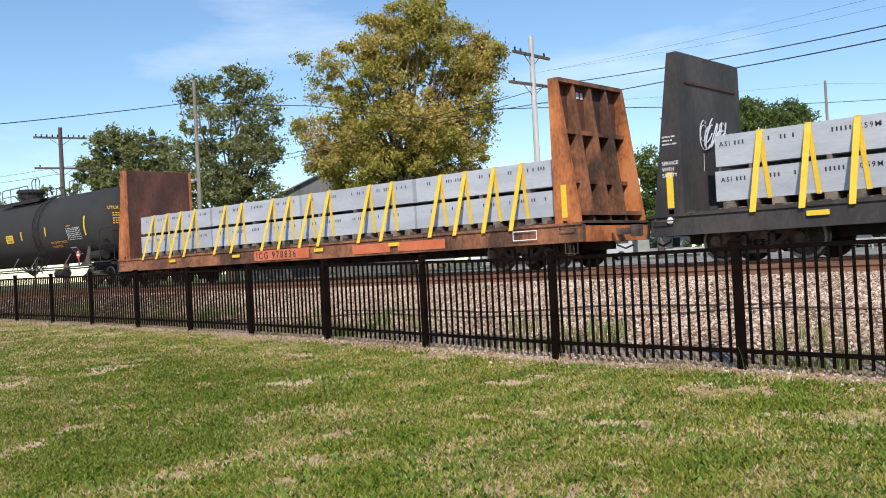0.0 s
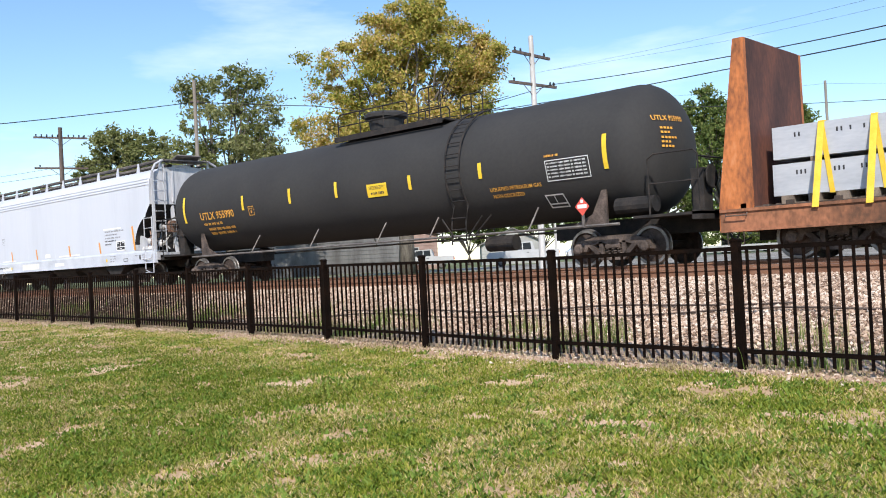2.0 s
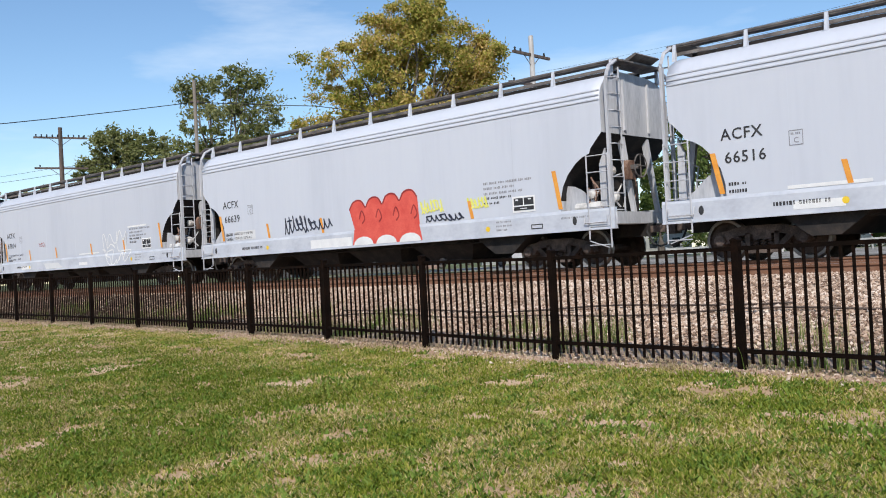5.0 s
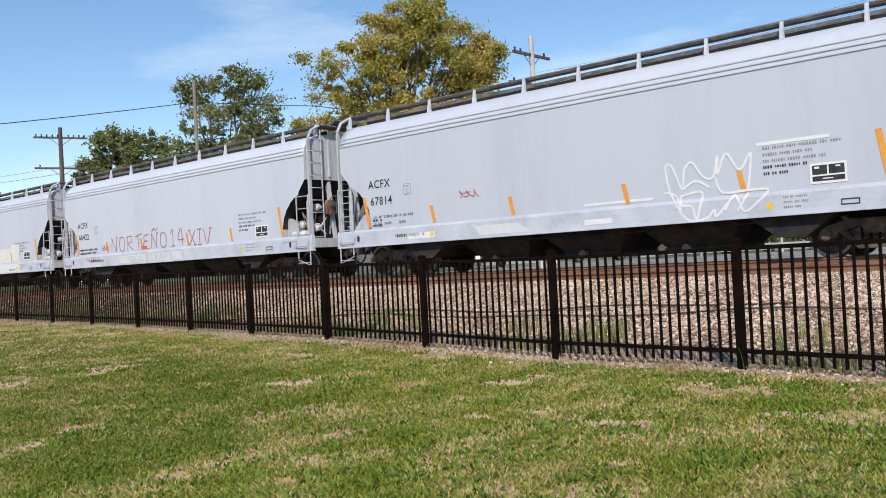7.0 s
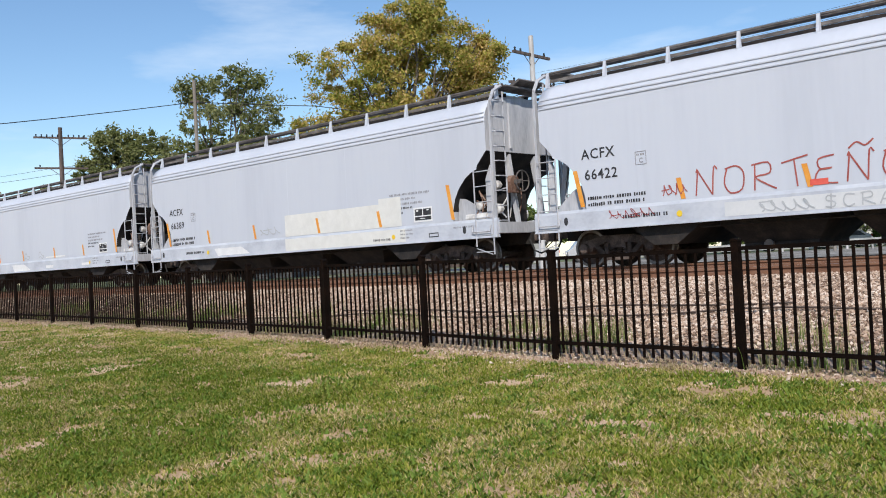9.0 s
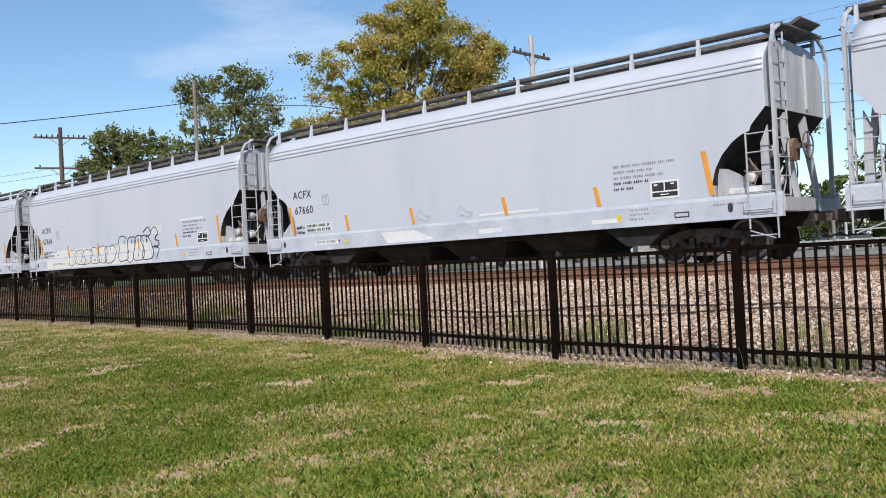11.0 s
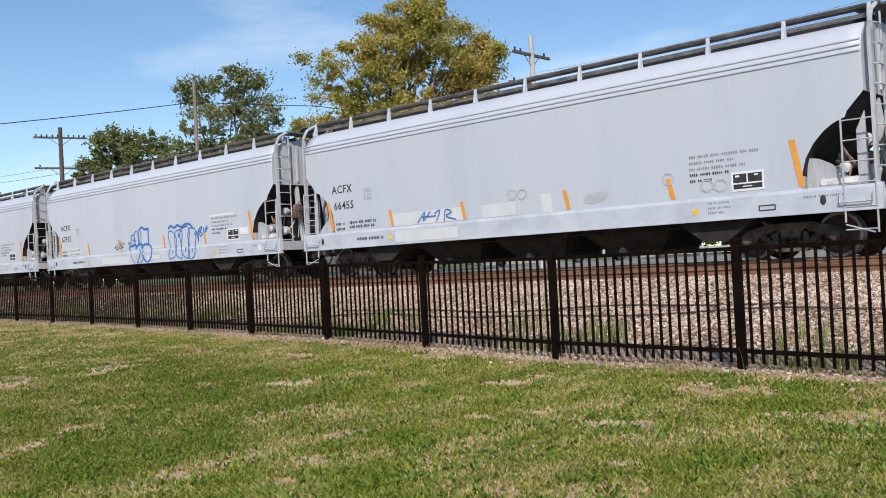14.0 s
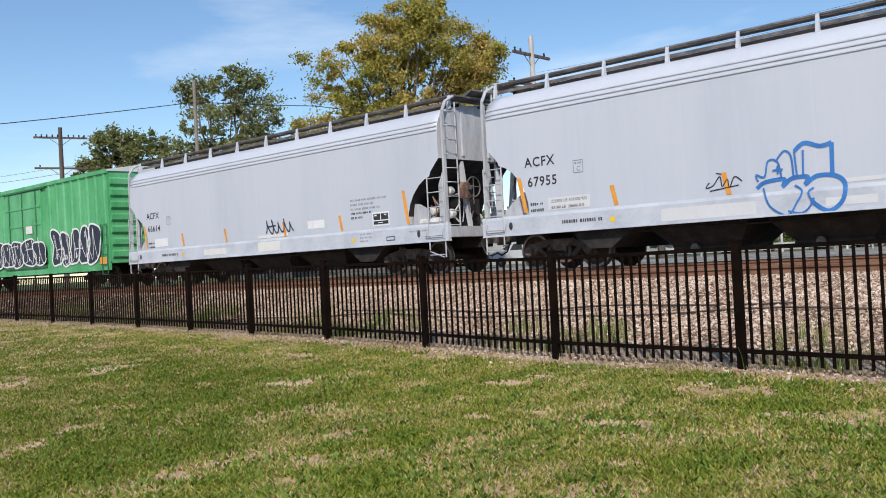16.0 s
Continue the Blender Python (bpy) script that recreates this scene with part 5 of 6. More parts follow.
def flat_load(root, spans, face, dark_car=False):
    """Two tiers of long grey metal blocks on timbers, with yellow straps; all stay with the car."""
    load = part("load_dunnage", box(B(), spans[0][0], spans[-1][1], -0.9, 0.9, 1.12, 1.16), "wood", root, "old timber bearers")
    rng = random.Random(4)
    for x0, x1 in spans:
        for tier, (z0, z1) in enumerate(((1.30, 1.94), (2.04, 2.70))):
            for y0, y1 in ((-face, -0.03), (0.03, face)):
                b = ingot(x0 + 0.02 + 0.03 * tier, x1 - 0.02 - 0.02 * tier, z0, z1, y0, y1)
                b.parent = root
                b.name = "metal_block"
                if y0 < -0.5:
                    w = x1 - x0
                    pr = []
                    for a, c in ((0.10, 0.05), (0.25, 0.12), (0.48, 0.12), (0.70, 0.03), (0.76, 0.04), (0.83, 0.04), (0.90, 0.05)):
                        xa = x0 + a * w
                        while xa < x0 + (a + c) * w:
                            pr.append(rect(xa, xa + 0.035, z1 - 0.235, z1 - 0.145))
                            xa += 0.085
                    pr = [r for r in pr if rng.random() < 0.72]
                    decal("stencil_print", pr, "black_ink", root, face + 0.004)
                    if dark_car:
                        lettering("ASI", x0 + 0.03 * w, z1 - 0.24, 0.15, "black_ink", root, face + 0.005, spacing=1.3)
                        lettering("C59M", x0 + 0.615 * w, z1 - 0.24, 0.15, "black_ink", root, face + 0.005, spacing=1.3)
        n = 9
        for k in range(n):
            x = x0 + 0.3 + (x1 - x0 - 0.6) * k / (n - 1)
            part("timber", box(B(), x - 0.12, x + 0.12, -face - 0.03, face, 1.13, 1.30), "wood", root)
            if k % 3 == 1:
                part("timber", box(B(), x - 0.05, x + 0.05, -face, face, 1.94, 2.04), "wood", root)
        for a in STRAPS[spans.index((x0, x1))]:
            x = x0 + a
            bm = prism(B(), [(-face - 0.005, 2.71), (-face + 0.01, 2.72), (-1.575, 1.0), (-1.59, 1.0)], "x", x - 0.065, x + 0.065)
            bm2 = bm
            box(bm2, x - 0.055, x + 0.055, -face + 0.0, face, 2.712, 2.72)
            part("strap", bm2, "strap", root, "yellow tie-down strap")
            bm = prism(B(), [(x - 0.05, 2.72), (x + 0.05, 2.72), (x + 0.20, 1.28), (x + 0.10, 1.28)], "y", -face - 0.016, -face - 0.010)
            part("strap", bm, "strap", root, "yellow tie-down strap")


def build_boxcar():
    root = empty("boxcar", pose(0, TRACK_Y, RAIL), "green ribbed boxcar with sprayed lettering shapes", "boxcar")
    L, W, z0, z1 = 9.25, 1.52, 0.80, 4.75
    bm = box(B(), -L, L, -W, W, 1.0, z1)
    part("body", bm, "green_box", root, "green painted ribbed steel body", bevel=0.02)
    bm = prism(B(), [(-W - 0.03, z1 - 0.03), (W + 0.03, z1 - 0.03), (W + 0.03, z1 + 0.03), (0, z1 + 0.28), (-W - 0.03, z1 + 0.03)], "x", -L - 0.05, L + 0.05)
    part("roof", bm, "white_roof", root, "pale galvanised roof")
    bm = box(B(), -L - 0.04, L + 0.04, -W - 0.07, -W + 0.02, z1 - 0.12, z1 + 0.04)
    part("eave_rail", bm, "green_box", root)
    for s in (-1, 1):
        bm = box(B(), -L, L, *sorted((s * (W - 0.05), s * (W + 0.05))), 0.72, 1.08)
        part("side_sill", bm, "green_box", root)
    for k in range(26):
        x = -L + 0.25 + k * (2 * L - 0.5) / 25
        if -0.8 < x < 3.3:
            continue
        bm = prism(B(), [(x - 0.08, -W), (x - 0.04, -W - 0.06), (x + 0.04, -W - 0.06), (x + 0.08, -W)], "z", 1.1, z1 - 0.12)
        part("side_rib", bm, "green_box", root)
    door = part("plug_door", box(B(), -0.7, 3.2, -W - 0.07, -W, 1.15, z1 - 0.22), "green_box", root, "wide green plug door", bevel=0.015)
    for x in (-0.2, 1.25, 2.7):
        part("door_rod", tube(B(), [(x, -W - 0.10, 1.1), (x, -W - 0.10, z1 - 0.25)], 0.025, 6), "green_dark", door)
    for z in (1.3, 2.2, 3.0, 3.8):
        part("door_rib", box(B(), -0.65, 3.15, -W - 0.10, -W - 0.06, z - 0.04, z + 0.04), "green_box", door)
    bm = box(B(), -0.9, 3.6, -W - 0.12, -W - 0.05, 1.02, 1.12)
    box(bm, -0.9, 3.6, -W - 0.12, -W - 0.05, z1 - 0.2, z1 - 0.12)
    part("door_track", bm, "green_dark", root)
    for s in (-1, 1):
        for z in (1.35, 1.85, 2.35, 2.85, 3.35, 3.85, 4.3):
            bm = prism(B(), [(s * L, z - 0.17), (s * (L + 0.09), z - 0.1), (s * (L + 0.09), z + 0.1), (s * L, z + 0.17)], "y", -1.42, 1.42)
            part("end_rib", bm, "green_box", root)
        bm = B()
        for x in (L - 0.5, L - 0.05):
            tube(bm, [(s * x, -W - 0.09, 0.5), (s * x, -W - 0.09, 2.6)], 0.02, 5)
        lad = part("ladder", bm, "green_dark", root)
        for k in range(6):
            part("rung", tube(B(), [(s * (L - 0.5), -W - 0.09, 0.55 + 0.4 * k), (s * (L - 0.05), -W - 0.09, 0.55 + 0.4 * k)], 0.014, 5), "green_dark", lad)
        coupler(root, s * (L + 0.05), s)
        truck(root, s * 7.2)
    part("centre_sill", box(B(), -L - 0.1, L + 0.1, -0.25, 0.25, 0.7, 1.02), "grime", root)
    throw_up(root, 4.2, 8.5, 0.98, 2.75, 5, 12, "white_ink", 0.08, "navy_ink", W + 0.075, "black shapes with white sprayed outlines", 0.3)
    throw_up(root, -4.6, 3.6, 1.1, 2.4, 7, 13, "white_ink", 0.07, "navy_ink", W + 0.125, "black shapes with white sprayed outlines", 0.3)
    spike_tag(root, 4.3, 8.4, 1.1, 2.6, 7, 14, "white_ink", 0.035, W + 0.095, "white sprayed highlights")
    spike_tag(root, -4.4, 3.4, 1.1, 2.3, 12, 15, "white_ink", 0.035, W + 0.150, "white sprayed highlights")
    decal("sprayed_patch", [rect(8.5, 9.1, 0.98, 1.25)], "orange_tape", root, W + 0.08)
    decal("sprayed_patch", [rect(1.6, 2.3, 2.6, 2.95)], "cream", root, W + 0.11)
    return root


TRAIN = []          # each car with the place of its middle along the track at 8 s

first = build_hopper()
hoppers = [first] + [copy_thing(first, first.matrix_basis.copy()) for _ in range(9)]
for k, h in enumerate(hoppers):
    TRAIN.append((h, 36.69 - 18.14 * k))
numbers = ["66516", "66639", "67814", "66422", "66389", "67660", "67664", "66455", "67955", "66614"]
for h, num in zip(hoppers, numbers):
    lettering("ACFX", -7.04, 2.52, 0.33, "black_ink", h, spacing=1.1)
    lettering(num, -6.98, 2.04, 0.33, "black_ink", h, spacing=1.1)


def patch(car, x0, x1, z0, z1, mat="cream", lift=1.5575, label="white painted-over patch"):
    decal("paint_patch", [rect(x0, x1, z0, z1)], mat, car, lift, label=label)


h1, h2, h3, h4, h5, h6, h7, h8, h9, h10 = hoppers
SILL = 1.579
for h in (h1, h3, h7, h9):
    patch(h, 4.5, 5.95, 2.31, 2.38, "white_ink")
# first car
patch(h1, -5.6, -4.6, 0.98, 1.14, "white_ink", SILL)
patch(h1, -3.4, -1.6, 0.96, 1.22, "cream", SILL)
patch(h1, 0.0, 0.9, 1.02, 1.16, "white_ink", SILL)
patch(h1, 0.4, 2.4, 1.40, 1.47, "white_ink")
patch(h1, -5.7, -4.1, 1.39, 1.46, "white_ink")
patch(h1, -1.0, -0.45, 1.42, 1.6, "white_ink")
# second car
_top = [(-0.55 + 2.8 * k / 40, 1.98 + 0.004 * k + 0.24 * abs(math.sin(math.pi * k / 10)) ** 0.6) for k in range(41)]
decal("graffiti_fill", [[(-0.35, 1.38), (2.3, 1.38)] + _top[::-1]], "red_ink", h2, 1.562, label="coral red sprayed block with four round heads")
decal("graffiti_fill", [[(-0.45, 0.95), (2.4, 0.95), (2.3, 1.385), (-0.35, 1.385)]], "red_ink", h2, 1.585)
for k in range(3):
    decal("graffiti_fill", [[(0.03 + 0.95 * k + 0.42 * math.cos(q * math.pi / 8), 0.94 + 0.24 * math.sin(q * math.pi / 8)) for q in range(9)]], "white_ink", h2, 1.588)
spray(h2, -0.55, 2.4, 0.95, 2.3, [[((p[0] + 0.55) / 2.95, (p[1] - 0.95) / 1.35) for p in _top[::2]]] + [[(0.14 + 0.24 * k, 0.55), (0.18 + 0.24 * k, 0.72), (0.22 + 0.24 * k, 0.55), (0.18 + 0.24 * k, 0.45)] for k in range(4)], "maroon_ink", 0.045, 0.013)
spike_tag(h2, -3.7, -2.5, 1.5, 2.0, 6, 22, "navy_ink", 0.05, 0.006, label="black sprayed scribble")
spike_tag(h2, -2.5, -1.35, 1.5, 1.85, 5, 23, "navy_ink", 0.05, 0.006, label="black sprayed scribble")
spike_tag(h2, 2.35, 3.2, 1.66, 2.0, 7, 24, "lemon_ink", 0.045, 0.006, label="lemon yellow sprayed scribble")
spike_tag(h2, 4.05, 4.75, 1.62, 1.95, 6, 25, "lemon_ink", 0.045, 0.006, label="lemon yellow sprayed scribble")
spike_tag(h2, 2.5, 3.9, 1.42, 1.58, 8, 26, "navy_ink", 0.04, 0.006, label="black sprayed scribble")
patch(h2, -2.4, -0.5, 0.94, 1.2, "white_ink", SILL)
patch(h2, -6.4, -5.25, 1.42, 1.72, "pale_patch")
lettering("LD LMT  222700 LB 101000 KG", -6.92, 1.60, 0.11, "black_ink", h2, 1.5595, spacing=1.05)
lettering("LT WT    63300 LB  28700 KG", -6.92, 1.45, 0.11, "black_ink", h2, 1.5595, spacing=1.05)
# third car
spray(h3, 2.38, 4.7, 0.92, 2.25, [
    [(0.0, 0.48), (0.12, 0.42), (0.17, 0.15), (0.06, 0.5), (0.03, 0.9), (0.1, 0.88), (0.19, 0.5), (0.22, 0.82), (0.3, 0.92), (0.4, 0.68), (0.5, 0.66), (0.55, 0.98), (0.54, 0.68), (0.63, 1.0), (0.75, 0.72), (0.86, 0.96), (0.82, 0.38)],
    [(0.2, 0.5), (0.32, 0.62), (0.46, 0.5)], [(0.17, 0.4), (0.38, 0.44), (0.36, 0.2), (0.32, 0.02), (0.28, 0.22), (0.18, 0.26), (0.17, 0.4)],
    [(0.15, 0.16), (0.26, 0.0), (0.42, 0.02), (0.5, 0.14), (0.52, 0.04), (0.68, 0.32)],
    [(0.52, 0.66), (0.58, 0.4), (0.82, 0.4), (1.0, 0.38), (0.9, 0.2), (0.78, 0.08), (0.7, 0.34), (0.6, 0.12)], [(0.82, 0.36), (0.72, 0.1)],
], "white_ink", 0.05, 0.006, "white sprayed tag of thin looping lines")
spike_tag(h3, -3.6, -2.9, 1.95, 2.15, 3, 33, "rust_ink", 0.02)
patch(h3, -5.5, -4.5, 1.0, 1.16, "white_ink", SILL)
decal("paint_patch", [[(-3.1, 1.2), (-1.7, 1.2), (-1.2, 0.96), (-2.9, 0.96)]], "pale_patch", h3, SILL, label="pale grey paint patch")
patch(h3, 0.3, 2.1, 1.43, 1.49, "white_ink")
patch(h3, 0.3, 1.05, 1.0, 1.12, "white_ink", SILL)
# fourth car
sprayed_word(h4, "NORTEN~O", -4.2, 1.43, 0.5, 0.54, 0.62, "rust_ink", 0.032, label="dark red sprayed writing")
sprayed_word(h4, "14", 0.22, 1.43, 0.42, 0.58, 0.55, "rust_ink", 0.032, label="dark red sprayed writing")
sprayed_word(h4, "XIV", 1.52, 1.40, 0.45, 0.54, 0.47, "rust_ink", 0.034, label="dark red sprayed writing")
spike_tag(h4, -5.0, -4.4, 1.5, 1.75, 4, 42, "rust_ink", 0.022)
spike_tag(h4, -6.4, -5.2, 1.08, 1.3, 6, 44, "maroon_ink", 0.014, SILL + 0.004)
patch(h4, -3.57, 1.0, 0.95, 1.24, "pale_patch", SILL)
sprayed_word(h4, "$CRAP$", -1.55, 0.97, 0.26, 0.24, 0.34, "scuff", 0.028, SILL + 0.006, "grey pencil-thin writing")
spike_tag(h4, -2.85, -1.75, 0.97, 1.2, 5, 43, "scuff", 0.025, SILL + 0.006)
patch(h4, -1.8, -1.45, 1.42, 1.54, "red_ink", 1.561, "small red and white sticker")
decal("small_print", bars(-6.85, 1.57, [1.5, 1.4], 0.075, 0.14), "black_ink", h4, 1.5595)
# fifth car
patch(h5, -0.2, 4.15, 1.38, 2.05, "cream")
patch(h5, 4.15, 5.05, 1.38, 2.2, "cream")
patch(h5, -0.2, 5.2, 0.93, 1.30, "cream", SILL)
decal("paint_patch", [[(-4.2, 1.2), (-2.6, 1.2), (-2.1, 0.95), (-4.0, 0.95)]], "white_ink", h5, SILL, label="white painted-over patch")
spike_tag(h5, -1.6, -0.5, 1.5, 1.72, 3, 51, "scuff", 0.03)
decal("small_print", bars(-6.85, 1.6, [1.4, 1.3], 0.09, 0.16), "black_ink", h5, 1.5595)
decal("small_print", bars(3.9, 1.0, [0.7], 0.07, 0.1), "black_ink", h5, SILL + 0.004)
# sixth car
patch(h6, -6.45, -5.2, 1.44, 1.72, "pale_patch")
lettering("LD LMT", -6.98, 1.60, 0.10, "black_ink", h6, 1.5595, spacing=1.1)
lettering("LT WT", -6.98, 1.46, 0.10, "black_ink", h6, 1.5595, spacing=1.1)
decal("small_print", bars(-6.4, 1.6, [1.1, 1.05], 0.08, 0.13), "black_ink", h6, 1.5595)
decal("paint_patch", [[(-3.1, 1.24), (-1.75, 1.24), (-1.0, 0.95), (-2.85, 0.93)]], "white_ink", h6, SILL, label="white painted-over patch")
patch(h6, 0.56, 2.45, 1.44, 1.50, "white_ink")
patch(h6, 0.55, 1.31, 0.99, 1.11, "white_ink", SILL)
patch(h6, -6.05, -4.95, 1.04, 1.18, "white_ink", SILL)
patch(h6, 4.0, 4.7, 1.0, 1.1, "white_ink", SILL)
for q in range(2):
    spray(h6, -1.7 + 1.5 * q, -1.15 + 1.5 * q, 1.44, 1.75, [[(0, 0.4), (0.3, 1), (0.6, 0.5), (1, 0.4), (0.7, 0), (0.3, 0.3), (0.1, 0.1)]], "scuff", 0.03)
# seventh car
patch(h7, -6.1, 2.4, 1.38, 1.70, "cream")
patch(h7, -6.6, 2.4, 0.93, 1.30, "cream", SILL)
patch(h7, 2.4, 3.2, 1.95, 2.25, "pale_patch", 1.557)
throw_up(h7, -4.45, -0.5, 1.0, 1.72, 6, 71, "navy_ink", 0.024, label="dark outlined bubble graffiti", pinch=0.1)
throw_up(h7, -0.05, 2.35, 0.98, 2.0, 4, 72, "navy_ink", 0.034, label="dark outlined bubble graffiti", pinch=0.3)
spray(h7, 1.75, 2.95, 0.98, 2.25, [[(0.05, 0.85), (0.35, 1.0), (0.5, 0.8), (0.2, 0.7)], [(0.5, 0.85), (0.75, 0.98), (0.95, 0.8), (0.75, 0.62), (1.0, 0.55), (0.9, 0.4), (0.7, 0.45)], [(0.6, 0.4), (0.85, 0.38), (1.0, 0.3), (0.85, 0.05)]], "navy_ink", 0.036, 0.014, "dark outlined bubble graffiti")
patch(h7, -0.75, -0.2, 1.66, 1.78, "scuff", 1.561, "grey painted-over rectangle")
lettering("LD LMT 222900 101100 KG", -6.9, 1.62, 0.10, "black_ink", h7, 1.5595, spacing=1.1)
lettering("LT WT   63100  28600      10-89", -6.9, 1.47, 0.10, "black_ink", h7, 1.5595, spacing=1.1)
# eighth car
patch(h8, -4.6, -1.85, 1.39, 1.74, "pale_patch")
patch(h8, -1.22, -0.11, 1.39, 1.72, "pale_patch")
decal("paint_patch", [[(0.66, 1.84), (0.98, 1.84), (1.02, 1.38), (0.74, 1.38)]], "pale_patch", h8, 1.5575, label="pale grey paint patch")
patch(h8, -4.4, -2.05, 0.95, 1.24, "pale_patch", SILL)
spray(h8, -3.5, -2.1, 1.40, 1.74, [[(0, 0.1), (0.2, 0.9), (0.15, 0.2), (0.35, 0.9)], [(0.1, 0.5), (0.5, 0.5)], [(0.5, 0.1), (0.6, 0.9), (0.45, 0.7)], [(0.7, 0.0), (0.75, 0.9), (0.9, 0.7), (0.75, 0.4), (1.0, 0.1)]], "blue_ink", 0.03, 1.575, "thin blue-grey tag")
for x, z in ((-0.2, 1.9), (0.1, 1.88), (5.0, 1.62), (5.3, 1.6), (4.1, 1.85)):
    spray(h8, x - 0.14, x + 0.14, z - 0.12, z + 0.12, [[(0, 0.5), (0.3, 0.95), (0.8, 0.9), (1, 0.4), (0.5, 0), (0.05, 0.3), (0.1, 0.6)]], "scuff", 0.03, 1.562)
decal("scuff_mark", [[(2.25 + 0.36 * math.cos(q * 0.524), 1.62 + 0.13 * math.sin(q * 0.524 + 0.3)) for q in range(12)]], "scuff", h8, 1.558)
decal("small_print", bars(-6.3, 1.58, [1.1, 1.0], 0.08, 0.13), "black_ink", h8, 1.5595)
# ninth car
spray(h9, -1.2, 0.52, 0.88, 2.26, [
    [(0.0, 0.42), (0.1, 0.5), (0.33, 0.52), (0.31, 0.42), (0.42, 0.52), (0.6, 0.52), (0.57, 0.42), (0.7, 0.52), (0.9, 0.5), (1.0, 0.38), (0.97, 0.15), (0.82, 0.02), (0.66, 0.14), (0.64, 0.22)],
    [(0.88, 0.96), (0.87, 0.5)], [(0.46, 0.9), (0.58, 1.0), (0.75, 0.93), (0.88, 0.96)],
], "blue_ink", 0.085, 0.006, "blue sprayed throw-up")
spray(h9, -1.2, 0.52, 0.88, 2.26, [
    [(0.02, 0.52), (0.0, 0.62), (0.1, 0.58), (0.15, 0.8), (0.26, 0.78), (0.3, 0.55)], [(0.24, 0.78), (0.34, 0.92), (0.42, 0.84), (0.44, 0.54)], [(0.46, 0.9), (0.48, 0.54)], [(0.56, 0.9), (0.55, 0.54)],
    [(0.08, 0.42), (0.15, 0.15), (0.35, 0.0), (0.46, 0.16), (0.53, 0.32), (0.45, 0.42)], [(0.36, 0.06), (0.52, 0.02), (0.63, 0.14), (0.6, 0.3), (0.66, 0.36)], [(0.2, 0.66), (0.32, 0.66)], [(0.26, 0.6), (0.26, 0.72)],
], "blue_ink", 0.038, 0.012, "blue sprayed throw-up")
throw_up(h9, 1.78, 3.55, 0.93, 2.15, 4, 93, "blue_ink", 0.042, "", 0.006, "blue outlined sprayed shapes", 0.34)
spray(h9, 1.75, 3.4, 2.0, 2.2, [[(0, 0.4), (0.12, 0.9), (0.25, 0.5), (0.4, 0.9), (0.55, 0.5), (0.7, 0.9), (0.9, 0.8), (1, 0.2)]], "blue_ink", 0.075, 0.014)
spray(h9, 3.5, 4.35, 1.5, 2.05, [[(0, 0.6), (0.1, 0.4), (0.2, 0.65), (0.28, 0.0), (0.3, 0.8)], [(0.45, 0.9), (0.35, 0.7), (0.6, 0.5), (0.45, 0.35), (0.4, 0.6), (0.6, 0.9), (0.45, 0.9)], [(0.7, 0.9), (0.75, 0.5), (0.9, 0.9)], [(0.8, 0.75), (1.05, 0.8)], [(0.88, 0.6), (0.98, 1.0)]], "blue_ink", 0.05, 0.006, "blue sprayed scribble")
spray(h9, -2.3, -1.5, 1.5, 1.86, [[(0.1, 0.5), (0, 0.2), (0.2, 0.3), (0.4, 0.8), (0.45, 0.2), (0.6, 0.6), (0.65, 0.1), (0.8, 0.7), (1.0, 0.4)], [(0.3, 1.0), (0.5, 0.9)], [(0.1, 0.0), (0.9, 0.2)]], "navy_ink", 0.025, 0.006, "thin dark tag")
patch(h9, -3.37, -1.23, 0.95, 1.22, "pale_patch", SILL)
patch(h9, 0.15, 1.1, 1.0, 1.16, "pale_patch", SILL)
patch(h9, 0.5, 1.6, 1.42, 1.5, "pale_patch")
patch(h9, -6.4, -5.2, 1.42, 1.72, "pale_patch")
patch(h9, 6.27, 6.77, 1.6, 1.84, "white_ink", 1.559, "white sticker")
patch(h9, 7.3, 7.45, 1.02, 1.22, "white_ink", SILL + 0.002, "white sticker")
# tenth car
spike_tag(h10, 0.4, 1.9, 1.5, 1.95, 5, 101, "navy_ink", 0.05, label="black tag")
patch(h10, 0.0, 1.2, 0.98, 1.28, "cream", SILL)
patch(h10, 0.0, 1.6, 1.40, 1.5, "cream")
patch(h10, -3.2, -1.8, 1.0, 1.2, "cream", SILL)
patch(h10, -6.5, -5.6, 1.45, 1.75, "white_ink")
patch(h10, 2.6, 3.4, 1.55, 1.8, "white_ink")

tank = build_tank()
TRAIN.append((tank, 56.4))
flat = flat_car("bulkhead_flat_car", "rusty orange bulkhead flat car loaded with grey metal blocks", 11.05, "orange_flat", "rust_red", "fresh_orange", "loaded flat cars", "rust_sill", (-6.95, -2.9, 1.45, 4.75), 1, 0.68)
flat_load(flat, [(-10.12, -5.15), (-5.1, -0.03), (0.02, 5.1), (5.15, 9.95)], 1.02)
lettering("ICG 978836", -1.75, 0.73, 0.32, "black_ink", flat, 1.58, spacing=1.35)
lettering("LD LMT 223000 LBS 101150 KGS", -6.88, 1.66, 0.10, "black_ink", h3, 1.5585, spacing=1.15)
lettering("LT WT   63000        28600", -6.88, 1.47, 0.10, "black_ink", h3, 1.5585, spacing=1.15)
lettering("222900 LB 101100 KG", -6.3, 1.6, 0.10, "black_ink", h9, 1.5595, spacing=1.1)
lettering("63100 LB  28600 KG", -6.3, 1.45, 0.10, "black_ink", h9, 1.5595, spacing=1.1)
bm_ = B()
for q in range(5):
    box(bm_, 10.285, 10.30, -0.55 + q * 0.17, -0.45 + q * 0.17, 4.2, 4.36)
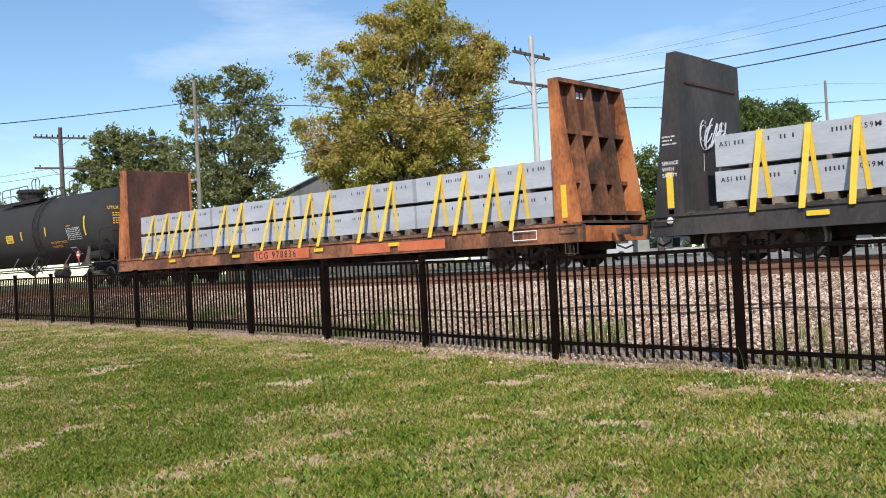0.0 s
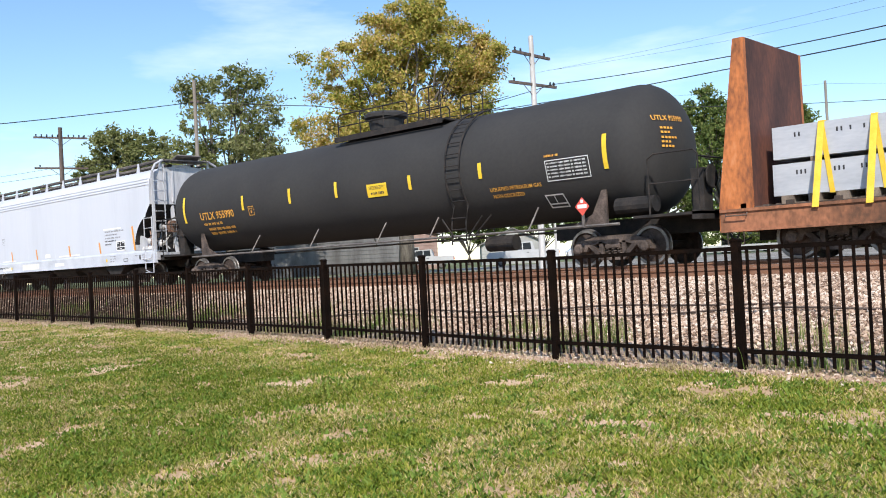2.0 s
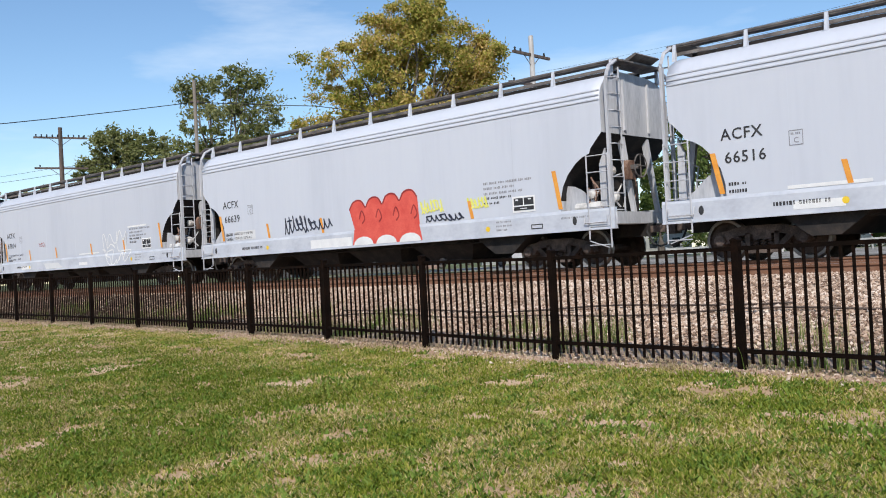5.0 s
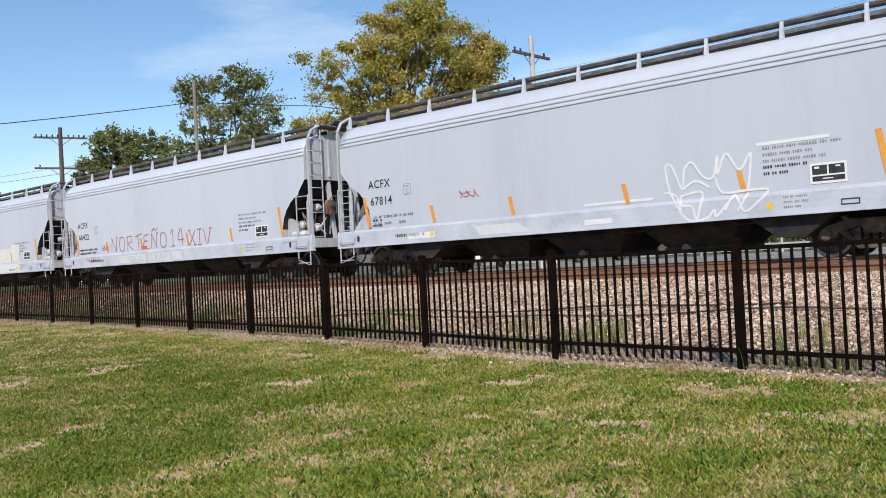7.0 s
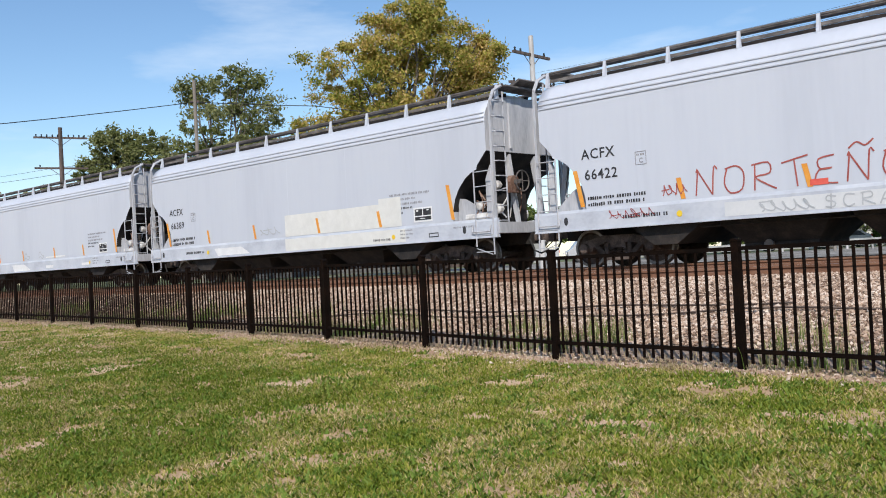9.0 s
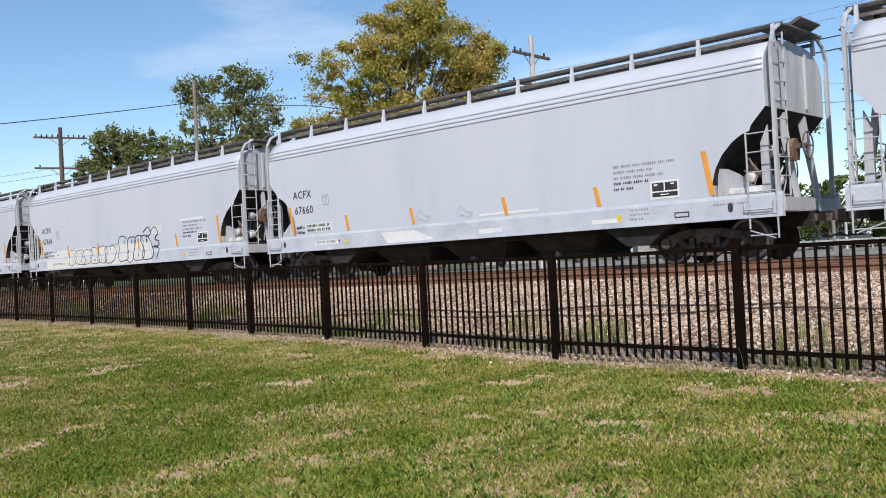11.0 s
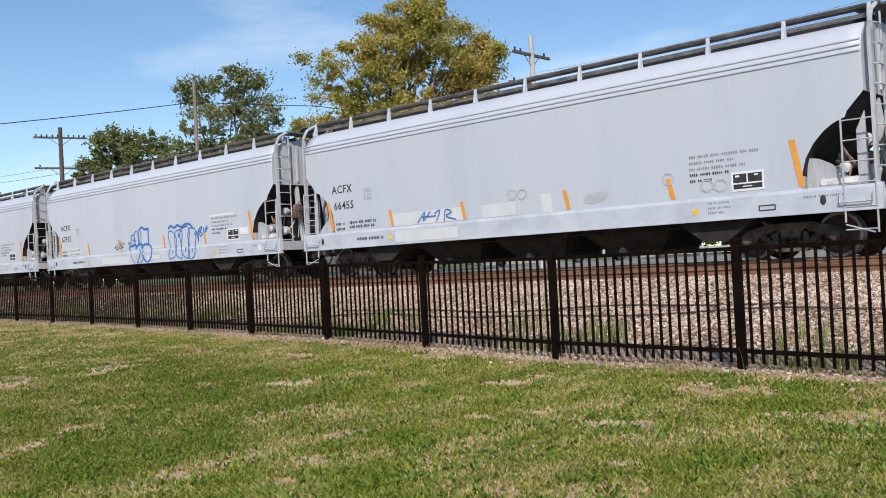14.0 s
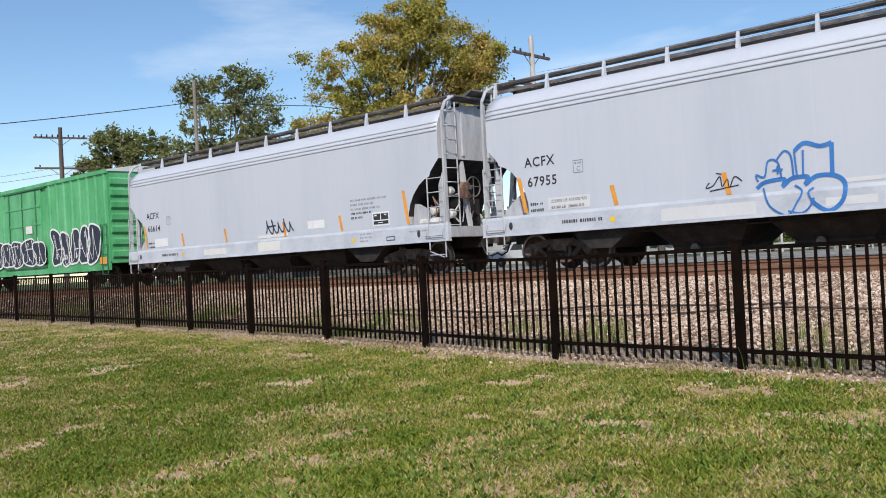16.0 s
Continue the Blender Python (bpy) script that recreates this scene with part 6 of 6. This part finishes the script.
part("bulkhead_print", bm_, "white_ink", flat)
TRAIN.append((flat, 78.85))
dark = flat_car("bulkhead_flat_car", "black bulkhead flat car loaded with grey metal blocks", 11.05, "black_flat", "black_flat", "", "loaded flat cars", "black_flat", (-7.4, -2.9, 1.25, 5.2), -1)
flat_load(dark, [(-9.75, -4.9), (-4.85, 0.1), (0.15, 5.1), (5.15, 9.9)], 1.02, True)
for text_, z_ in (("SERVICE", 2.16), ("WITH", 2.03), ("SAFETY", 1.90)):
    lettering(text_, -10.72, z_, 0.11, "white_ink", dark, 1.507)
part("rust_seam", box(B(), -10.235, -10.215, -1.2, 1.25, 3.92, 3.97), "rust_red", dark, "rusty weld seam")
for x_, z_ in ((-10.55, 0.95), (-6.0, 0.93), (-1.0, 0.9)):
    decal("sill_disc", [[(x_ + 0.08 * math.cos(a * 0.524), z_ + 0.08 * math.sin(a * 0.524)) for a in range(12)]], "white_ink", dark, 1.577)
decal("small_print", bars(-10.68, 2.75, [0.3, 0.25, 0.32], 0.035, 0.08), "white_ink", dark, 1.506)
bm_ = B()
rng_ = random.Random(77)
for q in range(15):
    y, z, rr_ = -0.55 + 0.11 * q + rng_.uniform(-0.1, 0.1), 2.95 + rng_.gauss(0, 0.14), rng_.uniform(0.08, 0.2)
    pts_ = [(-10.21, y + rr_ * math.cos(w * 0.5), z + rr_ * 1.2 * math.sin(w * 0.5 + 0.3 * q) - 0.02 * w) for w in range(12)]
    tube(bm_, pts_, 0.016, 4)
for q in range(9):
    y, z = rng_.uniform(-0.6, 0.9), rng_.uniform(1.7, 2.6)
    tube(bm_, [(-10.215, y, z), (-10.215, y + 0.03, z + rng_.uniform(0.15, 0.4))], 0.008, 4)
part("chalk_scrawl", bm_, "ingot", dark, "pale chalky scrawl")
TRAIN.append((dark, 102.75))
boxcar = build_boxcar()
TRAIN.append((boxcar, -145.9))

# ---- distance ----


def far_point(px, py, depth):
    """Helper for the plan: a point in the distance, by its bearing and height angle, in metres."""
    f = 784 / math.tan(radians(51.66) / 2)
    v = _stand.to_3x3() @ Vector(((px - 784) / f, (441 - py) / f, -1)) * depth
    return Vector((v.x, v.y, v.z + EYE_Z))


def grow_tree(name, base, height, lobes, leaf_mat, leaves, leaf, label, seed, trunk_r=0.35, shy=0.0):
    """lobes: (dx, dy, z, rx, ry, rz) ellipsoids of the crown over base. Limbs reach into the lobes; leaves gather in clumps."""
    rng = random.Random(seed)
    nr = np.random.default_rng(seed)
    root = empty(name, Matrix.Translation(base), label, "tree")
    bm = B()
    fork = height * 0.28
    tube(bm, [(0, 0, -0.3), (0.05, 0, fork * 0.5), (0, 0.05, fork)], trunk_r * 1.25, 9, trunk_r * 0.85)
    clumps = []
    for lx, ly, lz, rx, ry, rz in lobes:
        c = Vector((lx, ly, lz))
        n = max(3, int(rx * 2.2))
        for _ in range(n):
            a, b = rng.uniform(0, 6.28), rng.uniform(-0.4, 1.0)
            tip = c + Vector((rx * math.cos(a) * math.sqrt(max(0, 1 - b * b)) * 0.85, ry * math.sin(a) * math.sqrt(max(0, 1 - b * b)) * 0.85, rz * b * 0.85))
            m1 = Vector((0, 0, fork)).lerp(tip, 0.35) + Vector((rng.uniform(-0.4, 0.4), rng.uniform(-0.4, 0.4), 0.35))
            m2 = Vector((0, 0, fork)).lerp(tip, 0.7) + Vector((rng.uniform(-0.4, 0.4), rng.uniform(-0.4, 0.4), 0.2))
            tube(bm, [(0, 0, fork - 0.2), m1, m2, tip], trunk_r * rng.uniform(0.25, 0.5), 5, 0.02)
            for _k in range(3):
                t2 = m2 + Vector((rng.uniform(-1, 1), rng.uniform(-1, 1), rng.uniform(-0.2, 1))) * rx * 0.4
                tube(bm, [m2, m2.lerp(t2, 0.5) + Vector((0, 0, 0.15)), t2], 0.05, 4, 0.012)
        k = int(16 + rx * ry * 5.5)
        for _ in range(k):
            d = Vector((rng.gauss(0, 1), rng.gauss(0, 1), rng.gauss(0, 1))).normalized()
            r = rng.uniform(0.45, 1.0) ** 0.6 * (1 + 0.16 * rng.gauss(0, 1))
            clumps.append((c.x + d.x * rx * r, c.y + d.y * ry * r, c.z + d.z * rz * r, rng.uniform(0.22, 0.62)))
    part("trunk", bm, "bark", root, "grey-brown trunk and limbs", smooth=True)
    cl = np.array(clumps)
    pick = nr.integers(0, len(cl), leaves)
    p = cl[pick, :3] + nr.normal(0, 1, (leaves, 3)) * (cl[pick, 3] * 0.62)[:, None] * np.array([1, 1, 0.75])
    u = nr.normal(0, 1, (leaves, 3))
    u /= np.linalg.norm(u, axis=1)[:, None]
    w = np.cross(u, nr.normal(0, 1, (leaves, 3)))
    w /= np.linalg.norm(w, axis=1)[:, None]
    s = leaf * nr.uniform(0.6, 1.4, leaves)[:, None]
    v = np.stack([p - u * s, p + w * s * 0.5, p + u * s, p - w * s * 0.5], 1).reshape(-1, 3)
    f = np.arange(leaves * 4).reshape(-1, 4)
    ob = from_arrays("crown", v, f, leaf_mat, root)
    tagged(ob, kind="stuff")
    return root


def on_ground(px, depth, z=0.88):
    p = far_point(px, 450, depth)
    return Vector((p.x, p.y, z))


def lobes_from(base, depth, spec):
    """spec: (px, py, half width, half height) of each lobe as seen; depth spread is like the width."""
    out = []
    k = depth / 1620.0
    for px, py, hw, hh in spec:
        c = far_point(px, py, depth) - base
        out.append((c.x, c.y, c.z, hw * k, hw * k, hh * k))
    return out


D1 = 54.0
b1 = on_ground(720, D1)
grow_tree("large_tree", b1, 15, lobes_from(b1, D1, [(640, 150, 85, 85), (590, 230, 62, 70), (720, 75, 75, 62), (800, 110, 70, 62), (850, 110, 45, 50), (765, 190, 95, 75), (700, 250, 110, 60), (830, 215, 55, 60), (640, 300, 90, 45), (780, 290, 75, 45), (745, 35, 55, 32)]), "leaf_olive", 130000, 0.095, "large broadleaf tree turning olive and yellow in autumn", 1, 0.42)
D2 = 62.0
b2 = on_ground(410, D2)
grow_tree("tree", b2, 13, lobes_from(b2, D2, [(345, 165, 34, 28), (420, 150, 48, 34), (460, 200, 34, 45), (390, 225, 70, 45), (420, 285, 75, 40), (330, 280, 40, 48), (470, 260, 26, 28), (400, 330, 62, 42), (440, 350, 60, 36), (340, 345, 40, 36)]), "leaf_dull", 27000, 0.115, "green tree with thin gappy crown behind a pole", 2, 0.35)
D3 = 80.0
b3 = on_ground(235, D3)
grow_tree("tree", b3, 11, lobes_from(b3, D3, [(205, 260, 42, 34), (260, 275, 48, 38), (160, 305, 30, 22), (300, 310, 42, 40), (230, 320, 70, 30)]), "leaf_dull", 26000, 0.15, "dense dull-green tree beyond the train", 3, 0.32)
D4 = 85.0
b4 = on_ground(1285, D4)
grow_tree("tree", b4, 14, lobes_from(b4, D4, [(1240, 190, 42, 30), (1205, 220, 32, 30), (1280, 215, 50, 34), (1335, 195, 30, 26), (1390, 205, 42, 24), (1425, 215, 24, 22), (1330, 235, 90, 30), (1260, 270, 85, 40)]), "leaf_green", 34000, 0.15, "dark green round-topped tree across the street", 4, 0.36)
b5 = on_ground(1170, 70.0)
grow_tree("tree", b5, 8, lobes_from(b5, 70.0, [(1145, 300, 26, 34), (1180, 330, 42, 44), (1215, 310, 40, 60), (1240, 370, 34, 40), (1160, 380, 26, 40)]), "leaf_green", 16000, 0.14, "leafy green tree behind the rails", 5, 0.25)
b6 = on_ground(1470, 74.0)
grow_tree("tree", b6, 7, lobes_from(b6, 74.0, [(1440, 365, 40, 38), (1500, 350, 46, 44), (1555, 320, 40, 52), (1620, 330, 50, 60), (1700, 300, 70, 80)]), "leaf_green", 12000, 0.18, "green tree beside the street", 6, 0.25)
b9 = on_ground(1320, 82.0)
grow_tree("tree", b9, 4, lobes_from(b9, 82.0, [(1250, 415, 30, 20), (1290, 408, 34, 24), (1335, 412, 32, 22), (1375, 416, 30, 18), (1425, 405, 34, 28), (1480, 412, 36, 24), (1535, 408, 40, 28), (1590, 405, 40, 30)]), "leaf_green", 15000, 0.13, "bushy green shrubs across the street", 9, 0.16)
b7 = on_ground(520, 88.0)
grow_tree("tree", b7, 6, lobes_from(b7, 88.0, [(480, 400, 45, 40), (560, 410, 45, 36)]), "leaf_green", 6000, 0.2, "low green tree by the shed", 7, 0.2)
for px_, dep_, sd_ in ((420, 125, 21), (560, 130, 22), (700, 135, 23), (830, 130, 24), (960, 140, 25), (1080, 145, 26)):
    bb_ = on_ground(px_, dep_)
    grow_tree("tree", bb_, 6, lobes_from(bb_, dep_, [(px_ - 30, 400 + (784 - px_) * 0.05, 40, 26), (px_ + 35, 405 + (784 - px_) * 0.05, 42, 26)]), "leaf_green", 5000, 0.28, "distant dark green tree beyond the street", sd_, 0.25)
b8 = on_ground(60, 110.0)
grow_tree("tree", b8, 6, lobes_from(b8, 110.0, [(20, 390, 60, 40), (110, 370, 60, 45), (-60, 390, 70, 45)]), "leaf_dull", 7000, 0.22, "low hedge-like tree in the distance", 8, 0.2)


def utility_pole(px, top_y, depth, arms, mat, label, r=0.15, lean=0.0):
    base = on_ground(px, depth)
    top = far_point(px, top_y, depth)
    base = Vector((top.x, top.y, 0.88))
    h = top.z - base.z
    root = empty("utility_pole", Matrix.Translation(base), label, "utility pole")
    part("pole_shaft", tube(B(), [(0, 0, -0.2), (lean * 0.5, 0, h * 0.5), (lean, 0, h)], r, 10, r * 0.7), mat, root)
    ang = radians(YAW)
    side = Vector((math.cos(ang), math.sin(ang), 0))
    for drop, half, turn, tips in arms:
        d = Matrix.Rotation(radians(turn), 3, "Z") @ side
        bm = B()
        c = Vector((lean, 0, h - drop))
        q = c - d * half
        w = c + d * half
        nrm = d.cross(Vector((0, 0, 1))) * 0.06
        vs = []
        for e in (q, w):
            for a, b in ((-1, -1), (1, -1), (1, 1), (-1, 1)):
                vs.append(bm.verts.new(e + nrm * a + Vector((0, 0, 0.065 * b))))
        for k in range(4):
            bm.faces.new((vs[k], vs[(k + 1) % 4], vs[4 + (k + 1) % 4], vs[4 + k]))
        bm.faces.new(vs[:4])
        bm.faces.new(vs[4:][::-1])
        arm = part("cross_arm", bm, "pole_dark", root, "dark timber cross-arm")
        for s in (-1, 1):
            part("arm_brace", tube(B(), [c + d * half * 0.45 * s, c - Vector((0, 0, 0.6))], 0.02, 5), "pole_dark", root)
        for t in tips:
            bm = B()
            p = c + d * half * t
            lathe(bm, [(0.03, 0.06), (0.06, 0.1), (0.04, 0.14), (0.06, 0.18), (0.03, 0.24)], "z", 8, p)
            part("insulator", bm, "glass", arm)
    return root


utility_pole(939, 64, 45.0, [(0.95, 1.49, 48, (-0.9, -0.6, 0.7)), (2.4, 1.66, 41, (-0.8, 0.75, 0.9))], "pole", "tall weathered grey utility pole with two cross-arms", 0.17)
p_lamp = utility_pole(343, 143, 52.0, [(1.2, 0.25, 0, ())], "pole_tan", "slim grey utility pole with a lamp", 0.14)
bm_ = B()
lathe(bm_, [(0.05, -0.1), (0.2, -0.08), (0.24, 0.0), (0.15, 0.12), (0.03, 0.16)], "z", 12, (-0.32, -0.3, 5.9))
tube(bm_, [(0, 0, 6.0), (-0.32, -0.3, 5.98)], 0.03, 6)
part("lamp_head", bm_, "white_wall", p_lamp, "white lamp head")
utility_pole(106, 226, 66.0, [(0.75, 1.8, 30, (-0.9, -0.7, -0.5, -0.3, -0.1, 0.3, 0.5, 0.7, 0.9)), (2.95, 1.8, 30, (-0.8, 0.8))], "pole_dark", "brown utility pole with wide cross-arms", 0.2)
utility_pole(1460, 143, 60.0, [], "pole_tan", "bare grey utility pole", 0.12)


def wire(points, r, label="thin black overhead wire on poles"):
    """points: (bearing px, height px, distance) strung with a little sag."""
    pts = [far_point(*p) for p in points]
    out = []
    for a, b in zip(pts, pts[1:]):
        n = 8
        for k in range(n):
            u = k / n
            out.append(a.lerp(b, u) - Vector((0, 0, 0.12 * 4 * u * (1 - u) * (a - b).length / 30)))
    out.append(pts[-1])
    tagged(part("overhead_wire", tube(B(), out, r, 5), "wire", None), label, "wire", "overhead wires")


wire([(-120, 231, 40), (345, 181, 52), (560, 188, 50), (760, 210, 47)], 0.022, "black overhead wire across the trees")
wire([(860, 185, 48), (978, 150, 45), (1280, 102, 33), (1620, 34, 24)], 0.018)
wire([(760, 212, 50), (950, 184, 45), (1280, 124, 33), (1620, 58, 24)], 0.020)
wire([(780, 193, 55), (950, 191, 45), (1460, 182, 60), (1640, 171, 60)], 0.022)
wire([(945, 130, 45), (1280, 60, 38), (1620, -22, 30)], 0.0045, "faint thin overhead wire above the street")
wire([(970, 125, 45), (1290, 72, 38), (1620, -2, 30)], 0.0045, "faint thin overhead wire above the street")
wire([(940, 185, 45), (1462, 148, 60), (1640, 146, 60)], 0.006, "faint thin overhead wire above the street")
wire([(-60, 332, 70), (106, 308, 66), (240, 306, 60)], 0.014)
wire([(-60, 322, 70), (106, 296, 66), (300, 280, 60)], 0.010)
wire([(400, 295, 60), (560, 262, 52), (900, 170, 45)], 0.016)
wire([(400, 300, 60), (560, 270, 52), (900, 186, 45)], 0.016)


def house(px, depth, w, d, wall_h, roof_h, wall, label, turn, windows=(), base_z=0.88, category="house", overhang=0.35):
    """A gabled building; its gable looks along its own -y."""
    base = on_ground(px, depth, base_z)
    root = empty("house" if category == "house" else "shed", Matrix.Translation(base) @ Matrix.Rotation(radians(turn), 4, "Z"), label, category)
    bm = prism(B(), [(-w / 2, -0.3), (w / 2, -0.3), (w / 2, wall_h), (0, wall_h + roof_h), (-w / 2, wall_h)], "y", -d / 2, d / 2)
    part("wall", bm, wall, root)
    k = roof_h / (w / 2)
    o = overhang
    for s in (-1, 1):
        bm = prism(B(), [(0, wall_h + roof_h + 0.12), (s * (w / 2 + o), wall_h - k * o + 0.12), (s * (w / 2 + o), wall_h - k * o - 0.02), (0, wall_h + roof_h - 0.02 + 0.04)], "y", -d / 2 - o, d / 2 + o)
        part("roof", bm, "roof_grey", root)
    for wx, wz, ww, wh in windows:
        win = part("window", box(B(), wx - ww / 2 - 0.07, wx + ww / 2 + 0.07, -d / 2 - 0.05, -d / 2 + 0.02, wz - 0.07, wz + wh + 0.07), "white_wall", root)
        part("pane", box(B(), wx - ww / 2, wx + ww / 2, -d / 2 - 0.06, -d / 2 - 0.04, wz, wz + wh), "glass", win)
    # lap siding lines
    for q in range(int(wall_h / 0.35)):
        part("siding_board", box(B(), -w / 2 - 0.02, w / 2 + 0.02, -d / 2 - 0.03, -d / 2, 0.2 + q * 0.35, 0.24 + q * 0.35), wall, root)
    return root


house(545, 86, 12.5, 20, 5.8, 2.9, "barn", "large grey metal shed with a low gable roof", 62, (), category="shed")
house(1165, 100, 5.6, 8, 2.2, 1.7, "white_wall", "small white gabled house across the street", 40, ((-1.2, 0.9, 0.8, 1.0), (1.2, 0.9, 0.8, 1.0)))
house(1400, 105, 8, 8, 2.7, 1.6, "white_wall", "white low house beyond the street", 50, ((-2, 0.9, 0.9, 1.1), (2, 0.9, 0.9, 1.1)))
house(905, 105, 7, 8, 2.3, 1.6, "white_wall", "white garage beyond the parked vehicles", 42, ((0, 0.6, 2.2, 1.5),))
house(655, 92, 13, 8, 3.4, 1.6, "brick", "pale brick building with a porch", 48, ((-4, 0.9, 1.2, 1.2), (0, 0.9, 1.2, 1.2), (4, 0.9, 1.2, 1.2)))
house(1540, 90, 9, 8, 2.8, 1.7, "cream", "cream house at the street's end", 40, ((0, 0.9, 1.2, 1.2),))


def vehicle(px, depth, kind, mat, turn, label):
    """A parked pick-up or estate; its length runs along its own x."""
    base = on_ground(px, depth, 0.885)
    root = empty("parked_" + kind, Matrix.Translation(base) @ Matrix.Rotation(radians(turn), 4, "Z"), label, "vehicle", "parked vehicles")
    if kind == "pickup":
        body = [(-2.75, 0.45), (2.7, 0.45), (2.75, 0.85), (2.55, 1.08), (1.3, 1.14), (0.75, 1.78), (-0.75, 1.82), (-0.95, 1.18), (-2.75, 1.15)]
        glass = [(-0.68, 1.22), (0.95, 1.22), (0.66, 1.70), (-0.62, 1.73)]
    elif kind == "van":
        body = [(-2.5, 0.4), (2.5, 0.4), (2.55, 0.9), (2.2, 1.1), (1.5, 1.95), (1.2, 2.05), (-2.45, 2.05), (-2.5, 1.9)]
        glass = [(-2.2, 1.3), (1.7, 1.3), (1.35, 1.8), (-2.2, 1.85)]
    else:
        body = [(-2.25, 0.38), (2.2, 0.38), (2.25, 0.75), (2.05, 0.92), (1.0, 1.0), (0.35, 1.46), (-1.3, 1.5), (-2.15, 1.02), (-2.28, 0.8)]
        glass = [(-1.75, 1.02), (0.82, 1.02), (0.3, 1.38), (-1.2, 1.42)]
    part("body", prism(B(), body, "y", -0.9, 0.9), mat, root, bevel=0.06)
    for s in (-1, 1):
        g = part("side_window", prism(B(), glass, "y", s * 0.895, s * 0.91), "glass", root)
        part("pillar", box(B(), -0.05, 0.03, *sorted((s * 0.90, s * 0.92)), glass[0][1], glass[2][1]), mat, g)
        part("door_handle", box(B(), -0.5, -0.3, *sorted((s * 0.895, s * 0.93)), 0.98, 1.01), "rubber", root)
    for x in (-1.6, 1.65):
        for s in (-1, 1):
            bm = B()
            lathe(bm, [(0.05, s * 0.93), (0.22, s * 0.92), (0.34, s * 0.93), (0.36, s * 0.88), (0.36, s * 0.72), (0.05, s * 0.72)], "y", 16, (x, 0, 0.36))
            wh = part("wheel", bm, "rubber", root)
            bm = B()
            lathe(bm, [(0.02, s * 0.94), (0.2, s * 0.935), (0.2, s * 0.9), (0.02, s * 0.9)], "y", 12, (x, 0, 0.36))
            part("rim", bm, "walkway", wh)
    for y in (-0.72, 0.72):
        part("tail_lamp", box(B(), body[0][0] - 0.03, body[0][0] + 0.05, y - 0.12, y + 0.12, 0.8, 1.05), "tail_red", root)
        part("headlamp", box(B(), 2.15 if kind == "car" else 2.6, 2.24 if kind == "car" else 2.72, y - 0.15, y + 0.15, 0.68, 0.84), "white_ink", root)
    part("bumper", box(B(), body[0][0] - 0.08, body[0][0] + 0.1, -0.88, 0.88, 0.4, 0.6), "walkway", root)
    return root


vehicle(925, 70, "pickup", "car_white", 218, "white parked pick-up truck")
vehicle(1060, 72, "van", "car_white", 222, "white parked panel van by the street")
vehicle(750, 84, "pickup", "car_white", 220, "white parked pick-up truck")
vehicle(1490, 78, "car", "car_grey", 215, "grey parked car under the trees")
vehicle(600, 86, "van", "car_white", 228, "white parked panel van by the street")
vehicle(1330, 84, "car", "car_grey", 220, "grey parked car beyond the rails")


def kerb_wall(px0, px1, depth, label):
    """Low pale barrier along the street."""
    a, b = on_ground(px0, depth, 0.88), on_ground(px1, depth, 0.88)
    d = b - a
    root = empty("street_barrier", Matrix.Translation(a) @ d.to_track_quat("X", "Z").to_matrix().to_4x4(), label, "barrier")
    n = int(d.length / 2.4)
    for k in range(n):
        part("barrier_post", box(B(), k * 2.4 - 0.06, k * 2.4 + 0.06, -0.06, 0.06, -0.05, 0.8), "white_wall", root)
        for z in (0.35, 0.65):
            part("barrier_board", box(B(), k * 2.4, k * 2.4 + 2.4, -0.03, 0.03, z - 0.08, z + 0.08), "white_wall", root)


kerb_wall(1180, 1800, 64, "white board barrier along the street")
for px_, dep_ in ((712, 80), (985, 75), (1385, 70), (1500, 66)):
    q_ = on_ground(px_, dep_)
    post_ = empty("sign_post", Matrix.Translation(q_), "pale post standing by the street", "post")
    part("post_shaft", tube(B(), [(0, 0, -0.1), (0, 0, 3.2)], 0.1, 8), "pole", post_)
build_cable()
build_stones()
build_grass()

# ---- movement ----


def train_x(t):
    return 12.737 * (t - 8) - 0.001992 * (t - 8) ** 2


def motions():
    for car, mid in TRAIN:
        walk(car, [(t, pose(mid + train_x(t), TRACK_Y, RAIL)) for t in range(17)])
        for ob in car.children_recursive:
            if ob.name.startswith("wheelset"):
                x = ob.location.x
                rows = []
                for k in range(481):
                    t = k / 30
                    rows.append((t, Matrix.Translation((x, 0, WR)) @ Matrix.Rotation(train_x(t) / WR, 4, "Y")))
                walk(ob, rows)


motions()
